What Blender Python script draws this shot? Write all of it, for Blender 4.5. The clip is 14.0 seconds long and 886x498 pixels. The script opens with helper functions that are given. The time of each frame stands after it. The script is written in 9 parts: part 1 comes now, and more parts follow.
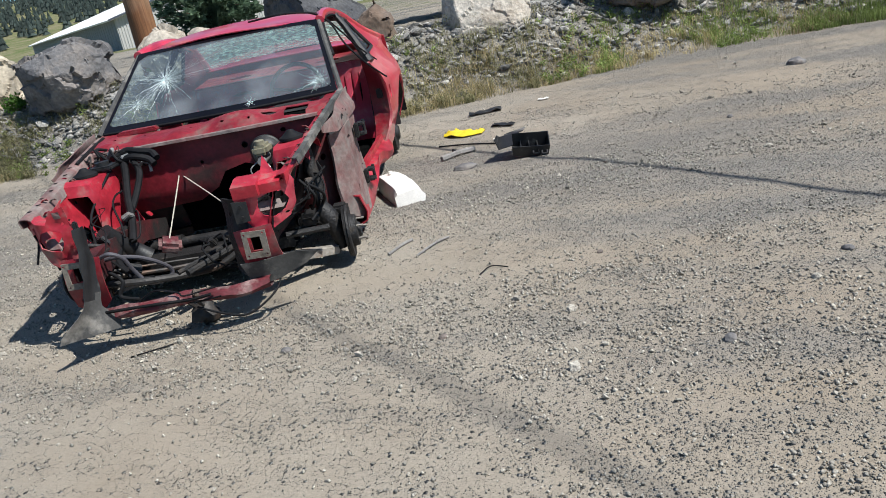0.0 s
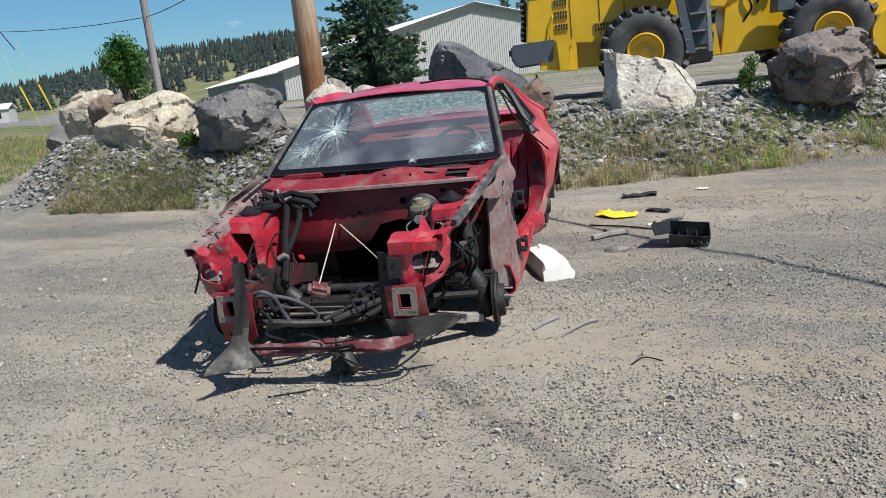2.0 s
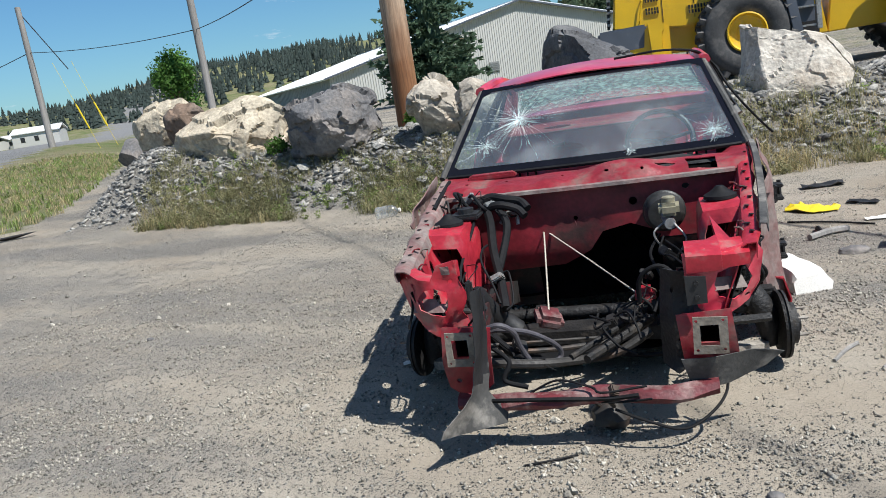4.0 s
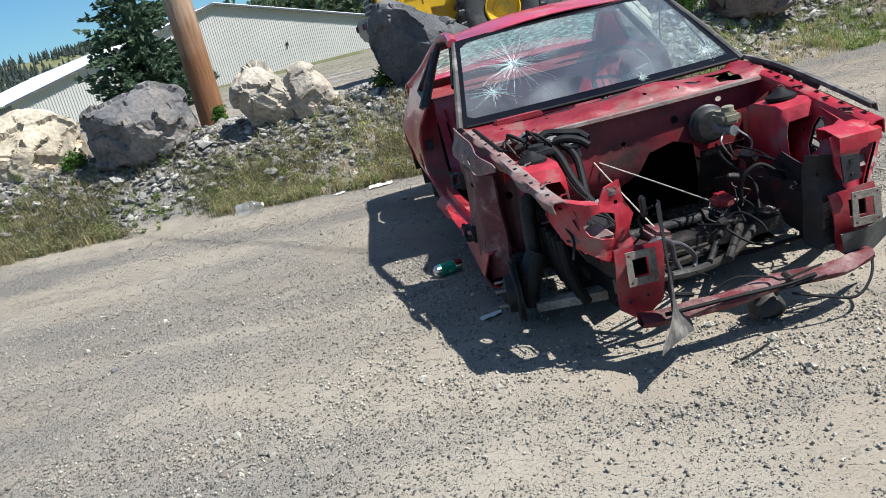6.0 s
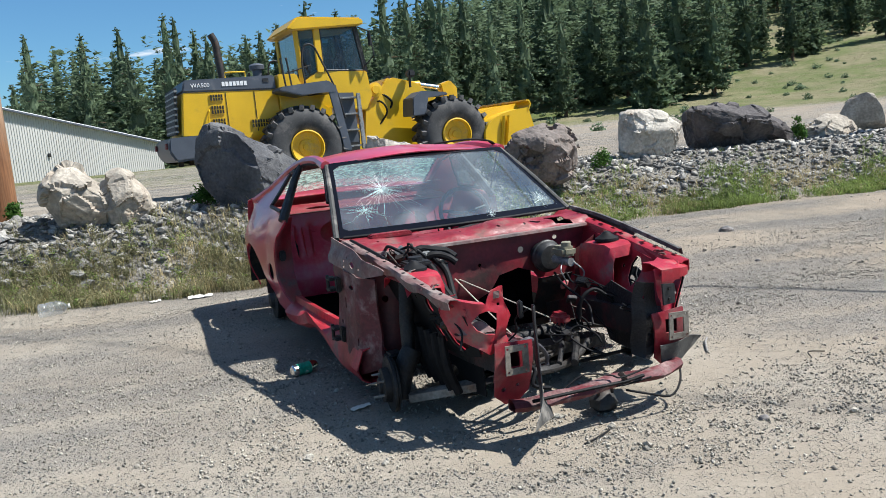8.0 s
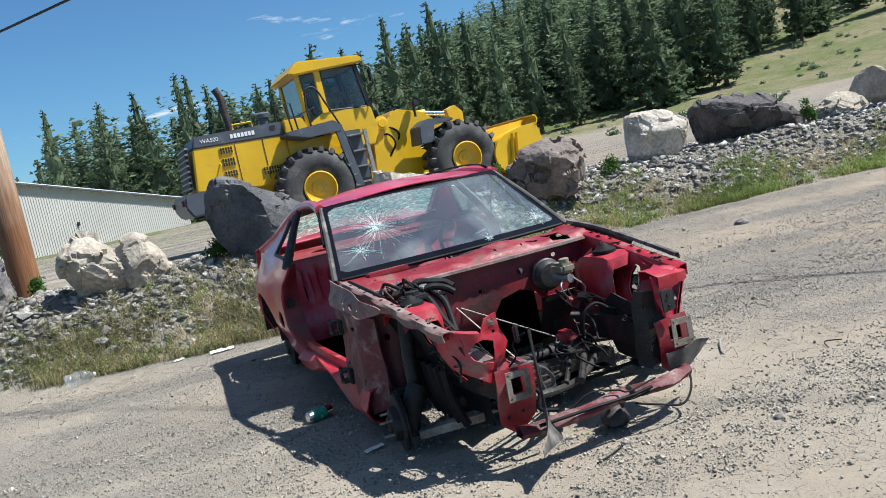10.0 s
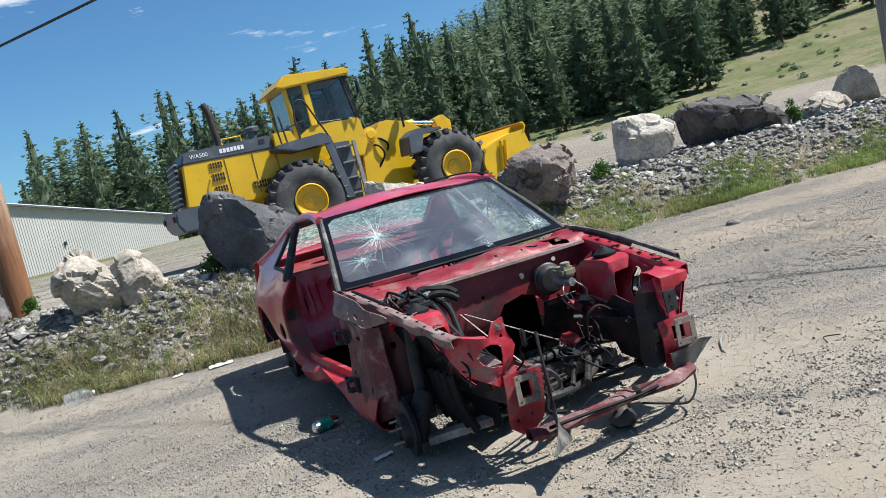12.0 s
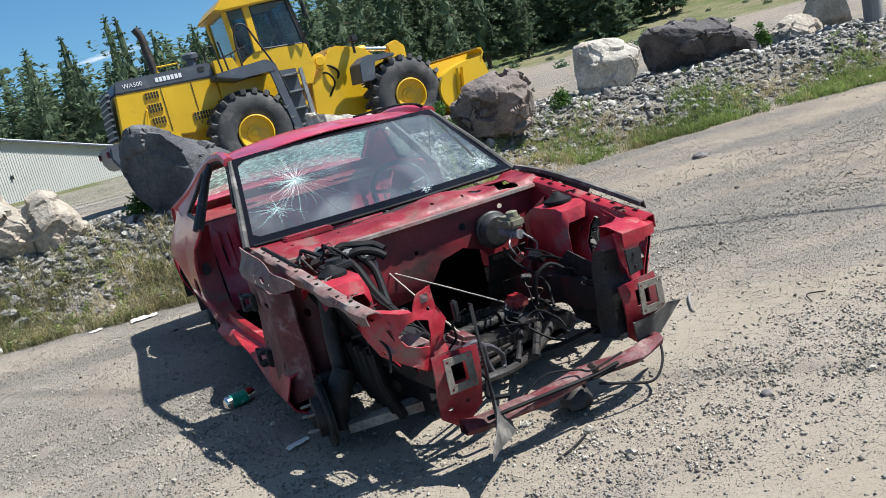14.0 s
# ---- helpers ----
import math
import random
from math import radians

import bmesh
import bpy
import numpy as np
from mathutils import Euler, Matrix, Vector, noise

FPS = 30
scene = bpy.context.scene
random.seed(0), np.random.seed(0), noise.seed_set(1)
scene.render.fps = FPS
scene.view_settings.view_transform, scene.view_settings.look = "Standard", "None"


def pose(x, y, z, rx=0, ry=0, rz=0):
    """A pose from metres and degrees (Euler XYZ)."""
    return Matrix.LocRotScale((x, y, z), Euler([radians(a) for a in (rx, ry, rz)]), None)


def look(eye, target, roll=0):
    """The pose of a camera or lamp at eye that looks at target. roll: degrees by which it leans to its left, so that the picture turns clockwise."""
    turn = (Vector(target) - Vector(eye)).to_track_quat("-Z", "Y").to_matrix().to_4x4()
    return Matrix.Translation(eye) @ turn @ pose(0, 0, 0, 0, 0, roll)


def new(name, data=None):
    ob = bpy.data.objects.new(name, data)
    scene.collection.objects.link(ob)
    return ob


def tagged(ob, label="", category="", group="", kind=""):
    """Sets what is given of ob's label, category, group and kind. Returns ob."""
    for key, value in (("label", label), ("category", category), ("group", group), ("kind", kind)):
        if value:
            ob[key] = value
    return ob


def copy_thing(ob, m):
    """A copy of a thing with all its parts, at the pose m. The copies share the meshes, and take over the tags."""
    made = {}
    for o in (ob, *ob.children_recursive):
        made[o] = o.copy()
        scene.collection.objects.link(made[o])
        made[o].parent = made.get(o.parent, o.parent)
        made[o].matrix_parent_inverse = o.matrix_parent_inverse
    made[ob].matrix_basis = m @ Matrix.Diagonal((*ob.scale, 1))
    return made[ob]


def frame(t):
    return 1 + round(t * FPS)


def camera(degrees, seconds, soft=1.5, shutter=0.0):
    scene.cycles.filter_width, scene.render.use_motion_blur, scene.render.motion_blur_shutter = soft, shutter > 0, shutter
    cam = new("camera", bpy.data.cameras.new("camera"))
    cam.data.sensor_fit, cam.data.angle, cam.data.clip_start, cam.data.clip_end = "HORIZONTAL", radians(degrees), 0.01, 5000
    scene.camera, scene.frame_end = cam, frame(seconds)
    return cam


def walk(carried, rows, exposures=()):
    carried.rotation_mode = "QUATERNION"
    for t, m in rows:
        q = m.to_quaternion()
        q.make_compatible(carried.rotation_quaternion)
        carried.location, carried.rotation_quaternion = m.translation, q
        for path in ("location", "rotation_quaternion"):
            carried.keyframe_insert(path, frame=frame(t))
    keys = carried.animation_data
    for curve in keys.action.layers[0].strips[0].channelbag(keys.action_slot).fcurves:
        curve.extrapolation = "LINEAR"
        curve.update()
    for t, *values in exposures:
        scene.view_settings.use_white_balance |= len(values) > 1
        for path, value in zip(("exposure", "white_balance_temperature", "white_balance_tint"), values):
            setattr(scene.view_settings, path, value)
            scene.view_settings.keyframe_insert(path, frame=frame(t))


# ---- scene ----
cam = camera(57.9, 14.0, soft=0.9)
PATH = [
    (0, (0.075, 1.488, 1.263), (-0.454, 3.309, 0.626), -11.4),
    (0.5, (-0.1, 1.284, 1.286), (-0.767, 3.103, 0.792), -9.1),
    (1, (-0.138, 1.23, 1.302), (-0.933, 3.015, 0.874), -7.5),
    (1.5, (-0.118, 1.351, 1.279), (-0.895, 3.146, 0.864), -6.4),
    (2, (-0.077, 1.555, 1.257), (-0.888, 3.333, 0.832), -6.2),
    (2.5, (-0.242, 1.675, 1.235), (-1.121, 3.422, 0.818), -6.8),
    (3, (-0.544, 1.749, 1.249), (-1.561, 3.426, 0.855), -9.0),
    (3.2, (-0.645, 1.807, 1.229), (-1.657, 3.486, 0.831), -9.2),
    (5.3, (-2.275, 2.017, 1.26), (-2.802, 3.899, 0.831), -11.0),
    (5.5, (-2.42, 1.907, 1.257), (-2.88, 3.8, 0.804), -12.5),
    (6, (-2.677, 1.671, 1.273), (-2.932, 3.582, 0.74), -13.8),
    (6.5, (-2.893, 1.454, 1.273), (-2.855, 3.38, 0.735), -13.0),
    (7, (-3.135, 1.327, 1.273), (-2.874, 3.26, 0.832), -9.9),
    (7.5, (-3.252, 1.274, 1.263), (-2.888, 3.219, 0.968), -5.0),
    (7.7, (-3.256, 1.26, 1.262), (-2.872, 3.202, 0.976), -4.6),
    (9.8, (-3.058, 1.232, 1.273), (-2.737, 3.195, 1.061), -11.9),
    (10, (-3.064, 1.234, 1.272), (-2.743, 3.196, 1.06), -12.0),
    (10.5, (-3.092, 1.216, 1.28), (-2.778, 3.179, 1.066), -12.2),
    (11, (-3.125, 1.185, 1.283), (-2.787, 3.144, 1.07), -12.9),
    (11.5, (-3.141, 1.187, 1.278), (-2.779, 3.143, 1.07), -13.3),
    (12, (-3.14, 1.207, 1.283), (-2.786, 3.166, 1.087), -13.5),
    (12.5, (-3.045, 1.25, 1.268), (-2.743, 3.214, 1.044), -12.5),
    (13, (-2.928, 1.372, 1.267), (-2.725, 3.333, 0.929), -12.7),
    (13.5, (-2.949, 1.631, 1.268), (-2.69, 3.58, 0.906), -12.7),
    (14, (-2.848, 1.797, 1.256), (-2.454, 3.719, 0.871), -13.9),
]
walk(cam, [(t, look(eye, target, roll)) for t, eye, target, roll in PATH],
     [(0.0, 0.40, 6230, 8), (3.2, 0.40, 6230, 8), (5.3, 0.74, 6230, 8), (14.0, 0.74, 6230, 8)])

# ---- world and sun ----
world = bpy.data.worlds.new("sky")
scene.world = world
world.use_nodes = True
wn, wl = world.node_tree.nodes, world.node_tree.links
wn.clear()
SUN_DIR = Vector((0.66, -0.15, 1.0)).normalized()
sky = wn.new("ShaderNodeTexSky")
sky.sky_type = "NISHITA"
sky.sun_disc = False
sky.sun_elevation = math.asin(SUN_DIR.z)
sky.sun_rotation = math.atan2(SUN_DIR.x, SUN_DIR.y)
sky.altitude = 600
sky.air_density, sky.dust_density, sky.ozone_density = 1.1, 0.5, 2.5
# small fair-weather clouds, low over the hills
mapn = wn.new("ShaderNodeMapping")
mapn.inputs["Scale"].default_value = (3.0, 3.0, 16.0)
cn = wn.new("ShaderNodeTexNoise")
cn.inputs["Scale"].default_value, cn.inputs["Detail"].default_value, cn.inputs["Roughness"].default_value = 2.3, 7.0, 0.6
cr = wn.new("ShaderNodeMapRange")
cr.inputs["From Min"].default_value, cr.inputs["From Max"].default_value = 0.63, 0.76
mixc = wn.new("ShaderNodeMix")
mixc.data_type = "RGBA"
mixc.inputs["B"].default_value = (11.0, 11.2, 11.6, 1)
hz = wn.new("ShaderNodeSeparateXYZ")
hm = wn.new("ShaderNodeMapping")
hm.inputs["Scale"].default_value = (2.2, 3.4, 2.2)
hn = wn.new("ShaderNodeTexNoise")
hn.inputs["Scale"].default_value, hn.inputs["Detail"].default_value, hn.inputs["Roughness"].default_value = 1.5, 8.0, 0.62
hr = wn.new("ShaderNodeMapRange")
hr.inputs["From Min"].default_value, hr.inputs["From Max"].default_value, hr.inputs["To Max"].default_value = 0.48, 0.70, 0.5
hi_ = wn.new("ShaderNodeMapRange")
hi_.inputs["From Min"].default_value, hi_.inputs["From Max"].default_value = 0.42, 0.62
hx = wn.new("ShaderNodeMath")
hx.operation = "MULTIPLY"
mixh = wn.new("ShaderNodeMix")
mixh.data_type = "RGBA"
mixh.inputs["B"].default_value = (11.0, 11.3, 11.8, 1)
bg = wn.new("ShaderNodeBackground")
bg.inputs["Strength"].default_value = 0.058
wo = wn.new("ShaderNodeOutputWorld")
tex = wn.new("ShaderNodeTexCoord")
wl.new(tex.outputs["Generated"], mapn.inputs["Vector"])
wl.new(mapn.outputs["Vector"], cn.inputs["Vector"])
wl.new(cn.outputs["Fac"], cr.inputs["Value"])
wl.new(cr.outputs["Result"], mixc.inputs["Factor"])
deep = wn.new("ShaderNodeMix")
deep.data_type, deep.blend_type = "RGBA", "MULTIPLY"
deep.inputs["Factor"].default_value, deep.inputs["B"].default_value = 1.0, (0.66, 1.0, 1.22, 1)
wl.new(sky.outputs["Color"], deep.inputs["A"])
wl.new(deep.outputs["Result"], mixc.inputs["A"])
wl.new(tex.outputs["Generated"], hz.inputs["Vector"])
wl.new(tex.outputs["Generated"], hm.inputs["Vector"])
wl.new(hm.outputs["Vector"], hn.inputs["Vector"])
wl.new(hn.outputs["Fac"], hr.inputs["Value"])
wl.new(hz.outputs["Z"], hi_.inputs["Value"])
wl.new(hr.outputs["Result"], hx.inputs[0])
wl.new(hi_.outputs["Result"], hx.inputs[1])
wl.new(hx.outputs[0], mixh.inputs["Factor"])
wl.new(mixc.outputs["Result"], mixh.inputs["A"])
wl.new(mixh.outputs["Result"], bg.inputs["Color"])
wl.new(bg.outputs["Background"], wo.inputs["Surface"])

sun = new("sun", bpy.data.lights.new("sun", "SUN"))
sun.data.energy, sun.data.angle, sun.data.color = 5.0, radians(0.53), (1.0, 0.96, 0.90)
sun.matrix_world = look(SUN_DIR * 50, (0, 0, 0))

# ---- materials ----
def mat(name, base, rough=0.6, metal=0.0, var=0.25, scale=8.0, grain=0.15, bump=0.15, bump_scale=60.0, second=None,
        mask=(0.5, 0.7), mask_scale=3.0, second_rough=None, coat=0.0, spec=0.5, rand=0.0, coords="Object", relief=0.02, stretch=None):
    """A surface with broad and fine variation, an optional second colour in patches, relief and gloss."""
    m = bpy.data.materials.new(name)
    m.use_nodes = True
    n, l = m.node_tree.nodes, m.node_tree.links
    b = n["Principled BSDF"]
    tc = n.new("ShaderNodeTexCoord")
    src = tc.outputs[coords]
    if stretch:
        mp = n.new("ShaderNodeMapping")
        mp.inputs["Scale"].default_value = stretch
        l.new(src, mp.inputs["Vector"])
        src = mp.outputs["Vector"]
    a1 = n.new("ShaderNodeTexNoise")
    a1.inputs["Scale"].default_value, a1.inputs["Detail"].default_value = scale, 6
    a2 = n.new("ShaderNodeTexNoise")
    a2.inputs["Scale"].default_value, a2.inputs["Detail"].default_value = bump_scale, 4
    l.new(src, a1.inputs["Vector"]), l.new(src, a2.inputs["Vector"])
    r1 = n.new("ShaderNodeMapRange")
    r1.inputs["From Min"].default_value, r1.inputs["From Max"].default_value = 0.3, 0.7
    r1.inputs["To Min"].default_value, r1.inputs["To Max"].default_value = 1 - var, 1 + var
    r2 = n.new("ShaderNodeMapRange")
    r2.inputs["From Min"].default_value, r2.inputs["From Max"].default_value = 0.3, 0.7
    r2.inputs["To Min"].default_value, r2.inputs["To Max"].default_value = 1 - grain, 1 + grain
    l.new(a1.outputs["Fac"], r1.inputs["Value"]), l.new(a2.outputs["Fac"], r2.inputs["Value"])
    mul = n.new("ShaderNodeMath")
    mul.operation = "MULTIPLY"
    l.new(r1.outputs["Result"], mul.inputs[0]), l.new(r2.outputs["Result"], mul.inputs[1])
    last = mul.outputs[0]
    if rand:
        oi = n.new("ShaderNodeObjectInfo")
        gi = n.new("ShaderNodeNewGeometry")
        ad = n.new("ShaderNodeMath")
        ad.operation = "ADD"
        l.new(oi.outputs["Random"], ad.inputs[0]), l.new(gi.outputs["Random Per Island"], ad.inputs[1])
        fr = n.new("ShaderNodeMath")
        fr.operation = "FRACT"
        l.new(ad.outputs[0], fr.inputs[0])
        rr = n.new("ShaderNodeMapRange")
        rr.inputs["To Min"].default_value, rr.inputs["To Max"].default_value = 1 - rand, 1 + rand
        l.new(fr.outputs[0], rr.inputs["Value"])
        m2 = n.new("ShaderNodeMath")
        m2.operation = "MULTIPLY"
        l.new(last, m2.inputs[0]), l.new(rr.outputs["Result"], m2.inputs[1])
        last = m2.outputs[0]
    col = n.new("ShaderNodeMix")
    col.data_type, col.blend_type = "RGBA", "MULTIPLY"
    col.inputs["Factor"].default_value = 1
    col.inputs["A"].default_value = (*base, 1)
    l.new(last, col.inputs["B"])
    out = col.outputs["Result"]
    b.inputs["Roughness"].default_value, b.inputs["Metallic"].default_value = rough, metal
    b.inputs["Specular IOR Level"].default_value = spec
    if coat:
        b.inputs["Coat Weight"].default_value, b.inputs["Coat Roughness"].default_value = coat, 0.08
    if second:
        a3 = n.new("ShaderNodeTexNoise")
        a3.inputs["Scale"].default_value, a3.inputs["Detail"].default_value, a3.inputs["Roughness"].default_value = mask_scale, 8, 0.65
        l.new(src, a3.inputs["Vector"])
        r3 = n.new("ShaderNodeMapRange")
        r3.inputs["From Min"].default_value, r3.inputs["From Max"].default_value = mask
        l.new(a3.outputs["Fac"], r3.inputs["Value"])
        mx = n.new("ShaderNodeMix")
        mx.data_type = "RGBA"
        l.new(r3.outputs["Result"], mx.inputs["Factor"])
        l.new(out, mx.inputs["A"])
        c2 = n.new("ShaderNodeMix")
        c2.data_type, c2.blend_type = "RGBA", "MULTIPLY"
        c2.inputs["Factor"].default_value = 1
        c2.inputs["A"].default_value = (*second, 1)
        l.new(last, c2.inputs["B"])
        l.new(c2.outputs["Result"], mx.inputs["B"])
        out = mx.outputs["Result"]
        if second_rough is not None:
            rm = n.new("ShaderNodeMapRange")
            rm.inputs["To Min"].default_value, rm.inputs["To Max"].default_value = rough, second_rough
            l.new(r3.outputs["Result"], rm.inputs["Value"])
            l.new(rm.outputs["Result"], b.inputs["Roughness"])
    l.new(out, b.inputs["Base Color"])
    if bump:
        bp = n.new("ShaderNodeBump")
        bp.inputs["Strength"].default_value, bp.inputs["Distance"].default_value = bump, relief
        l.new(a2.outputs["Fac"], bp.inputs["Height"])
        l.new(bp.outputs["Normal"], b.inputs["Normal"])
    return m


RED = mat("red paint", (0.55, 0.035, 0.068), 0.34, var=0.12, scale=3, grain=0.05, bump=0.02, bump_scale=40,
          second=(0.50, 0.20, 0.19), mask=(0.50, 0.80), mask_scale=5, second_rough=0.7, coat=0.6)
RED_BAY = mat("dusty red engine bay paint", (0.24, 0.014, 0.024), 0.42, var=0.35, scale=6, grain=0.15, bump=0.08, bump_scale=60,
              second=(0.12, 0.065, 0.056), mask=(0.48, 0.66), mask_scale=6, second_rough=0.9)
# greasy dull red, deepened further for the shadow low in the bay
RED_GRIME_SHADE = mat("grease and painted shade over dull red", (0.065, 0.010, 0.012), 0.6, var=0.4, scale=8, grain=0.25, bump=0.15, bump_scale=70,
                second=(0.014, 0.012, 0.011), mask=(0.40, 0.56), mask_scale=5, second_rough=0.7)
RED_DIRTY = mat("grimy red paint with bare metal", (0.15, 0.016, 0.020), 0.6, var=0.35, scale=9, grain=0.25, bump=0.15, bump_scale=70,
                second=(0.13, 0.095, 0.08), mask=(0.52, 0.66), mask_scale=8, second_rough=0.85)
BRACKET = mat("dusty rusted bracket steel", (0.19, 0.165, 0.135), 0.75, metal=0.1, var=0.3, scale=10, grain=0.25, bump=0.15,
              second=(0.11, 0.07, 0.05), mask=(0.50, 0.66), mask_scale=14, second_rough=0.9)
BARE = mat("dirty bare metal", (0.26, 0.235, 0.205), 0.7, metal=0.25, var=0.3, scale=12, grain=0.25, bump=0.2,
           second=(0.20, 0.13, 0.09), mask=(0.5, 0.65), mask_scale=10, second_rough=0.9)
IRON = mat("oily black iron", (0.016, 0.015, 0.015), 0.6, metal=0.2, var=0.4, scale=14, grain=0.3, bump=0.3, bump_scale=80,
           second=(0.055, 0.045, 0.036), mask=(0.56, 0.72), mask_scale=9, second_rough=0.9)
ALU = mat("dull cast aluminium", (0.30, 0.30, 0.29), 0.5, metal=0.5, var=0.25, scale=14, grain=0.2, bump=0.2,
          second=(0.16, 0.14, 0.12), mask=(0.52, 0.66), mask_scale=12, second_rough=0.85)
BLACK = mat("black plastic", (0.016, 0.016, 0.017), 0.5, var=0.3, scale=10, grain=0.15, bump=0.08, bump_scale=120,
            second=(0.10, 0.095, 0.085), mask=(0.58, 0.75), mask_scale=8, second_rough=0.85)
RUBBER = mat("black rubber", (0.010, 0.010, 0.011), 0.65, var=0.3, scale=20, grain=0.15, bump=0.05, spec=0.16)
# near-black colour that stands in for deep shade in the bay and cabin
VOID_BLACK = mat("near-black painted shade", (0.0045, 0.0045, 0.0045), 1.0, var=0.4, scale=20, grain=0.3, bump=0.2, bump_scale=200, spec=0.0)
TRIM_IN = mat("black interior trim", (0.018, 0.018, 0.020), 0.85, var=0.2, scale=6, grain=0.2, bump=0.1, bump_scale=150)
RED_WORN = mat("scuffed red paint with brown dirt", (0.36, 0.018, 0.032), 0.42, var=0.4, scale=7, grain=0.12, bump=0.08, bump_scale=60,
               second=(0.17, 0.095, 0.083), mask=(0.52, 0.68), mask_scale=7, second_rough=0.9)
# firewall red made darker to hold the shade under the scuttle
FIREWALL = mat("grimy red firewall paint darkened for shade", (0.17, 0.012, 0.020), 0.5, var=0.4, scale=5, grain=0.2, bump=0.06, bump_scale=50, second=(0.05, 0.022, 0.02), mask=(0.48, 0.66), mask_scale=4, second_rough=0.85)
ARCH_RED = mat("dark red arch panel paint", (0.085, 0.012, 0.014), 0.55, var=0.3, scale=6, grain=0.2, bump=0.1, second=(0.05, 0.03, 0.026), mask=(0.55, 0.72), mask_scale=6, second_rough=0.9)
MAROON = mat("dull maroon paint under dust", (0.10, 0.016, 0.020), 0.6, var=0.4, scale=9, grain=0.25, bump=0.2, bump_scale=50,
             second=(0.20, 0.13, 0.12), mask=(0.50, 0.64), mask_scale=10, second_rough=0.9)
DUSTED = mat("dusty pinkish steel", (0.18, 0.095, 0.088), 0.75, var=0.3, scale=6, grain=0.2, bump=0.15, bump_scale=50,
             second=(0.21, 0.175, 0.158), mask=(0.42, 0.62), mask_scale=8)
FRIT = mat("black glass border", (0.006, 0.006, 0.009), 0.15, var=0.1, bump=0.0, spec=0.2)
DUSTY_FLAP = mat("dusty grey plastic", (0.055, 0.053, 0.05), 0.75, var=0.3, scale=8, grain=0.2, bump=0.1,
                 second=(0.19, 0.175, 0.155), mask=(0.50, 0.66), mask_scale=7)
ROPE = mat("pale twisted rope", (0.50, 0.46, 0.38), 0.9, var=0.15, scale=60, grain=0.3, bump=0.5, bump_scale=300)
FOAM = mat("off-white scuffed foam", (0.72, 0.69, 0.64), 0.85, var=0.1, scale=9, grain=0.08, bump=0.15, bump_scale=160,
           second=(0.40, 0.35, 0.29), mask=(0.60, 0.76), mask_scale=6)
YELLOW_CLOTH = mat("bright yellow plastic", (0.70, 0.52, 0.02), 0.5, var=0.15, scale=14, grain=0.08, bump=0.2)
YEL = mat("yellow machine paint", (0.66, 0.40, 0.008), 0.38, var=0.08, scale=2.0, grain=0.05, bump=0.02,
          second=(0.42, 0.26, 0.03), mask=(0.60, 0.80), mask_scale=2.5, second_rough=0.65, coat=0.15)
YEL_RIM = mat("yellow wheel paint", (0.62, 0.38, 0.01), 0.45, var=0.15, scale=5, grain=0.1, bump=0.05,
              second=(0.35, 0.25, 0.10), mask=(0.55, 0.75), mask_scale=5, second_rough=0.8)
GREY_PAINT = mat("slate grey machine paint", (0.075, 0.085, 0.105), 0.45, var=0.12, scale=3, grain=0.08, bump=0.03,
                 second=(0.16, 0.16, 0.16), mask=(0.58, 0.78), mask_scale=3, second_rough=0.7)
TYRE = mat("grey worn tyre rubber", (0.045, 0.045, 0.046), 0.8, var=0.25, scale=4, grain=0.2, bump=0.2, bump_scale=60,
           second=(0.13, 0.12, 0.11), mask=(0.5, 0.7), mask_scale=3)
WHITE_INK = mat("white lettering", (0.78, 0.78, 0.78), 0.5, var=0.03, bump=0)
CHROME = mat("bright steel rod", (0.7, 0.7, 0.7), 0.2, metal=1.0, var=0.05, bump=0)
STEEL_PIPE = mat("sooty dark steel", (0.045, 0.042, 0.04), 0.6, metal=0.5, var=0.3, scale=7, grain=0.2,
                 second=(0.12, 0.07, 0.045), mask=(0.5, 0.7), mask_scale=5)


def stone(name, base, second, mask=(0.45, 0.62), rough=0.9, bump=0.6, bscale=9.0, rand=0.0, mscale=2.2):
    return mat(name, base, rough, relief=0.03, var=0.28, scale=3.5, grain=0.25, bump=bump * 0.75, bump_scale=bscale, second=second, mask=mask,
               mask_scale=mscale, rand=rand)


ROCK_WHITE = stone("pale limestone", (0.49, 0.445, 0.38), (0.33, 0.275, 0.215), (0.48, 0.66), bscale=26)
ROCK_BEIGE = stone("beige sandstone", (0.37, 0.325, 0.265), (0.25, 0.20, 0.15), (0.48, 0.66), bscale=24)
ROCK_DARK = stone("dark basalt", (0.072, 0.072, 0.077), (0.115, 0.113, 0.112), bscale=34)
ROCK_LONG = stone("dark purplish basalt", (0.072, 0.064, 0.063), (0.115, 0.10, 0.095), bscale=26)
ROCK_CREAM = stone("cream sandstone", (0.42, 0.36, 0.27), (0.30, 0.235, 0.165), (0.50, 0.70), bscale=24)
ROCK_GREY = stone("grey basalt", (0.135, 0.13, 0.13), (0.20, 0.175, 0.155), bscale=26)
ROCK_BROWN = stone("brown-grey basalt", (0.15, 0.125, 0.11), (0.20, 0.155, 0.13), bscale=24)
ROCK_RUST = stone("rust-brown stone", (0.175, 0.12, 0.085), (0.13, 0.105, 0.088), bscale=12)
GRAVEL = stone("broken grey bank stone", (0.20, 0.192, 0.178), (0.30, 0.282, 0.25), rand=0.65, bscale=40, mscale=9)
PEBBLE = stone("road pebble", (0.275, 0.252, 0.214), (0.37, 0.336, 0.28), rand=0.45, bscale=90, mscale=30)
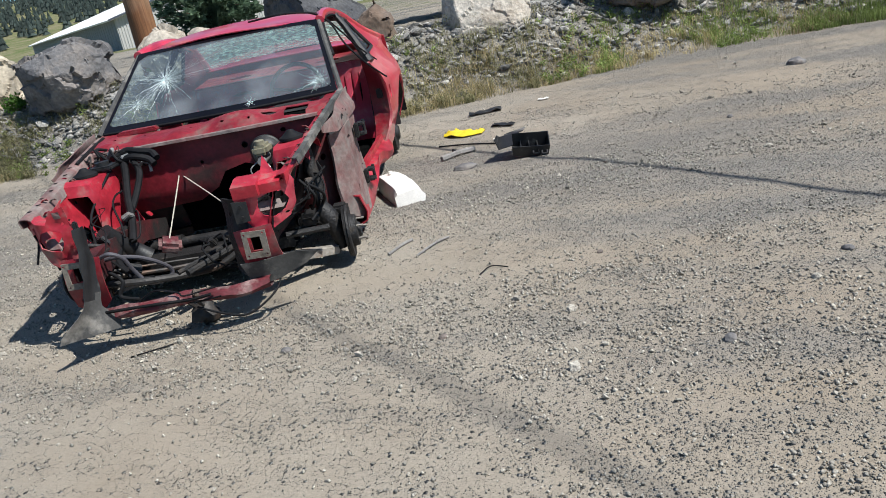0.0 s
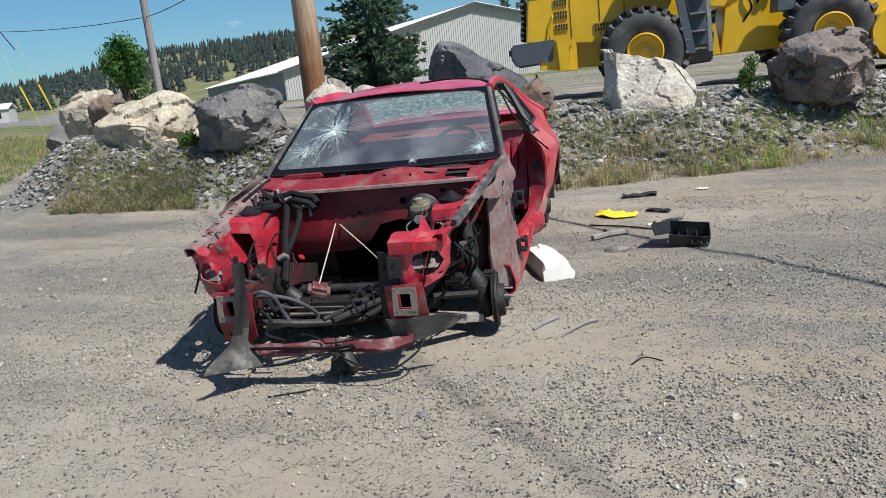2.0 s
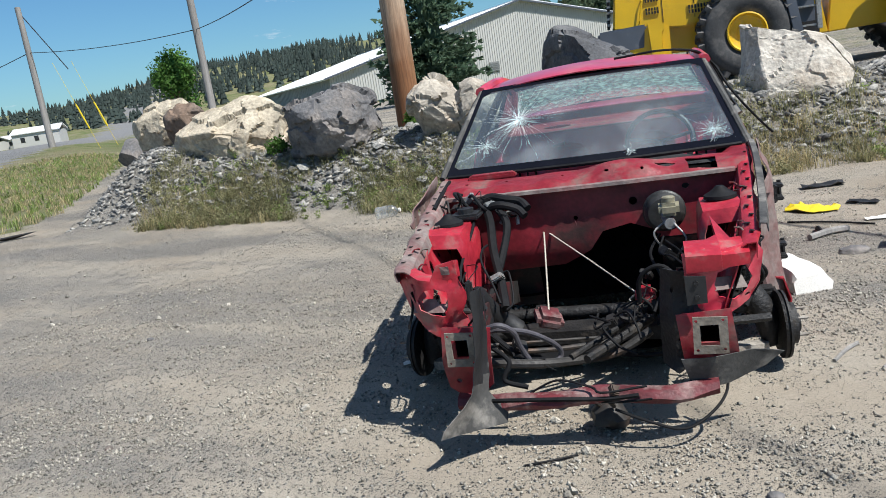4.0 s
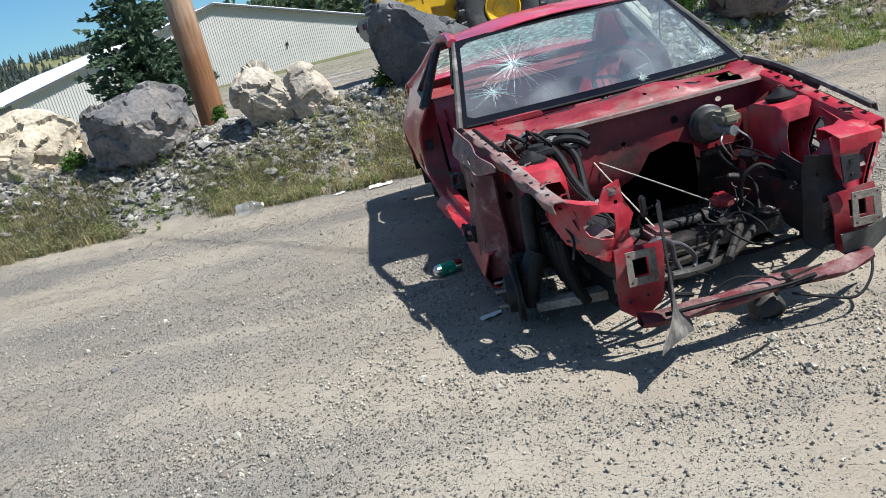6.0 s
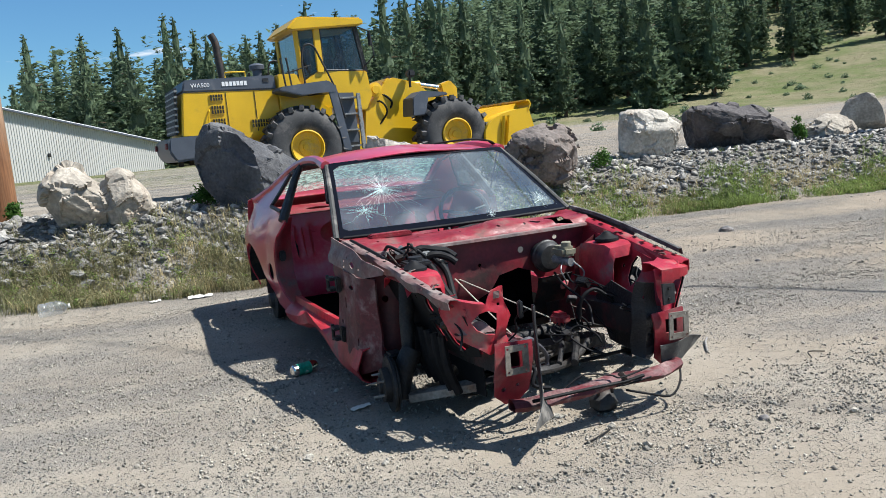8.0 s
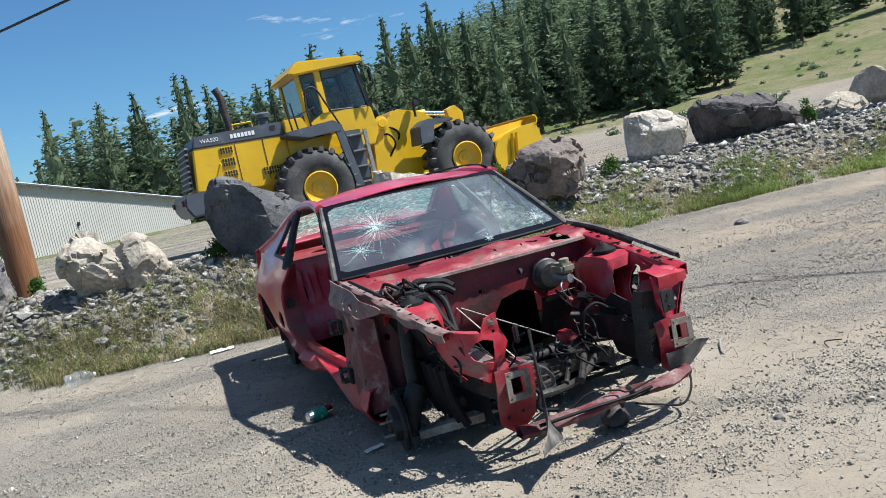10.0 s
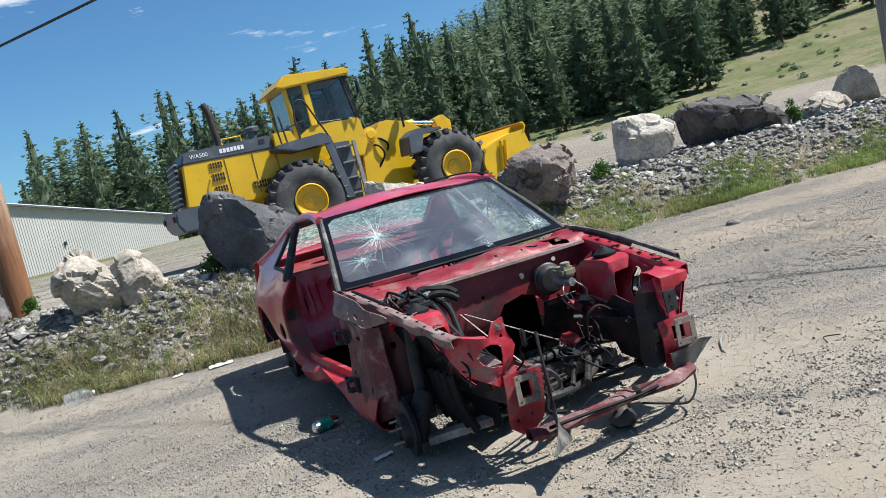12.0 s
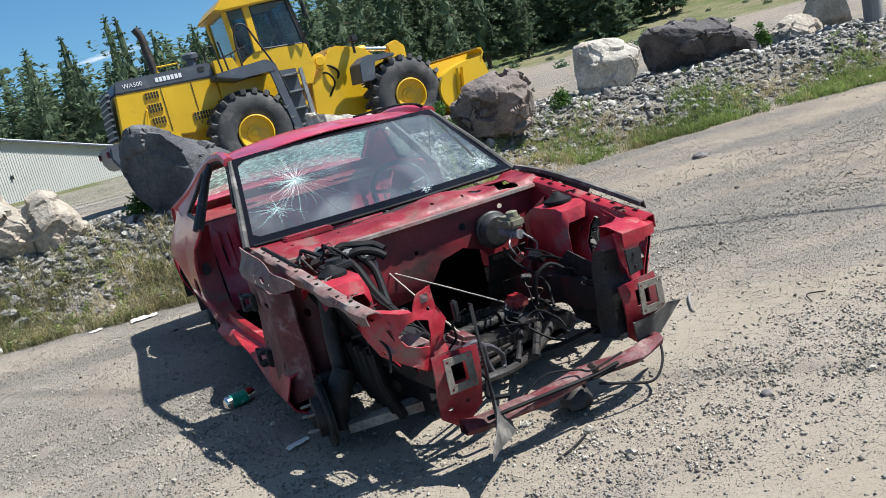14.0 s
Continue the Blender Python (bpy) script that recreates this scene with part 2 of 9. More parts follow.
WOOD_POLE = mat("weathered creosoted pole wood", (0.40, 0.31, 0.225), 0.85, var=0.3, scale=5, grain=0.3, bump=0.25, bump_scale=60,
                second=(0.25, 0.16, 0.10), mask=(0.47, 0.66), mask_scale=2.4, stretch=(1, 1, 0.05))
# creosote soaked up from the foot of the pole
pn, pl = WOOD_POLE.node_tree.nodes, WOOD_POLE.node_tree.links
pb = pn["Principled BSDF"].inputs["Base Color"]
ptc, psep, prng, pmix, pns, pad = (pn.new(q) for q in ("ShaderNodeTexCoord", "ShaderNodeSeparateXYZ", "ShaderNodeMapRange", "ShaderNodeMix", "ShaderNodeTexNoise", "ShaderNodeMath"))
pmix.data_type, pmix.blend_type = "RGBA", "MULTIPLY"
pmix.inputs["B"].default_value = (0.55, 0.34, 0.20, 1)
pns.inputs["Scale"].default_value = 3.0
pad.operation = "ADD"
prng.inputs["From Min"].default_value, prng.inputs["From Max"].default_value = 2.5, 1.5
pl.new(ptc.outputs["Object"], psep.inputs["Vector"]), pl.new(ptc.outputs["Object"], pns.inputs["Vector"])
pl.new(psep.outputs["Z"], pad.inputs[0]), pl.new(pns.outputs["Fac"], pad.inputs[1])
pl.new(pad.outputs[0], prng.inputs["Value"]), pl.new(prng.outputs["Result"], pmix.inputs["Factor"])
pl.new(pb.links[0].from_socket, pmix.inputs["A"])
pl.new(pmix.outputs["Result"], pb)
GREY_POLE = mat("grey weathered pole wood", (0.24, 0.225, 0.21), 0.85, var=0.25, scale=5, grain=0.25, bump=0.15, stretch=(1, 1, 0.05))
BARK = mat("pine bark", (0.12, 0.075, 0.05), 0.95, var=0.3, scale=3, grain=0.3, bump=0.4, bump_scale=20)
SIDING = mat("pale grey metal siding", (0.47, 0.46, 0.43), 0.55, var=0.05, scale=0.3, grain=0.04, bump=0.02)
SIDING_DARK = mat("grey metal side wall", (0.24, 0.25, 0.26), 0.6, var=0.06, scale=0.3, grain=0.04, bump=0.02)
ROOF_WHITE = mat("white metal roof", (0.80, 0.80, 0.79), 0.4, var=0.04, scale=0.2, grain=0.03, bump=0.02)
CABLE = mat("black cable sheath", (0.02, 0.02, 0.022), 0.6, var=0.1, bump=0)


def leaf_mat(name, base, var=0.3, rand=0.35, trans=0.4):
    m = mat(name, base, 0.75, var=var, scale=0.6, grain=0.25, bump=0, bump_scale=6, rand=rand, spec=0.25)
    n, l = m.node_tree.nodes, m.node_tree.links
    b = n["Principled BSDF"]
    t = n.new("ShaderNodeBsdfTranslucent")
    l.new(b.inputs["Base Color"].links[0].from_socket, t.inputs["Color"])
    x = n.new("ShaderNodeMixShader")
    x.inputs["Fac"].default_value = trans
    l.new(b.outputs["BSDF"], x.inputs[1]), l.new(t.outputs["BSDF"], x.inputs[2])
    l.new(x.outputs["Shader"], n["Material Output"].inputs["Surface"])
    return m


NEEDLES = leaf_mat("dark pine needles", (0.125, 0.172, 0.098))
NEEDLES_NEAR = leaf_mat("blue-green pine needles", (0.105, 0.160, 0.098))
# aerial haze is mixed into this duller, bluer needle colour
FAR_NEEDLES = leaf_mat("distant pine needles with painted haze", (0.060, 0.080, 0.070))
LEAVES = leaf_mat("bright green leaves", (0.075, 0.16, 0.03))
SHRUB = leaf_mat("fresh green shrub leaves", (0.07, 0.15, 0.025))
GRASS = leaf_mat("green roadside grass", (0.21, 0.27, 0.08), rand=0.45)
DRY_GRASS = leaf_mat("dry straw grass", (0.42, 0.35, 0.19), rand=0.4)
WEED = leaf_mat("dusty olive weeds", (0.23, 0.22, 0.115), rand=0.4)


def glass_mat(name, tint, rough=0.03, clear=0.85, dust=0.0, size=4.0, span=(0.42, 0.75), film=(0.55, 0.55, 0.54), milky=0.0):
    """Thin glass: see-through with mirror gloss by angle, and a pale film in patches: dust, crazing or painted
    reflection.
    """
    m = bpy.data.materials.new(name)
    m.use_nodes = True
    n, l = m.node_tree.nodes, m.node_tree.links
    n.clear()
    o = n.new("ShaderNodeOutputMaterial")
    tr = n.new("ShaderNodeBsdfTransparent")
    tr.inputs["Color"].default_value = (*[c * clear for c in tint], 1)
    gl = n.new("ShaderNodeBsdfGlossy")
    gl.inputs["Roughness"].default_value = rough
    lw = n.new("ShaderNodeLayerWeight")
    lw.inputs["Blend"].default_value = 0.5
    pw = n.new("ShaderNodeMath")
    pw.operation = "POWER"
    pw.inputs[1].default_value = 2.1
    l.new(lw.outputs["Facing"], pw.inputs[0])
    fr = n.new("ShaderNodeMapRange")
    fr.inputs["To Min"].default_value, fr.inputs["To Max"].default_value = 0.05, 0.75
    l.new(pw.outputs[0], fr.inputs["Value"])
    mx = n.new("ShaderNodeMixShader")
    l.new(fr.outputs["Result"], mx.inputs["Fac"]), l.new(tr.outputs["BSDF"], mx.inputs[1]), l.new(gl.outputs["BSDF"], mx.inputs[2])
    last = mx.outputs["Shader"]
    if dust:
        tc = n.new("ShaderNodeTexCoord")
        no = n.new("ShaderNodeTexNoise")
        no.inputs["Scale"].default_value, no.inputs["Detail"].default_value = size, 8
        l.new(tc.outputs["Object"], no.inputs["Vector"])
        rr = n.new("ShaderNodeMapRange")
        rr.inputs["From Min"].default_value, rr.inputs["From Max"].default_value = span
        rr.inputs["To Min"].default_value, rr.inputs["To Max"].default_value = dust * 0.25, dust
        l.new(no.outputs["Fac"], rr.inputs["Value"])
        df = n.new("ShaderNodeBsdfDiffuse")
        df.inputs["Color"].default_value = (*film, 1)
        tl = n.new("ShaderNodeBsdfTranslucent")
        tl.inputs["Color"].default_value = (*film, 1)
        m3 = n.new("ShaderNodeMixShader")
        m3.inputs["Fac"].default_value = milky
        l.new(df.outputs["BSDF"], m3.inputs[1]), l.new(tl.outputs["BSDF"], m3.inputs[2])
        m2 = n.new("ShaderNodeMixShader")
        l.new(rr.outputs["Result"], m2.inputs["Fac"]), l.new(last, m2.inputs[1]), l.new(m3.outputs["Shader"], m2.inputs[2])
        last = m2.outputs["Shader"]
    l.new(last, o.inputs["Surface"])
    return m


# the windscreen's pale film is dust plus painted sky reflection
GLASS = glass_mat("windscreen glass", (0.85, 0.95, 0.95), 0.02, 0.95, 0.16, 2.6, (0.48, 0.74), (0.62, 0.65, 0.67))
GLASS_CAB = glass_mat("tinted cab glass", (0.35, 0.48, 0.55), 0.03, 0.75, 0.05)
CRAZED = glass_mat("crazed rear glass", (0.70, 0.92, 0.86), 0.12, 0.8, 0.98, 26.0, (0.46, 0.68), (0.52, 0.66, 0.62), 0.45)
CLEAR = glass_mat("clear crumpled plastic", (0.93, 0.95, 0.96), 0.12, 0.93, 0.35)
CRACK = mat("shattered glass crystals", (0.75, 0.85, 0.84), 0.3, var=0.1, bump=0.3, bump_scale=200)

# ---- building helpers ----
def link(name, bm, material, parent=None, label="", smooth=False, recalc=True):
    if recalc:
        bmesh.ops.recalc_face_normals(bm, faces=bm.faces)
    me = bpy.data.meshes.new(name)
    bm.to_mesh(me)
    bm.free()
    for mm in (material if isinstance(material, (list, tuple)) else [material]):
        me.materials.append(mm)
    if smooth:
        me.polygons.foreach_set("use_smooth", [True] * len(me.polygons))
        me.set_sharp_from_angle(angle=radians(38))
    ob = new(name, me)
    if parent:
        ob.parent = parent
    if label:
        ob["label"] = label
    return ob


part = link


def thing(name, m, label, category, group="", kind=""):
    ob = new(name)
    ob.matrix_world = m
    ob.empty_display_size = 0.2
    return tagged(ob, label, category, group, kind)


def box(bm, x0, y0, z0, x1, y1, z1, bevel=0.0, m=None):
    vs = [bm.verts.new((x, y, z)) for z in (z0, z1) for y in (y0, y1) for x in (x0, x1)]
    fs = [bm.faces.new([vs[i] for i in f]) for f in ((0, 2, 3, 1), (4, 5, 7, 6), (0, 1, 5, 4), (2, 6, 7, 3), (0, 4, 6, 2), (1, 3, 7, 5))]
    if bevel:
        es = list({e for f in fs for e in f.edges})
        r = bmesh.ops.bevel(bm, geom=es, offset=bevel, segments=2, affect="EDGES")
        vs = list({v for f in r["faces"] for v in f.verts} | {v for v in vs if v.is_valid})
    if m is not None:
        bmesh.ops.transform(bm, matrix=m, verts=[v for v in vs if v.is_valid])
    return bm


def tube(bm, pts, r, seg=8, cap=True):
    """A round bar or hose along a line of points; r may be one number or one for each point."""
    pts = [Vector([float(q) for q in p]) for p in pts]
    rs = [float(q) for q in r] if isinstance(r, (list, tuple)) else [float(r)] * len(pts)
    rings, up = [], None
    for i, p in enumerate(pts):
        d = (pts[min(i + 1, len(pts) - 1)] - pts[max(i - 1, 0)]).normalized()
        if up is None:
            up = d.orthogonal().normalized()
        up = (up - d * up.dot(d)).normalized()
        side = d.cross(up)
        rings.append([bm.verts.new(p + rs[i] * (math.cos(a) * up + math.sin(a) * side)) for a in [2 * math.pi * k / seg for k in range(seg)]])
    for a, b in zip(rings, rings[1:]):
        for k in range(seg):
            bm.faces.new((a[k], a[(k + 1) % seg], b[(k + 1) % seg], b[k]))
    if cap:
        bm.faces.new(rings[0][::-1]), bm.faces.new(rings[-1])
    return bm


def curve(pts, n=8):
    """A smooth line through the points."""
    p = [Vector(q) for q in pts]
    p = [2 * p[0] - p[1]] + p + [2 * p[-1] - p[-2]]
    out = []
    for i in range(1, len(p) - 2):
        for k in range(n):
            t = k / n
            a, b, c, d = p[i - 1:i + 3]
            out.append(0.5 * ((2 * b) + (c - a) * t + (2 * a - 5 * b + 4 * c - d) * t * t + (3 * b - a - 3 * c + d) * t ** 3))
    return out + [p[-2]]


def disc(bm, centre, axis, r, depth, seg=24, r2=None):
    """A short cylinder or cone along an axis from its centre."""
    c, a = Vector(centre), Vector(axis).normalized()
    return tube(bm, [c - a * depth / 2, c + a * depth / 2], [r, r if r2 is None else r2], seg)


def lathe(bm, centre, axis, profile, seg=32):
    """profile: (along the axis, radius) pairs, turned round the axis."""
    c, a = Vector(centre), Vector(axis).normalized()
    u = a.orthogonal().normalized()
    w = a.cross(u)
    rings = [[bm.verts.new(c + a * h + r * (math.cos(t) * u + math.sin(t) * w)) for t in [2 * math.pi * k / seg for k in range(seg)]] for h, r in profile]
    for p, q in zip(rings, rings[1:]):
        for k in range(seg):
            bm.faces.new((p[k], p[(k + 1) % seg], q[(k + 1) % seg], q[k]))
    bm.faces.new(rings[0][::-1]), bm.faces.new(rings[-1])
    return bm


def inside(p, poly):
    r, j = False, len(poly) - 1
    for i in range(len(poly)):
        (xi, yi), (xj, yj) = poly[i], poly[j]
        if (yi > p[1]) != (yj > p[1]) and p[0] < (xj - xi) * (p[1] - yi) / (yj - yi) + xi:
            r = not r
        j = i
    return r


def ring(u, v, ru, rv=None, n=14, turn=0.0):
    """The outline of a round or oval hole."""
    rv = ru if rv is None else rv
    return [(u + ru * math.cos(2 * math.pi * k / n + turn), v + rv * math.sin(2 * math.pi * k / n + turn)) for k in range(n)]


def sheet(bm, outer, holes, fn, th=0.004, step=0.05):
    """Pressed sheet metal: an outline with holes in two dimensions, bent into space by fn(u, v), with a thickness."""
    from mathutils.geometry import delaunay_2d_cdt
    vs, es = [], []
    for loop in [outer] + list(holes):
        dense = []
        for (a, b), (c, d) in zip(loop, loop[1:] + loop[:1]):
            k = max(1, int(math.hypot(c - a, d - b) / step + 0.5))
            dense += [(a + (c - a) * i / k, b + (d - b) * i / k) for i in range(k)]
        s = len(vs)
        vs += dense
        es += [(s + i, s + (i + 1) % len(dense)) for i in range(len(dense))]
    us, ws = [p[0] for p in outer], [p[1] for p in outer]
    u = min(us) + step * 0.63
    row = 0
    while u < max(us):
        w = min(ws) + step * (0.55 + 0.5 * (row % 2))
        while w < max(ws):
            if inside((u, w), outer) and not any(inside((u, w), h) for h in holes):
                vs.append((u, w))
            w += step
        u += step
        row += 1
    r = delaunay_2d_cdt([Vector(p) for p in vs], es, [], 0, 1e-5)
    pts, tris = r[0], r[2]
    keep = []
    for t in tris:
        c = ((pts[t[0]].x + pts[t[1]].x + pts[t[2]].x) / 3, (pts[t[0]].y + pts[t[1]].y + pts[t[2]].y) / 3)
        if inside(c, outer) and not any(inside(c, h) for h in holes):
            keep.append(t)
    used = sorted({i for t in keep for i in t})
    front = {i: Vector(fn(pts[i].x, pts[i].y)) for i in used}
    normal = {i: Vector((0, 0, 0)) for i in used}
    for t in keep:
        nn = (front[t[1]] - front[t[0]]).cross(front[t[2]] - front[t[0]])
        for i in t:
            normal[i] += nn
    fv = {i: bm.verts.new(front[i]) for i in used}
    bv = {i: bm.verts.new(front[i] - normal[i].normalized() * th) for i in used}
    edge = {}
    for t in keep:
        bm.faces.new([fv[i] for i in t])
        bm.faces.new([bv[i] for i in t[::-1]])
        for a, b in ((t[0], t[1]), (t[1], t[2]), (t[2], t[0])):
            edge[(a, b)] = 1
    for a, b in edge:
        if (b, a) not in edge:
            bm.faces.new((fv[b], fv[a], bv[a], bv[b]))
    return bm


def loft(bm, rows, th=0.0):
    """A surface through rows of points; with th it gets a thickness."""
    vs = [[bm.verts.new(p) for p in r] for r in rows]
    for a, b in zip(vs, vs[1:]):
        for k in range(len(a) - 1):
            bm.faces.new((a[k], a[k + 1], b[k + 1], b[k]))
    if th:
        bm.normal_update()
        bmesh.ops.solidify(bm, geom=list({f for r in vs for v in r for f in v.link_faces}), thickness=th)
    return bm


def smooth(a, b, x):
    t = min(1.0, max(0.0, (x - a) / (b - a)))
    return t * t * (3 - 2 * t)

# ---- the ground: lot, gravel bank, plateau, road, hills ----
def toe(x):
    """Where the gravel bank meets the lot."""
    return 9.05 + 1.75 * smooth(-3.5, 1.5, x) - 0.5 * smooth(3.0, 9.0, x)


def bank_edge(x, y):
    end = (x + 11.4) * 0.72 + (y - 10.0) * 0.694
    wob = 0.18 * noise.noise((x * 0.8, y * 0.8, 3.0))
    return min(y - toe(x), end) + wob


def hill(x, y):
    r, az = math.hypot(x + 2, y - 2), math.degrees(math.atan2(x + 2, y - 2)) + 2.5
    if abs(az) > 100:
        return 0.0
    k = 0.30 * smooth(-8, 30, az) * (1 - smooth(75, 100, az))
    q = max(0.0, min(r, 330) - 75)
    z = k * q * q / (q + 60)
    far = smooth(-8, -24, az) * (1 - smooth(-75, -100, az)) if az < 0 else 0
    if far:
        ridge = 0.035 + 0.022 * smooth(-49, -40, az) + 0.006 * smooth(-40, -30, az) + 0.003 * noise.noise((az * 0.09, 5.0, 0.0)) + 0.002 * noise.noise((az * 0.4, 2.0, 0.0))
        z += far * ridge * 900 * smooth(300, 950, r)
        z += 0.9 * smooth(22, 60, r) * smooth(-43, -49, az) * far
    return z + (0.6 * noise.noise((x * 0.03, y * 0.03, 9.0)) * smooth(60, 110, r) * (1 if k else 0.3))


def height(x, y):
    e = bank_edge(x, y)
    crest = 0.68 + 0.17 * smooth(-7, -11, x)
    up = smooth(-0.05, 1.35, e)
    top = crest + (0.50 - crest) * smooth(2.0, 6.5, e)
    z = up * top
    near = 1 - smooth(8, 25, math.hypot(x + 2, y - 5))
    z += near * (0.018 * noise.noise((x * 0.9, y * 0.9, 0.0)) + 0.010 * noise.noise((x * 2.7, y * 2.7, 4.0)))
    # wheel ruts that run past the car
    rut = math.sin((y * 0.93 - x * 0.30) * 2.4 + 0.8 * noise.noise((x * 0.3, y * 0.3, 1.0)))
    z += near * 0.012 * rut * (1 - up)
    z += near * up * 0.06 * noise.noise((x * 2.3, y * 2.3, 7.0))
    return z + hill(x, y)


def spaced(lo, hi, fine, grow, far_lo, far_hi):
    xs = list(np.arange(lo, hi + 1e-6, fine))
    d, a = fine, xs[-1]
    while a < far_hi:
        d *= grow
        a += d
        xs.append(a)
    d, a = fine, xs[0]
    while a > far_lo:
        d *= grow
        a -= d
        xs.insert(0, a)
    return xs


gx = spaced(-9.0, 6.0, 0.11, 1.055, -1600, 1500)
gy = spaced(1.0, 12.5, 0.11, 1.05, -300, 1600)
verts = [(x, y, height(x, y)) for y in gy for x in gx]
nx = len(gx)
faces = [(j * nx + i, j * nx + i + 1, (j + 1) * nx + i + 1, (j + 1) * nx + i) for j in range(len(gy) - 1) for i in range(nx - 1)]
me = bpy.data.meshes.new("ground")
me.from_pydata(verts, [], faces)
me.polygons.foreach_set("use_smooth", [True] * len(me.polygons))


def kinds(x, y):
    """How much of bank stone, grass and asphalt lies at a place."""
    e = bank_edge(x, y)
    r, az = math.hypot(x + 2, y - 2), math.degrees(math.atan2(x + 2, y - 2)) + 2.5
    bank = smooth(0.0, 0.3, e) * (1 - smooth(3.5, 7.0, e))
    grass = smooth(9, 16, e) * (0.45 + 0.37 * smooth(62, 82, r)) * (1 - smooth(15, 20, az) * (1 - smooth(80, 92, r)))
    road_d = (x + 33.7) * -0.72 + (y - 24.1) * -0.69
    side = (x + 11.4) * 0.72 + (y - 10.0) * 0.694
    asph = smooth(0.0, 0.6, road_d) * (1 - smooth(24, 26, road_d)) * (1 if (x < -14 and y > -4) else 0)
    lawn = smooth(0.0, 1.2, -side) * smooth(-2.0, 2.0, y - 9.5 + 0.25 * (x + 12)) * smooth(-10.5, -12.5, x)
    grass = max(grass, lawn * (1 - asph))
    if az < -8 and r > 55:
        grass = max(grass, 0.85 * (1 - asph))
    return bank, grass, asph


ks = [kinds(v[0], v[1]) for v in verts]
for i, nm in enumerate(("bank", "grass", "asphalt")):
    at = me.attributes.new(nm, "FLOAT", "POINT")
    at.data.foreach_set("value", [k[i] for k in ks])


def ground_material():
    m = bpy.data.materials.new("gravel lot, bank and grass")
    m.use_nodes = True
    n, l = m.node_tree.nodes, m.node_tree.links
    b = n["Principled BSDF"]
    tc = n.new("ShaderNodeTexCoord")

    def nz(scale, detail=6, rough=0.6, stretch=None):
        t = n.new("ShaderNodeTexNoise")
        t.inputs["Scale"].default_value, t.inputs["Detail"].default_value, t.inputs["Roughness"].default_value = scale, detail, rough
        if stretch:
            mp = n.new("ShaderNodeMapping")
            mp.inputs["Rotation"].default_value = (0, 0, radians(18))
            mp.inputs["Scale"].default_value = stretch
            l.new(tc.outputs["Object"], mp.inputs["Vector"])
            l.new(mp.outputs["Vector"], t.inputs["Vector"])
        else:
            l.new(tc.outputs["Object"], t.inputs["Vector"])
        return t.outputs["Fac"]

    def rng(v, a, b2, c=0.0, d=1.0):
        r = n.new("ShaderNodeMapRange")
        for k, q in zip(("From Min", "From Max", "To Min", "To Max"), (a, b2, c, d)):
            r.inputs[k].default_value = q
        l.new(v, r.inputs["Value"])
        return r.outputs["Result"]

    def mix(f, a, c, mode="MIX"):
        x = n.new("ShaderNodeMix")
        x.data_type, x.blend_type = "RGBA", mode
        for s, v in (("Factor", f), ("A", a), ("B", c)):
            if isinstance(v, tuple):
                x.inputs[s].default_value = (*v, 1)
            elif isinstance(v, (int, float)):
                x.inputs[s].default_value = v
            else:
                l.new(v, x.inputs[s])
        return x.outputs["Result"]

    def attr(name):
        a = n.new("ShaderNodeAttribute")
        a.attribute_name = name
        return a.outputs["Fac"]

    def add(a, c, op="ADD"):
        x = n.new("ShaderNodeMath")
        x.operation = op
        for i, v in enumerate((a, c)):
            if isinstance(v, (int, float)):
                x.inputs[i].default_value = v
            else:
                l.new(v, x.inputs[i])
        return x.outputs[0]

    # packed pale fines with crushed stone sitting in them, thickest in long drifts along the wheel tracks
    drift = rng(nz(0.55, 5, 0.6, (0.45, 1.5, 1.0)), 0.38, 0.62)
    clump = nz(7, 5, 0.65)
    speck = nz(140, 4, 0.75)

    def cells(scale):
        v = n.new("ShaderNodeTexVoronoi")
        v.inputs["Scale"].default_value = scale
        l.new(tc.outputs["Object"], v.inputs["Vector"])
        k = n.new("ShaderNodeSeparateColor")
        l.new(v.outputs["Color"], k.inputs["Color"])
        return v.outputs["Distance"], k.outputs["Red"], k.outputs["Green"]

    def stones(scale, share):
        """Single stones: mask, dome and colour. share: how many of the cells hold one."""
        d, r, g = cells(scale)
        there = rng(add(g, share, "SUBTRACT"), -0.02, 0.02, 1.0, 0.0)
        dome = rng(d, 0.50, 0.12)
        return add(there, rng(d, 0.46, 0.36), "MULTIPLY"), add(there, dome, "MULTIPLY"), r

    many = add(rng(drift, 0.0, 1.0, 0.50, 0.0), rng(clump, 0.3, 0.7, -0.16, 0.24))
    m1, h1, r1 = stones(66, add(many, 0.7, "MULTIPLY"))
    m2, h2, r2 = stones(135, many)
    m3, h3, r3 = stones(270, add(many, 0.12))
    vor2 = n.new("ShaderNodeTexVoronoi")
    vor2.inputs["Scale"].default_value = 28
    l.new(tc.outputs["Object"], vor2.inputs["Vector"])
    fines = mix(rng(speck, 0.25, 0.75), (0.205, 0.179, 0.143), (0.41, 0.364, 0.298))
    fines = mix(rng(nz(0.8, 5, 0.55), 0.42, 0.70, 0.0, 0.6), fines, (0.25, 0.20, 0.145))
    sx = n.new("ShaderNodeSeparateXYZ")
    l.new(tc.outputs["Object"], sx.inputs["Vector"])
    east = rng(add(sx.outputs["X"], rng(nz(0.7, 5, 0.6), 0.3, 0.7, -1.6, 1.6)), -1.4, 1.2, 0.0, 0.6)
    fines = mix(east, fines, mix(speck, (0.20, 0.155, 0.108), (0.36, 0.295, 0.225)))
    fines = mix(rng(drift, 0.65, 0.1, 0.0, 0.75), fines, (0.225, 0.208, 0.188))
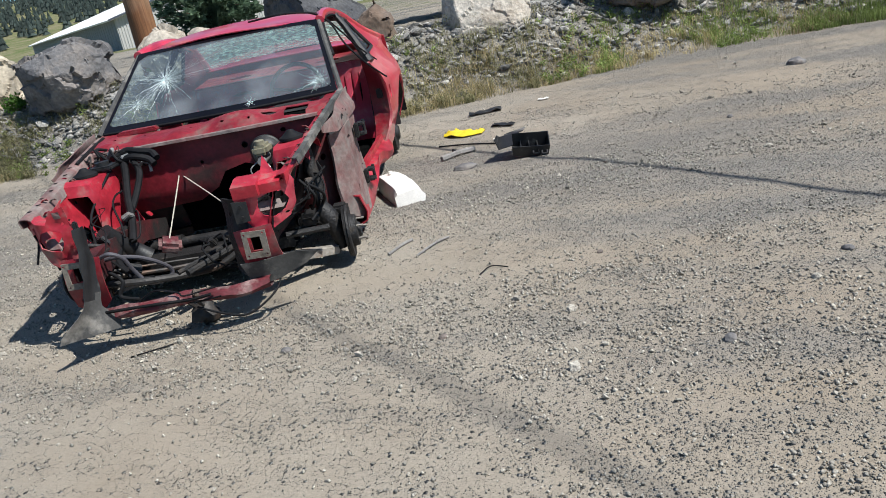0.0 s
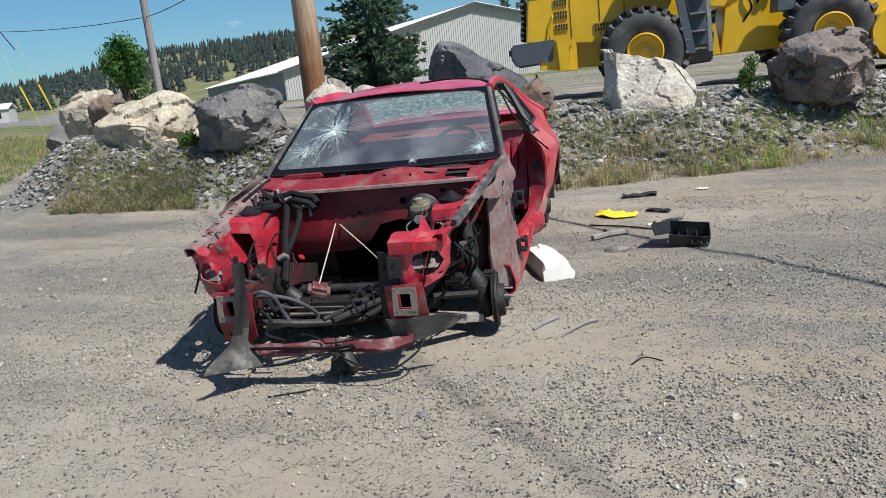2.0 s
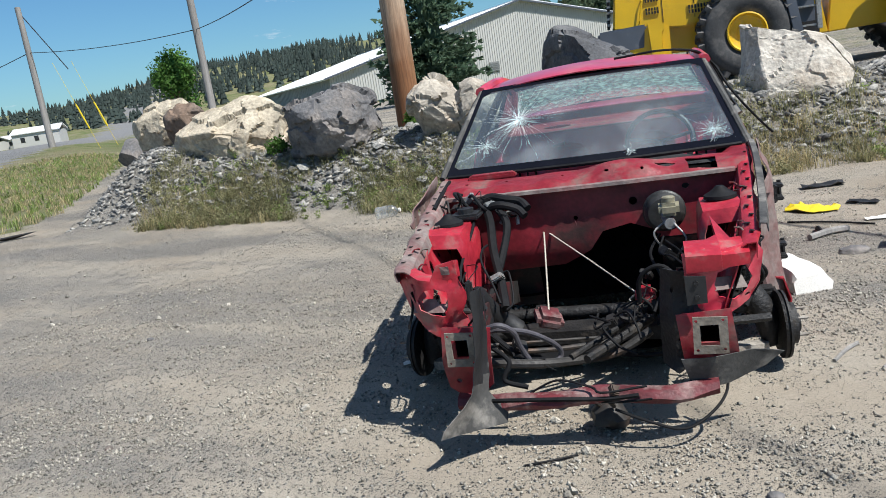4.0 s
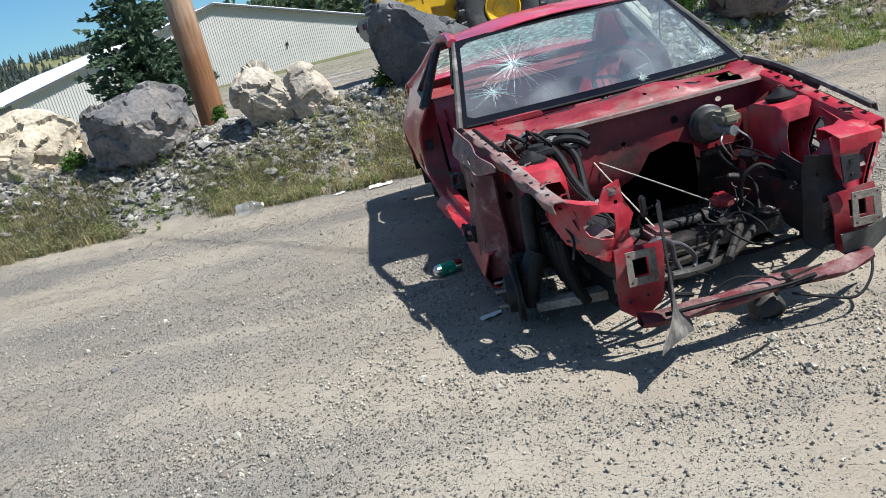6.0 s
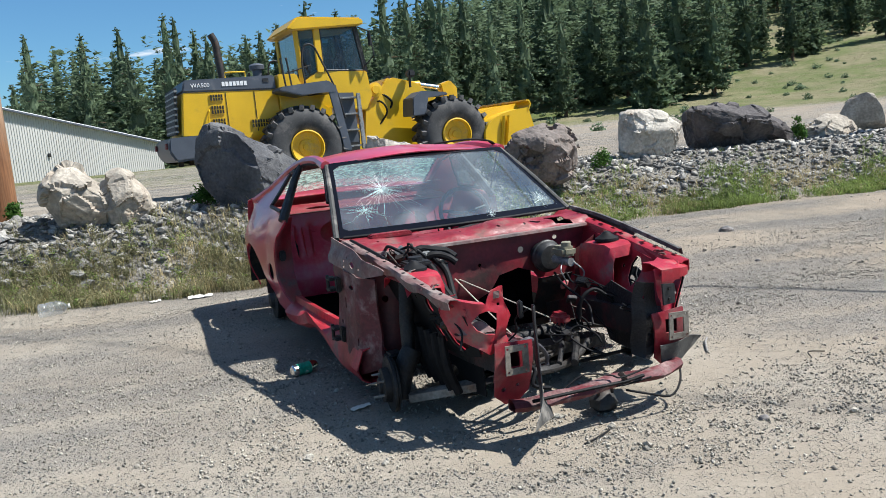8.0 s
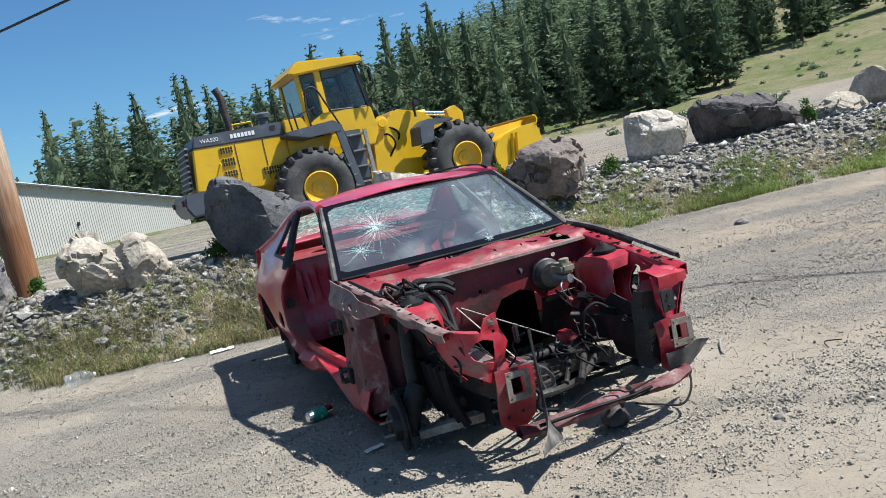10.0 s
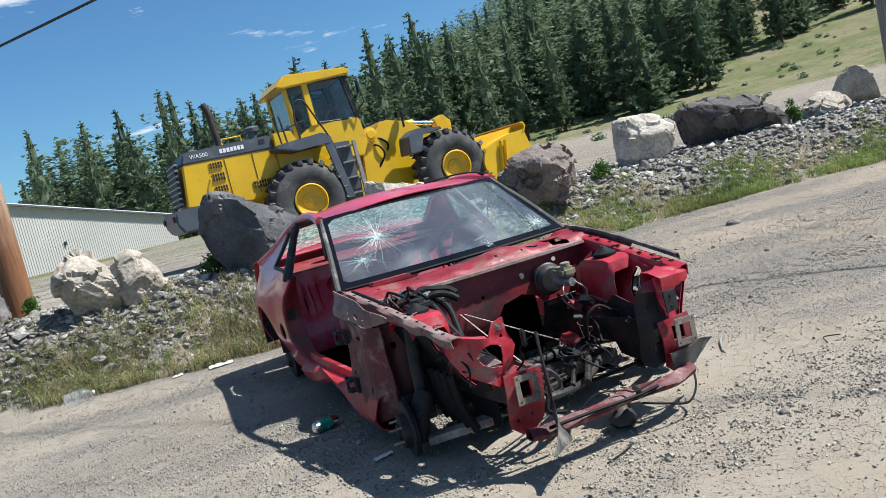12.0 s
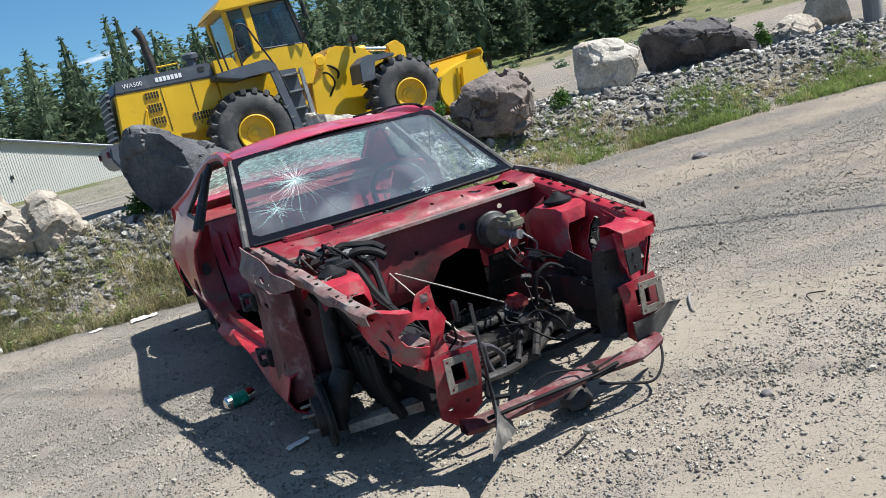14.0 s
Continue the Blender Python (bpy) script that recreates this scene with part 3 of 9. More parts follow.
    # the darkest stone colours double as painted shadows between stones
    lot = mix(m3, fines, mix(r3, (0.045, 0.042, 0.037), (0.40, 0.37, 0.31)))
    lot = mix(m2, lot, mix(r2, (0.06, 0.058, 0.053), (0.42, 0.395, 0.345)))
    lot = mix(m1, lot, mix(r1, (0.11, 0.106, 0.098), (0.40, 0.38, 0.34)))
    bankc = mix(rng(vor2.outputs["Distance"], 0.0, 0.5), (0.10, 0.092, 0.08), (0.25, 0.23, 0.20))
    c = mix(rng(add(attr("bank"), rng(speck, 0.2, 0.8, -0.3, 0.3)), 0.35, 0.65), lot, bankc)
    gr = mix(rng(nz(0.12, 7, 0.7), 0.40, 0.60), (0.105, 0.14, 0.042), (0.25, 0.215, 0.135))
    gr = mix(rng(nz(0.9, 6, 0.75), 0.48, 0.72, 0.0, 0.7), gr, (0.10, 0.095, 0.05))
    gr = mix(rng(nz(9, 4, 0.7), 0.3, 0.7, 0.0, 0.55), gr, (0.09, 0.10, 0.035))
    c = mix(rng(add(attr("grass"), rng(nz(2.2, 6, 0.7), 0.25, 0.75, -0.4, 0.4)), 0.40, 0.62), c, gr)
    asp = mix(rng(speck, 0.3, 0.7), (0.15, 0.15, 0.15), (0.22, 0.215, 0.21))
    c = mix(rng(attr("asphalt"), 0.4, 0.6), c, asp)
    l.new(c, b.inputs["Base Color"])
    b.inputs["Roughness"].default_value = 0.95
    b.inputs["Specular IOR Level"].default_value = 0.2
    hgt = add(add(h1, 1.0, "MULTIPLY"), add(h2, 0.6, "MULTIPLY"))
    hgt = add(add(hgt, add(h3, 0.22, "MULTIPLY")), add(speck, 0.12, "MULTIPLY"))
    hgt = add(hgt, add(clump, 0.25, "MULTIPLY"))
    hgt = add(hgt, add(add(vor2.outputs["Distance"], attr("bank"), "MULTIPLY"), -0.4, "MULTIPLY"))
    bp = n.new("ShaderNodeBump")
    bp.inputs["Strength"].default_value, bp.inputs["Distance"].default_value = 1.0, 0.022
    l.new(hgt, bp.inputs["Height"])
    l.new(bp.outputs["Normal"], b.inputs["Normal"])
    return m


me.materials.append(ground_material())
ground = tagged(new("ground", me), "dry grey-tan gravel lot rising to a stony bank and hills", "ground", kind="structure")

# ---- loose stone ----
ico = bmesh.new()
bmesh.ops.create_icosphere(ico, subdivisions=1, radius=1.0)
ico.verts.ensure_lookup_table()
ICO_V = np.array([v.co[:] for v in ico.verts])
ICO_F = [tuple(v.index for v in f.verts) for f in ico.faces]
ico.free()
rng0 = np.random.RandomState(4)


def stone_heap(name, places, material, label, flat=0.6, rough=0.28, kind="stuff"):
    """Many small broken stones in one mesh. places: x, y, z, size."""
    vs, fs = [], []
    for i, (x, y, z, s) in enumerate(places):
        a, b2, t = rng0.uniform(0, 6.28, 3)
        q = Euler((a * 0.15, b2 * 0.15, t)).to_matrix()
        p = ICO_V * (1 + rng0.uniform(-rough, rough, (12, 1))) * np.array((1.0, rng0.uniform(0.6, 1.0), flat * rng0.uniform(0.7, 1.2))) * s
        p = p @ np.array(q).T + np.array((x, y, z))
        vs.append(p)
        fs += [(f[0] + 12 * i, f[1] + 12 * i, f[2] + 12 * i) for f in ICO_F]
    mm = bpy.data.meshes.new(name)
    mm.from_pydata(np.concatenate(vs).tolist(), [], fs)
    mm.materials.append(material)
    return tagged(new(name, mm), label, "gravel", kind=kind)


def scatter(n, x0, x1, y0, y1, keep, lo, hi, power=2.5, sink=0.15):
    out = []
    while len(out) < n:
        x, y = rng0.uniform(x0, x1), rng0.uniform(y0, y1)
        if rng0.uniform() < keep(x, y):
            s = lo + (hi - lo) * rng0.uniform() ** power
            out.append((x, y, height(x, y) + s * (0.35 - sink), s))
    return out


def lot_density(x, y):
    if bank_edge(x, y) > 0.1:
        return 0.0
    d = noise.noise((x * 0.5 * 0.9 + y * 0.15, y * 1.2 - x * 0.35, 0.0)) * 0.9 + noise.noise((x * 2.5, y * 2.5, 2.0)) * 0.35
    c = noise.noise((x * 7.0, y * 7.0, 5.0)) + 0.6 * noise.noise((x * 17.0, y * 17.0, 8.0))
    return min(1.0, max(0.06, (0.50 + d * 1.7) * (0.55 + 1.6 * c))) * (1.0 if y < 6.5 else 0.5)


ZG = np.array([v[2] for v in verts]).reshape(len(gy), nx)
GX, GY = np.array(gx), np.array(gy)


def heights(x, y):
    """The ground's height at many places at once."""
    i, j = np.clip(np.searchsorted(GX, x) - 1, 0, nx - 2), np.clip(np.searchsorted(GY, y) - 1, 0, len(gy) - 2)
    u, v = (x - GX[i]) / (GX[i + 1] - GX[i]), (y - GY[j]) / (GY[j + 1] - GY[j])
    return (ZG[j, i] * (1 - u) + ZG[j, i + 1] * u) * (1 - v) + (ZG[j + 1, i] * (1 - u) + ZG[j + 1, i + 1] * u) * v


OCT_V = np.array([(1, 0, 0.1), (0.1, 1, -0.1), (-1, 0.1, 0), (0, -1, 0.1), (0.1, 0, 1), (0, 0.1, -1)], float)
OCT_F = np.array([(0, 1, 4), (1, 2, 4), (2, 3, 4), (3, 0, 4), (1, 0, 5), (2, 1, 5), (3, 2, 5), (0, 3, 5)])


CUBE_V = np.array([(x, y, z) for z in (-1, 1) for y in (-1, 1) for x in (-1, 1)], float) * np.array((0.8, 0.8, 0.75))
CUBE_F = np.array([f for a, b2, c2, d in ((0, 2, 3, 1), (4, 5, 7, 6), (0, 1, 5, 4), (2, 6, 7, 3), (0, 4, 6, 2), (1, 3, 7, 5)) for f in ((a, b2, c2), (a, c2, d))])


def broken(name, x, y, z, s, base, tris, material, label, tilt=0.5, flat=(0.45, 0.85), jag=0.35):
    """Many angular stones of one kind in one mesh."""
    m, nv = len(x), len(base)
    p = base[None] * (1 + rng0.uniform(-jag, jag, (m, nv, 3)))
    p = p * np.stack([np.ones(m), rng0.uniform(0.55, 1.0, m), rng0.uniform(*flat, m)], 1)[:, None, :] * s[:, None, None]
    a = rng0.uniform(0, 6.28, m)
    c, sn = np.cos(a)[:, None], np.sin(a)[:, None]
    t, t2 = rng0.uniform(-tilt, tilt, (m, 1)), rng0.uniform(-tilt, tilt, (m, 1))
    q = np.stack([p[:, :, 0] * c - p[:, :, 1] * sn, p[:, :, 0] * sn + p[:, :, 1] * c, p[:, :, 2] + t * p[:, :, 0] + t2 * p[:, :, 1]], 2)
    q += np.stack([x, y, z], 1)[:, None, :]
    f = (tris[None] + nv * np.arange(m)[:, None, None]).reshape(-1, 3)
    mm = bpy.data.meshes.new(name)
    mm.vertices.add(m * nv)
    mm.vertices.foreach_set("co", q.reshape(-1))
    mm.loops.add(len(f) * 3)
    mm.loops.foreach_set("vertex_index", f.reshape(-1))
    mm.polygons.add(len(f))
    mm.polygons.foreach_set("loop_start", np.arange(len(f)) * 3)
    mm.update(calc_edges=True)
    mm.materials.append(material)
    return tagged(new(name, mm), label, "gravel", kind="stuff")


def pebble_field(name, n, x0, x1, y0, y1, lo, hi, power, label, thin=1.0):
    """Small angular pebbles, thicker in the grey drifts than on the packed fines."""
    x, y = rng0.uniform(x0, x1, n), y0 + (y1 - y0) * rng0.uniform(0, 1, n) ** thin
    dens = np.array([lot_density(a, b2) for a, b2 in zip(x.tolist(), y.tolist())])
    ok = rng0.uniform(0, 1, n) < dens
    x, y = x[ok], y[ok]
    s = lo + (hi - lo) * rng0.uniform(0, 1, len(x)) ** power
    return broken(name, x, y, heights(x, y) + s * 0.45, s, OCT_V, OCT_F, PEBBLE, label, 0.6, (0.6, 1.1))


pebble_field("pebbles", 330000, -6.2, 3.0, 2.4, 8.6, 0.0026, 0.0100, 2.8, "small grey and tan pebbles strewn over the lot", 1.25)
stone_heap("lot_stones", scatter(900, -9.0, 6.5, 1.6, 10.5, lot_density, 0.008, 0.024, 3.6, 0.02), PEBBLE, "scattered fist-size stones on the dirt lot")


def bank_density(x, y):
    e = bank_edge(x, y)
    if e < 0.05 or e > 6:
        return 0.0
    return smooth(0.05, 0.5, e) * (1 - 0.85 * smooth(2.0, 5.0, e))


bs = np.array(scatter(27000, -13.0, 8.8, 8.8, 15.0, bank_density, 0.014, 0.056, 1.9))
broken("bank_stones", bs[:, 0], bs[:, 1], bs[:, 2], bs[:, 3], CUBE_V, CUBE_F, GRAVEL, "broken grey angular stones piled into a bank", 0.55, (0.25, 0.6), 0.4)
gravel_bank = thing("gravel_bank", pose(0, 0, 0), "larger broken grey stones lying on the bank", "stones", kind="structure")
shapes = []
for k in range(8):
    p = ICO_V * (1 + rng0.uniform(-0.38, 0.38, (12, 1))) * np.array((1.0, rng0.uniform(0.6, 0.95), rng0.uniform(0.4, 0.7)))
    mm = bpy.data.meshes.new("stone")
    mm.from_pydata(p.tolist(), [], ICO_F)
    mm.materials.append(GRAVEL)
    shapes.append(mm)
for x, y, z, s in scatter(260, -8.5, 3.0, 8.9, 12.0, lambda x, y: bank_density(x, y), 0.05, 0.095, 1.8):
    st = new("stone", shapes[rng0.randint(8)])
    st.parent = gravel_bank
    st.matrix_local = Matrix.LocRotScale((x, y, z + 0.02), Euler(rng0.uniform(-0.4, 0.4, 3) + np.array((0, 0, rng0.uniform(0, 6)))), (s, s, s))


# ---- boulders ----
def boulder(x, y, wx, wy, h, material, label, seed, turn=0.0, cuts=11, sink=0.06, lumps=0.16, tip=(0, 0), flat=None):
    """A quarried rock: a ball cut by random planes, then roughened."""
    rs = random.Random(seed)
    bm = bmesh.new()
    bmesh.ops.create_icosphere(bm, subdivisions=4, radius=1.0)
    planes = []
    for k in range(cuts):
        d = Vector((rs.uniform(-1, 1), rs.uniform(-1, 1), rs.uniform(-0.7, 0.9))).normalized()
        planes.append((d, rs.uniform(0.42, 0.78)))
    planes += [(Vector((0, 0, -1)), 0.6)]
    planes += [(Vector(d).normalized(), o) for d, o in (flat or [])]
    for v in bm.verts:
        for d, o in planes:
            t = v.co.dot(d) - o
            if t > 0:
                v.co -= d * t * 0.98
    for v in bm.verts:
        p = v.co
        nn = noise.fractal((p.x * 1.8 + seed, p.y * 1.8, p.z * 1.8), 0.8, 2.1, 5)
        cr = noise.noise((p.x * 5 + seed * 2, p.y * 5, p.z * 5))
        v.co = p * (1 + lumps * 0.35 * nn + 0.022 * cr)
        v.co.x += tip[0] * v.co.z
        v.co.y += tip[1] * v.co.z
    lo = [min(v.co[i] for v in bm.verts) for i in range(3)]
    hi = [max(v.co[i] for v in bm.verts) for i in range(3)]
    for v in bm.verts:
        v.co = Vector(((v.co.x - (lo[0] + hi[0]) / 2) / (hi[0] - lo[0]) * wx, (v.co.y - (lo[1] + hi[1]) / 2) / (hi[1] - lo[1]) * wy, (v.co.z - lo[2]) / (hi[2] - lo[2]) * h))
    ob = link("boulder", bm, material)
    ob.matrix_world = pose(x, y, height(x, y) - sink, 0, 0, turn)
    return tagged(ob, label, "boulder", "boulders along the gravel bank")


def slab(x, y, pts, material, label, seed, turn=0.0, sink=0.05, rough=0.045, size=1.0, base=None):
    """A broken slab: the hull of a few corners, roughened."""
    def hull(points):
        b = bmesh.new()
        for p in points:
            b.verts.new(p)
        r = bmesh.ops.convex_hull(b, input=b.verts[:])
        bmesh.ops.delete(b, geom=list({g for g in r["geom_interior"] + r["geom_unused"] if isinstance(g, bmesh.types.BMVert)}), context="VERTS")
        return b

    rs = random.Random(seed)
    bm = hull([Vector(p) * size for p in pts])
    for k in range(14):
        d = Vector((rs.uniform(-1, 1), rs.uniform(-1, 0.4), rs.uniform(-0.4, 1))).normalized()
        far = max(v.co.dot(d) for v in bm.verts) - rs.uniform(0.02, 0.07) * size
        bmesh.ops.bisect_plane(bm, geom=bm.verts[:] + bm.edges[:] + bm.faces[:], plane_co=d * far, plane_no=d, clear_outer=True)
        keep = [v.co.copy() for v in bm.verts]
        bm.free()
        bm = hull(keep)
    bmesh.ops.dissolve_limit(bm, angle_limit=0.03, verts=bm.verts[:], edges=bm.edges[:])
    bmesh.ops.bevel(bm, geom=list(bm.edges), offset=0.008, segments=1, affect="EDGES")
    bmesh.ops.triangulate(bm, faces=bm.faces[:])
    for _ in range(5):
        bmesh.ops.subdivide_edges(bm, edges=[e for e in bm.edges if e.calc_length() > 0.04], cuts=1, use_grid_fill=True)
        bmesh.ops.triangulate(bm, faces=bm.faces[:])
    bm.normal_update()
    for v in bm.verts:
        p = v.co
        n1 = noise.fractal((p.x * 2.2 + seed, p.y * 2.2, p.z * 2.2), 0.9, 2.1, 6)
        n2 = noise.voronoi((p.x * 4 + seed, p.y * 4, p.z * 4))[0][0]
        n3 = noise.noise((p.x * 22 + seed, p.y * 22, p.z * 22))
        near = noise.voronoi((p.x * 3.4 + seed + 0.25 * n1, p.y * 3.4, p.z * 4.6 + 0.25 * n1))[1][0]
        step = rough * 0.9 * noise.cell((near.x * 91, near.y * 57, near.z * 73))
        v.co = p + v.normal * (rough * 0.35 * n1 - rough * 0.6 * (0.4 - n2) + 0.005 * n3 + step)
    ob = link("boulder", bm, material)
    ob.matrix_world = pose(x, y, height(x, y) - sink if base is None else base, 0, 0, turn)
    return tagged(ob, label, "boulder", "boulders along the gravel bank")


slab(-5.14, 10.3, [(-0.47, -0.10, 0.46), (-0.49, -0.12, 0.2), (-0.36, -0.05, -0.05), (-0.24, 0.0, 0.66), (-0.10, -0.12, 0.57), (0.06, -0.20, 0.43), (0.14, -0.22, 0.25), (0.12, -0.16, -0.05), (-0.32, -0.36, 0.34), (-0.4, 0.4, 0.0), (0.15, 0.4, 0.0), (-0.3, 0.35, 0.56), (0.1, 0.3, 0.40)], ROCK_BEIGE, "rough beige boulder with a chalky white top on the bank", 11, rough=0.05, base=0.69)
slab(-4.82, 10.30, [(-0.34, -0.05, 0.38), (-0.10, -0.10, 0.51), (0.04, -0.05, 0.50), (0.22, -0.05, 0.31), (0.27, -0.10, 0.17), (0.19, -0.14, -0.05), (-0.30, -0.16, -0.05), (-0.05, -0.26, 0.30), (-0.3, 0.35, 0.0), (0.2, 0.35, 0.0), (0.0, 0.3, 0.4)], ROCK_BEIGE, "smaller chalky boulder leaning on its neighbour", 12, rough=0.04, base=0.69)
slab(-3.50, 10.4, [(-0.47, 0.10, 1.0), (-0.28, 0.25, 0.97), (-0.60, 0.08, 0.85), (-0.63, 0.08, 0.56), (-0.53, 0.05, 0.29), (-0.27, -0.05, -0.05), (-0.10, -0.26, 0.83), (0.06, -0.36, 0.60), (0.16, -0.36, -0.05), (0.56, 0.12, 0.47), (0.64, 0.0, -0.05), (0.30, 0.10, 0.60), (-0.1, 0.6, 0.7), (0.5, 0.6, 0.38), (-0.2, 0.5, -0.05), (0.7, 0.5, -0.05)], ROCK_DARK, "big leaning slab of dark grey basalt", 23, rough=0.032, base=0.64)
slab(-2.76, 10.45, [(-0.22, -0.1, 0.38), (-0.02, 0.0, 0.44), (0.13, 0.0, 0.34), (0.15, -0.1, 0.0), (-0.25, -0.16, 0.0), (-0.05, -0.2, 0.25), (-0.2, 0.3, 0.0), (0.15, 0.3, 0.0), (0.0, 0.3, 0.35)], ROCK_RUST, "rust-brown boulder beside the dark slab", 141, rough=0.04, base=0.68)
slab(-1.60, 10.9, [(-0.56, 0.0, 0.74), (-0.43, -0.10, 0.78), (0.15, 0.0, 0.60), (0.36, 0.0, 0.42), (0.55, 0.0, 0.20), (0.57, -0.05, 0.08), (0.43, -0.20, -0.05), (-0.30, -0.34, -0.05), (-0.37, -0.32, 0.22), (-0.54, 0.1, -0.05), (-0.5, 0.5, 0.0), (0.4, 0.5, 0.0), (-0.5, 0.45, 0.6), (0.0, 0.45, 0.42)], ROCK_WHITE, "pale whitish boulder with a tan shaded flank", 31, rough=0.03, base=0.62)
slab(0.15, 11.4, [(-0.55, -0.05, 0.36), (-0.45, 0.0, 0.50), (-0.15, -0.05, 0.68), (0.16, 0.05, 0.68), (0.46, 0.0, 0.64), (0.54, -0.05, 0.45), (0.58, -0.1, 0.24), (0.43, -0.24, 0.02), (0.1, -0.28, -0.06), (-0.42, -0.15, 0.04), (-0.05, -0.42, 0.42), (0.3, -0.42, 0.38), (-0.4, 0.4, -0.05), (0.45, 0.4, -0.05), (0.1, 0.4, 0.5)], ROCK_BROWN, "brown-grey fractured basalt boulder", 41, rough=0.075, base=0.60)
slab(2.20, 12.3, [(-0.50, -0.10, 0.68), (-0.34, -0.15, 0.80), (0.40, -0.10, 0.68), (0.53, -0.05, 0.46), (0.38, -0.10, 0.18), (0.18, -0.12, 0.02), (-0.20, -0.12, -0.06), (-0.46, -0.05, 0.04), (-0.3, 0.3, 0.75), (0.4, 0.3, 0.6), (-0.35, 0.35, -0.05), (0.3, 0.35, -0.05), (-0.3, -0.26, 0.45), (0.2, -0.28, 0.42)], ROCK_WHITE, "upright pale limestone boulder with a flat face", 52, rough=0.03, base=0.60)
slab(3.85, 12.6, [(-0.92, -0.25, 0.70), (-0.76, -0.15, 0.81), (0.12, -0.10, 0.71), (0.66, -0.10, 0.50), (0.92, -0.10, 0.26), (0.86, -0.05, -0.05), (-0.28, 0.0, -0.05), (-0.66, 0.0, 0.04), (-0.82, -0.15, 0.30), (-0.45, -0.50, 0.56), (0.40, -0.42, 0.38), (-0.7, 0.5, 0.62), (0.7, 0.5, 0.3), (-0.6, 0.4, -0.05), (0.8, 0.4, -0.05)], ROCK_LONG, "long dark basalt boulder with an overhanging end", 61, rough=0.045, base=0.60)
slab(5.65, 12.9, [(-0.63, -0.1, 0.32), (-0.05, 0.0, 0.56), (0.30, 0.0, 0.55), (0.58, 0.1, 0.34), (0.57, 0.1, -0.05), (-0.20, -0.28, -0.05), (-0.6, -0.2, 0.04), (-0.25, -0.34, 0.3), (0.2, -0.3, 0.2), (-0.4, 0.4, -0.05), (0.5, 0.4, -0.05), (0.1, 0.4, 0.42)], ROCK_BEIGE, "pale grey ridged boulder", 71, rough=0.04, base=0.52)
boulder(6.8, 13.6, 0.75, 0.7, 0.78, ROCK_BEIGE, "tan pointed boulder at the far end of the row", 82, 0)
slab(-6.75, 10.2, [(-0.57, 0.0, 0.50), (-0.50, -0.05, 0.62), (0.20, 0.0, 0.75), (0.54, 0.0, 0.56), (0.55, -0.05, 0.30), (0.42, -0.12, -0.02), (-0.5, -0.12, -0.05), (-0.58, -0.1, 0.3), (-0.40, -0.40, 0.50), (0.10, -0.44, 0.44), (0.0, -0.32, -0.05), (0.45, -0.3, 0.32), (-0.45, 0.4, 0.0), (0.45, 0.4, 0.0), (-0.4, 0.4, 0.55), (0.4, 0.4, 0.55)], ROCK_GREY, "blocky dark grey basalt boulder", 91, rough=0.06, base=0.67)
slab(-8.58, 10.65, [(-0.86, -0.25, 0.30), (-0.70, -0.1, 0.50), (-0.05, 0.1, 0.70), (0.28, 0.1, 0.74), (0.60, 0.0, 0.62), (0.86, -0.05, 0.50), (0.80, -0.2, 0.10), (0.15, -0.42, -0.05), (-0.50, -0.30, -0.05), (-0.80, -0.44, 0.34), (0.05, -0.52, 0.36), (-0.6, 0.5, 0.0), (0.6, 0.5, 0.0)], ROCK_CREAM, "broad pale cream boulder with a shaded underside", 102, rough=0.055, size=1.08, base=0.66)
slab(-10.33, 11.65, [(-0.40, -0.1, 0.45), (-0.22, 0.0, 0.66), (0.26, 0.0, 0.60), (0.40, -0.05, 0.42), (0.30, -0.2, 0.05), (-0.30, -0.2, -0.02), (-0.40, -0.15, 0.15), (0.0, -0.3, 0.4), (-0.3, 0.3, 0.0), (0.3, 0.3, 0.0)], ROCK_RUST, "narrow rust-brown boulder among pale ones", 111, rough=0.03, base=0.88)
slab(-11.3, 12.1, [(-0.60, -0.1, 0.52), (-0.33, -0.05, 0.70), (-0.02, 0.0, 0.80), (0.66, 0.0, 0.72), (0.66, -0.1, 0.50), (0.2, -0.3, 0.30), (0.10, -0.25, -0.02), (-0.42, -0.2, -0.05), (-0.58, -0.15, 0.25), (-0.2, -0.35, 0.45), (-0.5, 0.4, 0.0), (0.5, 0.4, 0.0)], ROCK_CREAM, "white boulder with a brown shaded side", 122, rough=0.035, base=0.90)
boulder(-12.8, 12.7, 0.72, 0.6, 0.5, ROCK_GREY, "small grey boulder at the end of the bank", 131, 0)


# ---- poles and cables ----
def pole(x, y, z, h, r0, r1, material, label, lean=(0, 0)):
    bm = bmesh.new()
    pts = [(lean[0] * t * h + 0.012 * math.sin(5 * t), lean[1] * t * h, t * h) for t in np.linspace(0, 1, 14)]
    tube(bm, pts, [r0 + (r1 - r0) * t for t in np.linspace(0, 1, 14)], 20)
    ob = link("utility_pole", bm, material, smooth=True)
    ob.location = (x, y, z)
    return tagged(ob, label, "utility pole", "utility poles")


pole(-6.5, 11.75, 0.5, 9.5, 0.175, 0.135, WOOD_POLE, "brown wooden utility pole with a dark weathered foot", (0.0, 0.0))
pole(-31.6, 36.1, 0.2, 13.2, 0.21, 0.17, GREY_POLE, "grey weathered utility pole behind the bank")
pole(-47.0, 37.8, 0.6, 9.1, 0.22, 0.17, GREY_POLE, "dark utility pole with a loose hanging wire")
pole(6.5, 12.2, 0.2, 7.0, 0.14, 0.12, GREY_POLE, "dark wooden pole at the far end of the bank")


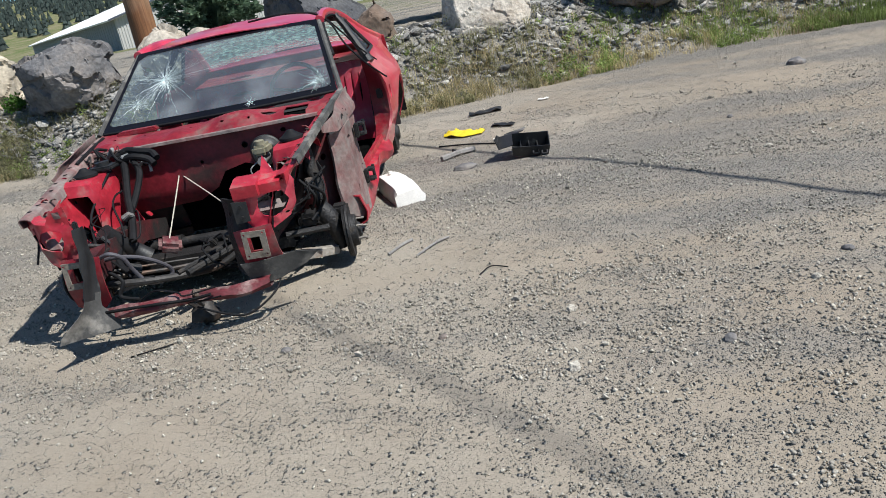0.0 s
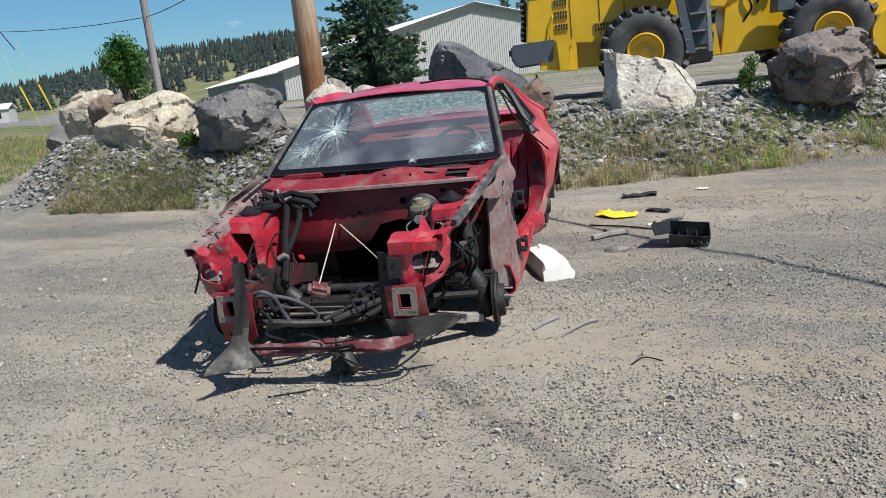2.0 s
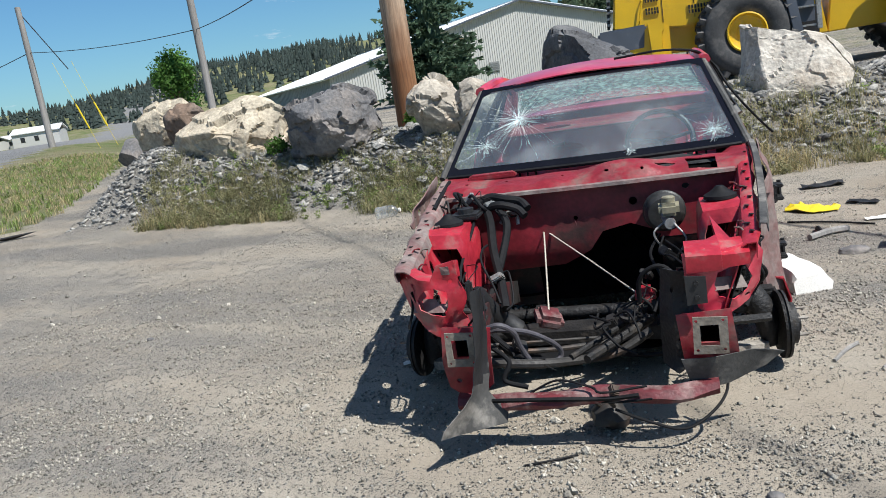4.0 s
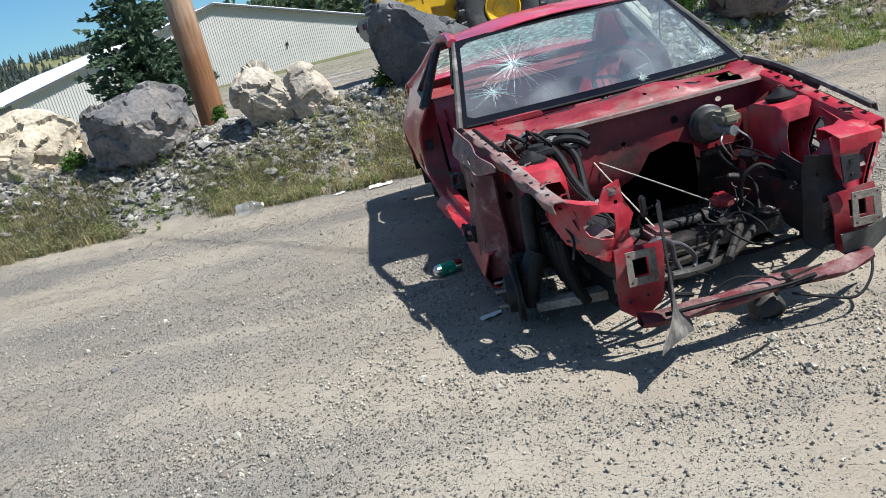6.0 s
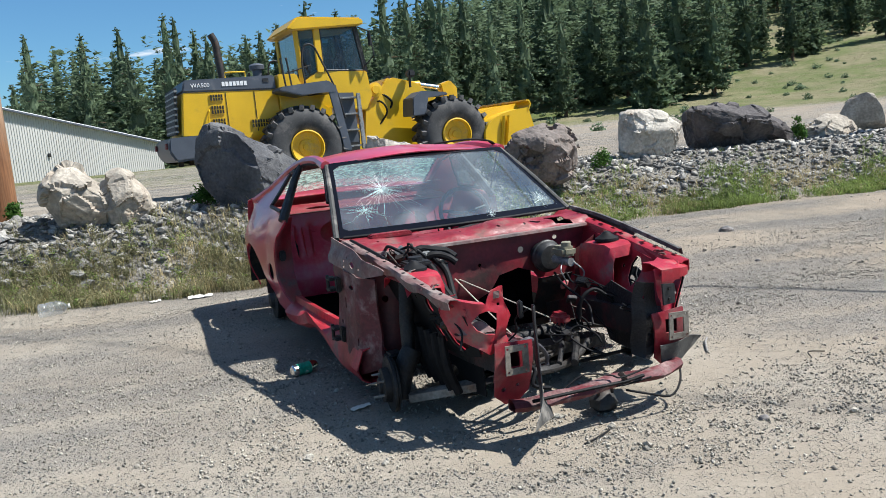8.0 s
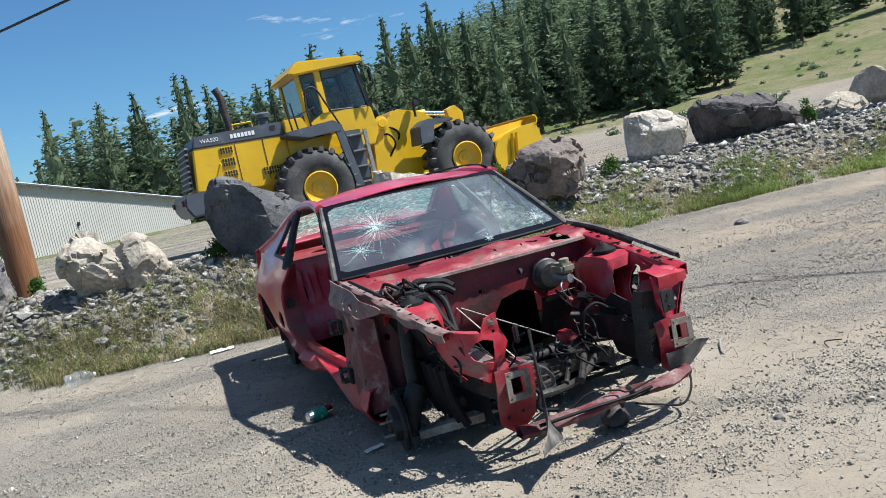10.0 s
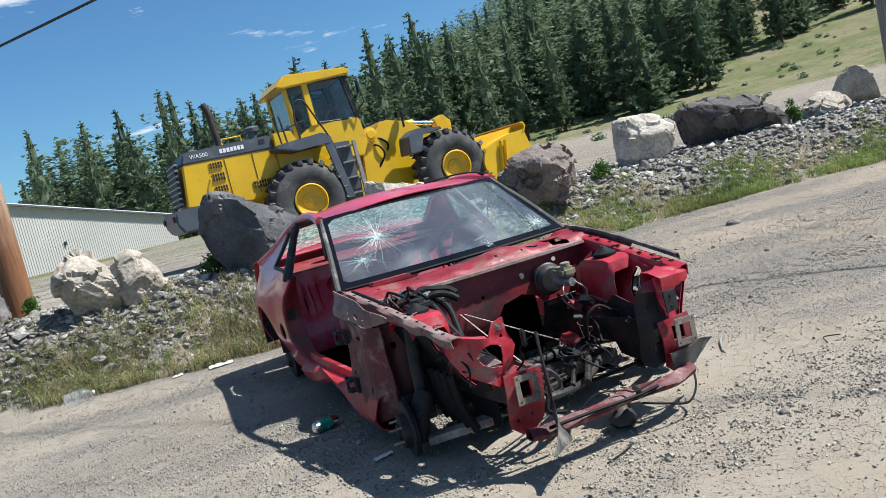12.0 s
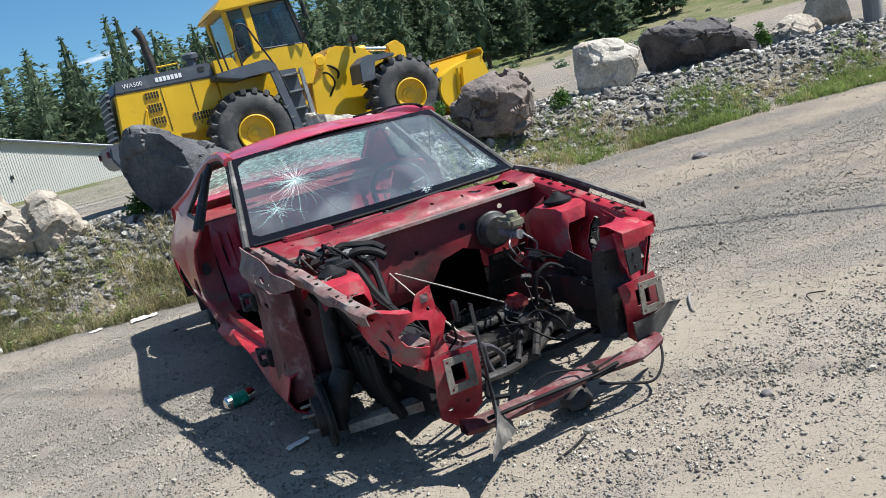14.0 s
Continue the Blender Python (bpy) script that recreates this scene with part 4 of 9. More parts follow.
def cable(pts, r, label, sag=0.0):
    bm = bmesh.new()
    a, b2 = Vector(pts[0]), Vector(pts[-1])
    line = [a.lerp(b2, float(t)) - Vector((0, 0, float(sag * 4 * t * (1 - t)))) for t in np.linspace(0, 1, 40)]
    tube(bm, line, r, 6)
    return tagged(link("overhead_cable", bm, CABLE, smooth=True), label, "cable", "overhead cables")


cable([(-31.6, 36.1, 5.85), (20.0, -9.65, 5.3)], 0.019, "black overhead service cable", 1.15)
cable([(-31.6, 36.1, 11.7), (30.0, -19.3, 10.6)], 0.013, "thick overhead cable bundle", 0.8)
cable([(-31.6, 36.1, 5.85), (-47.0, 37.8, 6.9)], 0.02, "thin overhead cable between distant poles", 0.25)
cable([(-47.0, 37.8, 6.9), (-110, 62, 8.6)], 0.025, "thin overhead cable leading away over the road", 0.8)
cable([(-31.6, 36.1, 8.0), (-6.5, 11.75, 9.6)], 0.015, "thin overhead cable to the wooden pole", 0.6)
cable([(-47.0, 37.8, 9.4), (-45.5, 39.2, 5.6)], 0.03, "loose hanging guy wire")
for gxp, gyp in ((-34.8, 31.0), (-34.2, 31.6)):
    bm = bmesh.new()
    tube(bm, [(-0.19, -0.22, 1.05), (-0.42, -0.5, 2.3)], 0.04, 8)
    tube(bm, [(0, 0, 0), (-0.8, -0.95, 4.4)], 0.008, 5)
    g = tagged(link("guy_marker", bm, YELLOW_CLOTH), "yellow plastic guy-wire marker", "guy marker", "guy markers")
    g.location = (gxp, gyp, 0.55)


# ---- metal shed ----
def shed():
    root = thing("metal_shed", pose(-37.2, 56.3, 0.25, 0, 0, 45), "long pale corrugated metal shed with a white roof", "shed")
    W, D, E, R = 33.8, 60.0, 2.6, 6.6

    def roofline(x):
        return E + (R - E) * (1 - abs(x - W / 2) / (W / 2))

    bm = bmesh.new()
    n = 160
    prof = []
    for i in range(n):
        x = W * i / n
        for dx, dy in ((0, 0), (0.07, 0), (0.085, -0.045), (0.14, -0.045), (0.155, 0)):
            if x + dx <= W:
                prof.append((x + dx * 1.0, dy))
    prof.append((W, 0))
    for (xa, ya), (xb, yb) in zip(prof, prof[1:]):
        bm.faces.new([bm.verts.new(p) for p in ((xa, ya, -0.5), (xb, yb, -0.5), (xb, yb, roofline(xb)), (xa, ya, roofline(xa)))])
    box(bm, 0, 0.05, -0.5, W, 0.3, E - 0.05)
    part("gable_wall", bm, SIDING, root, recalc=True)
    for x, nm in ((0.0, "side_wall"), (W - 0.25, "side_wall")):
        bm = bmesh.new()
        box(bm, x, 0.3, -0.5, x + 0.25, D, E)
        for k in range(60):
            box(bm, x - 0.03, 0.5 + k * D / 61, -0.5, x, 0.58 + k * D / 61, E)
        part(nm, bm, SIDING_DARK, root)
    bm = bmesh.new()
    box(bm, 0, D - 0.3, -0.5, W, D, E)
    part("back_wall", bm, SIDING_DARK, root)
    for s in (0, 1):
        bm = bmesh.new()
        xe, xr = (-0.5, W / 2) if s == 0 else (W + 0.5, W / 2)
        ze = E - (R - E) * 0.5 / (W / 2)
        rows = [[(xe, y, ze + 0.03), (xr, y, R + 0.03)] for y in (-0.35, D + 0.3)]
        loft(bm, rows, 0.12)
        top = part("roof", bm, ROOF_WHITE, root)
        bm = bmesh.new()
        tube(bm, [(xe, -0.3, ze + 0.05), (xr, -0.3, R + 0.05)], 0.03, 4)
        seam = part("roof_seam", bm, ROOF_WHITE, top)
        for k in range(1, 46):
            q = new("roof_seam", seam.data)
            q.parent = top
            q.location = (0, k * (D + 0.5) / 46, 0)
        bm = bmesh.new()
        tube(bm, [(xe, -0.4, ze), (xr, -0.4, R)], 0.10, 4)
        part("rake_trim", bm, GREY_PAINT, root)
    bm = bmesh.new()
    box(bm, 13.6, -0.12, 1.1, 14.5, 0.0, 1.9)
    for k in range(5):
        box(bm, 13.68, -0.16, 1.18 + k * 0.14, 14.42, -0.12, 1.25 + k * 0.14)
    part("wall_vent", bm, ALU, root)
    bm = bmesh.new()
    box(bm, 22.6, -0.18, 2.1, 22.8, -0.03, 2.4, 0.02)
    part("wall_lamp", bm, BLACK, root)
    return root


shed()


def far_house(x, y, w, d, h, wallm, roofm, turn, label):
    root = thing("distant_building", pose(x, y, height(x, y), 0, 0, turn), label, "building", "distant buildings")
    bm = bmesh.new()
    box(bm, -w / 2, -d / 2, -1, w / 2, d / 2, h)
    part("wall", bm, wallm, root)
    bm = bmesh.new()
    loft(bm, [[(-w / 2 - 0.4, -d / 2 - 0.4, h), (-w / 2 - 0.4, 0, h + d * 0.16), (-w / 2 - 0.4, d / 2 + 0.4, h)],
              [(w / 2 + 0.4, -d / 2 - 0.4, h), (w / 2 + 0.4, 0, h + d * 0.16), (w / 2 + 0.4, d / 2 + 0.4, h)]], 0.2)
    part("roof", bm, roofm, root)
    for k in range(3):
        bm = bmesh.new()
        box(bm, -w / 2 + w * (k + 0.6) / 3.4, -d / 2 - 0.05, h * 0.35, -w / 2 + w * (k + 0.6) / 3.4 + w * 0.09, -d / 2 + 0.02, h * 0.75)
        part("window", bm, BLACK, root)


far_house(-198, 153, 12, 9, 3.4, SIDING, ROOF_WHITE, 38, "small white distant building beside the road")
far_house(-206, 142, 9, 7, 2.4, SIDING, ROOF_WHITE, 20, "little pale distant house")
far_house(-221, 147, 16, 10, 2.6, SIDING_DARK, SIDING_DARK, 48, "low dark grey distant warehouse")
far_house(-262, 190, 14, 9, 3.0, SIDING, ROOF_WHITE, 10, "pale distant building near the hills")
far_house(-258, 172, 11, 8, 2.6, SIDING_DARK, SIDING, 30, "grey distant building with a pale roof")
far_house(-290, 182, 22, 10, 3.6, SIDING_DARK, SIDING, 25, "long grey distant warehouse near the hills")


# ---- trees ----
def pine(name, h, r, seed, tiers=26, per=11, material=None, density=1.0, low=0.12, size=1.0, core=0.46):
    """A pine: tapered trunk, drooping limbs and a crown of many needle clumps, thin enough to see sky through."""
    rs = random.Random(seed)
    root = new(name)
    bm = bmesh.new()
    pts = [(0.05 * h * 0.1 * math.sin(t * 3 + seed), 0, t * h) for t in np.linspace(-0.05, 0.98, 9)]
    tube(bm, pts, [0.020 * h * (1 - 0.93 * t) for t in np.linspace(0, 1, 9)], 7)
    limbs, clumps = [], []
    for k in range(tiers):
        t = low + (0.98 - low) * k / (tiers - 1)
        spread = r * (1 - t) ** 0.70 * (0.55 + 0.45 * min(1, (t - low + 0.10) / 0.22)) + 0.06 * r
        for j in range(max(4, int(per * (1 - 0.6 * t)))):
            a = rs.uniform(0, 2 * math.pi)
            ln = spread * rs.uniform(0.55, 1.12)
            z0 = t * h + rs.uniform(-0.02, 0.02) * h
            tip = Vector((math.cos(a) * ln, math.sin(a) * ln, z0 + ln * rs.uniform(-0.22, 0.25)))
            limbs.append((Vector((0, 0, z0)), tip))
            for q in range(max(2, int(ln / r * 6 * density))):
                f = rs.uniform(0.3, 1.05)
                clumps.append((Vector((0, 0, z0)).lerp(tip, f) + Vector((rs.uniform(-1, 1), rs.uniform(-1, 1), rs.uniform(-0.6, 0.6))) * 0.09 * r * (0.15 + 0.85 * (1 - t)), rs.uniform(0.13, 0.26) * r * size * (0.4 + 0.6 * (1 - t) ** 0.7), a))
    for a, b2 in limbs[::5]:
        tube(bm, [a, b2], [0.006 * h * 0.6, 0.002 * h], 3)
    t_ob = link("trunk", bm, BARK, root, recalc=False)
    vs, fs = [], []
    for c, s, a in clumps:
        for q in range(4):
            d = Vector((math.cos(a) + rs.uniform(-0.9, 0.9), math.sin(a) + rs.uniform(-0.9, 0.9), rs.uniform(-0.5, 0.8))).normalized()
            u = d.cross(Vector((rs.uniform(-1, 1), rs.uniform(-1, 1), rs.uniform(-1, 1)))).normalized()
            w = s * rs.uniform(0.28, 0.5)
            i = len(vs)
            vs += [c - u * w, c + u * w, c + d * s * 1.15 + u * w * 0.3]
            fs.append((i, i + 1, i + 2))
    # the close inner growth, ragged in outline
    rings, seg = 11, 10
    i0 = len(vs)
    for k in range(rings):
        t = low + 0.02 + (0.97 - low) * k / (rings - 1)
        spread = core * r * (1 - t) ** 0.75 * (0.5 + 0.5 * min(1, (t - low + 0.05) / 0.2)) + 0.01 * r
        for q in range(seg):
            a = 2 * math.pi * (q + 0.5 * (k % 2)) / seg
            w = spread * rs.uniform(0.4, 1.35)
            vs.append(Vector((math.cos(a) * w, math.sin(a) * w, (t + rs.uniform(-0.03, 0.02)) * h)))
    for k in range(rings - 1):
        for q in range(seg):
            b2 = i0 + k * seg
            fs += [(b2 + q, b2 + (q + 1) % seg, b2 + seg + q), (b2 + (q + 1) % seg, b2 + seg + (q + 1) % seg, b2 + seg + q)]
    mm = bpy.data.meshes.new("crown")
    mm.from_pydata([v[:] for v in vs], [], fs)
    mm.materials.append(material or NEEDLES)
    cr = new("crown", mm)
    cr.parent = root
    return root


near_pine = pine("pine_tree", 8.2, 2.3, 5, 34, 15, NEEDLES_NEAR, 3.0, 0.05, 0.50, core=0.28)
near_pine.matrix_world = pose(-15.75, 31.3, 0.25)
tagged(near_pine, "bushy blue-green pine standing before the metal shed", "pine tree")

kinds_of_pine = [pine("pine_tree", 15.0 * s, 3.0 * w, 20 + i, 30, 11, NEEDLES, 1.2, lw, 0.92, core=0.50) for i, (s, w, lw) in
                 enumerate(((1.0, 1.0, 0.06), (1.1, 0.9, 0.12), (0.85, 1.15, 0.03), (1.15, 1.05, 0.16), (0.95, 0.85, 0.08)))]
for i, k in enumerate(kinds_of_pine):
    k.matrix_world = pose(40 + i * 9, 150 + i * 7, height(40 + i * 9, 150 + i * 7) - 0.3)
    tagged(k, "tall dark green pine on the wooded slope", "pine tree", "pines on the slope")
rt = random.Random(8)
spots = []
tries = 0
while len(spots) < 285 and tries < 30000:
    tries += 1
    az = rt.uniform(-15.5, 54)
    r = rt.uniform(88, 215 if az < 34 else 250) if az > 8 else rt.uniform(92, 150)
    if az < -9 and rt.random() < 0.5:
        continue
    if az > 22 and r < 86 + 1.6 * (az - 22):
        continue
    if az > 33 and (r < 112 + 2.2 * (az - 33) or rt.random() < 0.3):
        continue
    a = radians(az - 2.5)
    x, y = -2 + r * math.sin(a), 2 + r * math.cos(a)
    if any((x - p) ** 2 + (y - q) ** 2 < (3.0 + r * 0.008) ** 2 for p, q in spots):
        continue
    if x < -6 and y < 96:
        continue
    spots.append((x, y))
for x, y in spots:
    s = rt.uniform(0.72, 1.15)
    k = kinds_of_pine[rt.randrange(5)]
    c = copy_thing(k, pose(x, y, height(x, y) - 0.3, 0, 0, rt.uniform(0, 360)))
    c.scale = (s * rt.uniform(0.85, 1.1), s * rt.uniform(0.85, 1.1), s)

# deeper woods higher on the slope, behind the ones that can be told apart
dw_v, dw_f = [], []
for _ in range(3600):
    az = rt.uniform(-13, 54)
    r = rt.uniform(105, 330) if az < 34 else rt.uniform(165, 330)
    if az < 8 and r > 215 or (az > 36 and rt.random() < 0.35) or r < 90 + 2.4 * (az - 20):
        continue
    x, y = -2 + r * math.sin(radians(az - 2.5)), 2 + r * math.cos(radians(az - 2.5))
    z, h, w = height(x, y) - 0.5, rt.uniform(10, 17), rt.uniform(1.9, 3.0)
    for q in range(70):
        t = rt.random() ** 1.3
        a, rad = rt.uniform(0, 6.28), w * (1 - t) ** 0.8 * rt.uniform(0.4, 1.1) + 0.15
        c = Vector((x + rad * math.cos(a), y + rad * math.sin(a), z + h * (0.1 + 0.9 * t)))
        d = Vector((math.cos(a) + rt.uniform(-0.6, 0.6), math.sin(a) + rt.uniform(-0.6, 0.6), rt.uniform(-0.4, 0.7))) * rt.uniform(0.5, 0.95)
        u = Vector((-math.sin(a), math.cos(a), rt.uniform(-0.5, 0.5))) * rt.uniform(0.3, 0.5)
        i = len(dw_v)
        dw_v += [c - u, c + u, c + d]
        dw_f.append((i, i + 1, i + 2))
mm = bpy.data.meshes.new("slope_woods")
mm.from_pydata([v[:] for v in dw_v], [], dw_f)
mm.materials.append(NEEDLES)
tagged(new("slope_woods", mm), "dense dark pine woods on the slope", "woods", kind="stuff")

# low brush scattered over the open slope
sb_v, sb_f = [], []
for _ in range(240):
    az = rt.uniform(20, 56)
    r = rt.uniform(60, 190)
    if r < 75 + 0.5 * az and rt.random() < 0.5:
        continue
    x, y = -2 + r * math.sin(radians(az - 2.5)), 2 + r * math.cos(radians(az - 2.5))
    z, w = height(x, y), rt.uniform(0.25, 0.9) * (1 if rt.random() < 0.8 else 1.8)
    for q in range(110):
        d = Vector((rt.gauss(0, 1), rt.gauss(0, 1), abs(rt.gauss(0, 0.9)))).normalized() * w * rt.uniform(0.1, 0.85)
        c = Vector((x, y, z)) + d
        u = Vector((rt.uniform(-1, 1), rt.uniform(-1, 1), rt.uniform(-1, 1))) * 0.22 * w
        v = Vector((rt.uniform(-1, 1), rt.uniform(-1, 1), rt.uniform(-1, 1))) * 0.22 * w
        i = len(sb_v)
        sb_v += [c - u, c + u, c + v]
        sb_f.append((i, i + 1, i + 2))
mm = bpy.data.meshes.new("slope_brush")
mm.from_pydata([v[:] for v in sb_v], [], sb_f)
mm.materials.append(NEEDLES)
tagged(new("slope_brush", mm), "low dusty brush scattered over the grassy slope", "brush", kind="stuff")

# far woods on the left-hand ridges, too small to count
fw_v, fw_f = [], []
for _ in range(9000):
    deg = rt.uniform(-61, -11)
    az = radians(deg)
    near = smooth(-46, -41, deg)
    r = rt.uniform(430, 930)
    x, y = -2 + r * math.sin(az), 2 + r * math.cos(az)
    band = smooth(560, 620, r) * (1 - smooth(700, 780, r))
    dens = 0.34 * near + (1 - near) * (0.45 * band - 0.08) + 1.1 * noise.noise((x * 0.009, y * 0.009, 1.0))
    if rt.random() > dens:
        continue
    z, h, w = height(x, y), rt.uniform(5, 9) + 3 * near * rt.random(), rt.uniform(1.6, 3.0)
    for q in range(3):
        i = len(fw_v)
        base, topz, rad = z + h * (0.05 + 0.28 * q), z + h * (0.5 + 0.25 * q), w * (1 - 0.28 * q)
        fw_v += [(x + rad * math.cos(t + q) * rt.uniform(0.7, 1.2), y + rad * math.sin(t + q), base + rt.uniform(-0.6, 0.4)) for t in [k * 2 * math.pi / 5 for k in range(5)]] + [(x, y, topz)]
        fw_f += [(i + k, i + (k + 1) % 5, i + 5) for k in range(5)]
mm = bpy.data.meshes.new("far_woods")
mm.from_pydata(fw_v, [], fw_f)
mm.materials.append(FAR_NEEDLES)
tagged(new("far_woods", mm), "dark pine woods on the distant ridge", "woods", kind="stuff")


def leafy(name, h, r, seed, n, material, leaf, label, category, x, y, group="", z=None, trunk=True):
    """A bush or broadleaf tree: stems with many small leaves in uneven clumps."""
    rs = random.Random(seed)
    root = thing(name, pose(x, y, height(x, y) - 0.02 if z is None else z), label, category, group)
    bm = bmesh.new()
    lobes = []
    for k in range(9):
        a, t = rs.uniform(0, 6.28), rs.uniform(0.35, 0.95)
        q = Vector((math.cos(a) * r * 0.6 * (1.1 - t), math.sin(a) * r * 0.6 * (1.1 - t), h * t))
        lobes.append((q, r * rs.uniform(0.3, 0.55)))
        tube(bm, [(0, 0, 0), q * 0.5, q], [0.03 * r, 0.02 * r, 0.008 * r], 5)
    part("trunk" if trunk else "stem", bm, BARK, root)
    vs, fs = [], []
    for k in range(n):
        q, s = lobes[rs.randrange(9)]
        d = Vector((rs.gauss(0, 1), rs.gauss(0, 1), rs.gauss(0, 1))).normalized()
        c = q + d * s * rs.uniform(0.4, 1.1)
        c.z = max(0.01, c.z)
        u = Vector((rs.gauss(0, 1), rs.gauss(0, 1), rs.gauss(0, 1))).normalized() * leaf
        w = u.cross(d).normalized() * leaf * 0.55
        i = len(vs)
        vs += [c - u, c + w, c + u, c - w]
        fs.append((i, i + 1, i + 2, i + 3))
    mm = bpy.data.meshes.new("crown")
    mm.from_pydata([v[:] for v in vs], [], fs)
    mm.materials.append(material)
    ob = new("crown", mm)
    ob.parent = root
    return root


leafy("broadleaf_tree", 4.0, 2.1, 3, 5200, LEAVES, 0.11, "bright green young broadleaf tree behind the bank", "tree", -35.0, 37.2)
leafy("shrub", 0.24, 0.17, 6, 700, SHRUB, 0.02, "small green shrub at the foot of the pole", "shrub", -6.25, 11.35, "small shrubs", trunk=False)
leafy("shrub", 0.26, 0.26, 7, 900, SHRUB, 0.02, "low green shrub among the bank stones", "shrub", -4.05, 10.75, "small shrubs", trunk=False)
leafy("shrub", 0.40, 0.16, 9, 900, SHRUB, 0.02, "small upright evergreen shrub between boulders", "shrub", 4.55, 12.15, "small shrubs", trunk=False)
leafy("shrub", 0.42, 0.2, 10, 900, SHRUB, 0.02, "green shrub beside the brown boulder", "shrub", -0.55, 11.3, "small shrubs", trunk=False)
leafy("shrub", 0.22, 0.25, 13, 700, SHRUB, 0.02, "low green shrub on the bank crest", "shrub", 1.25, 11.9, "small shrubs", trunk=False)
leafy("shrub", 0.25, 0.2, 14, 600, SHRUB, 0.02, "little weed bush under the pale boulder", "shrub", -7.6, 10.2, "small shrubs", trunk=False)


# ---- grass and weeds along the foot of the bank ----
def tufts(name, n, where, lo, hi, material, label, blades=9, lean=0.55, wide=0.0028):
    rs = random.Random(n)
    vs, fs = [], []
    made = 0
    while made < n:
        x, y = where(rs)
        if x is None:
            continue
        made += 1
        z = height(x, y) - 0.01
        H = rs.uniform(lo, hi) * (0.55 + 0.9 * abs(noise.noise((x * 3.1, y * 3.1, 9.0))) + 0.5 * rs.random())
        for k in range(blades):
            a, ln = rs.uniform(0, 6.28), H * rs.uniform(0.5, 1.0)
            bx, by = x + rs.gauss(0, 1) * 0.028, y + rs.gauss(0, 1) * 0.028
            d = Vector((math.cos(a), math.sin(a), 0))
            s = Vector((-d.y, d.x, 0)) * wide * rs.uniform(0.7, 1.6)
            p0, p1, p2 = Vector((bx, by, z)), Vector((bx, by, z + ln * 0.6)) + d * ln * lean * 0.35 * rs.random(), None
            p2 = p1 + Vector((0, 0, ln * 0.4)) + d * ln * lean * rs.uniform(0.2, 0.9)
            i = len(vs)
            vs += [p0 - s, p0 + s, p1 + s * 0.8, p1 - s * 0.8, p2]
            fs += [(i, i + 1, i + 2, i + 3), (i + 3, i + 2, i + 4)]
    mm = bpy.data.meshes.new(name)
    mm.from_pydata([v[:] for v in vs], [], fs)
    mm.materials.append(material)
    return tagged(new(name, mm), label, "grass", kind="stuff")


def verge(x0, x1, spread, patch):
    def f(rs):
        x = rs.uniform(x0, x1)
        y = toe(x) + rs.gauss(0.16, spread)
        if y < toe(x) - 0.10 + 0.14 * noise.noise((x * 2.2, 1.0, patch)):
            return None, None
        if noise.noise((x * 0.9, y * 0.9, patch)) + rs.uniform(-0.35, 0.35) < 0.0:
            return None, None
        return x, y
    return f


tufts("verge_grass", 3100, verge(-0.4, 9.5, 0.32, 1.0), 0.05, 0.16, GRASS, "fresh green grass along the foot of the bank", 9, 0.7, 0.0024)
tufts("dry_grass", 2400, verge(-3.2, 8.0, 0.34, 4.0), 0.05, 0.15, DRY_GRASS, "dry straw-coloured grass along the foot of the bank", 9, 0.9, 0.0019)
tufts("bank_weeds", 2600, verge(-9.5, -1.0, 0.50, 2.0), 0.06, 0.19, WEED, "olive weeds growing through the bank stones", 9, 0.8, 0.0024)
tufts("dry_weeds", 1100, verge(-9.5, -1.5, 0.40, 6.0), 0.06, 0.20, DRY_GRASS, "dry yellow weeds at the foot of the bank", 9, 1.0, 0.0019)


def forbs(name, n, where, lo, hi, material, label, leaf=0.014):
    """Low leafy weeds: thin stems with many small leaves, in loose mounds."""
    rs = random.Random(n)
    vs, fs = [], []
    made = 0
    while made < n:
        x, y = where(rs)
        if x is None:
            continue
        made += 1
        z, H = height(x, y) - 0.01, rs.uniform(lo, hi)
        for k in range(rs.randint(5, 9)):
            a, ln = rs.uniform(0, 6.28), H * rs.uniform(0.5, 1.1)
            tip = Vector((x + math.cos(a) * ln * rs.uniform(0.1, 0.7), y + math.sin(a) * ln * rs.uniform(0.1, 0.7), z + ln))
            foot = Vector((x, y, z))
            for q in range(6):
                c = foot.lerp(tip, rs.uniform(0.2, 1.05)) + Vector((rs.gauss(0, 1), rs.gauss(0, 1), rs.gauss(0, 0.6))) * 0.012
                u = Vector((rs.gauss(0, 1), rs.gauss(0, 1), rs.gauss(0, 0.6))).normalized() * leaf * rs.uniform(0.6, 1.4)
                w = Vector((rs.gauss(0, 1), rs.gauss(0, 1), rs.gauss(0, 1))).cross(u).normalized() * leaf * 0.4
                i = len(vs)
                vs += [c - u, c + w, c + u, c - w]
                fs.append((i, i + 1, i + 2, i + 3))
    mm = bpy.data.meshes.new(name)
    mm.from_pydata([v[:] for v in vs], [], fs)
    mm.materials.append(material)
    return tagged(new(name, mm), label, "weeds", kind="stuff")


forbs("leafy_weeds", 620, verge(-9.5, -1.2, 0.48, 2.0), 0.06, 0.20, WEED, "dusty leafy weeds along the foot of the bank")
forbs("green_weeds", 420, verge(-1.0, 9.0, 0.40, 1.0), 0.06, 0.18, GRASS, "fresh leafy weeds in the verge grass")
forbs("green_weeds", 260, verge(-9.0, -2.0, 0.45, 7.0), 0.05, 0.16, GRASS, "green leafy weeds between the bank stones")


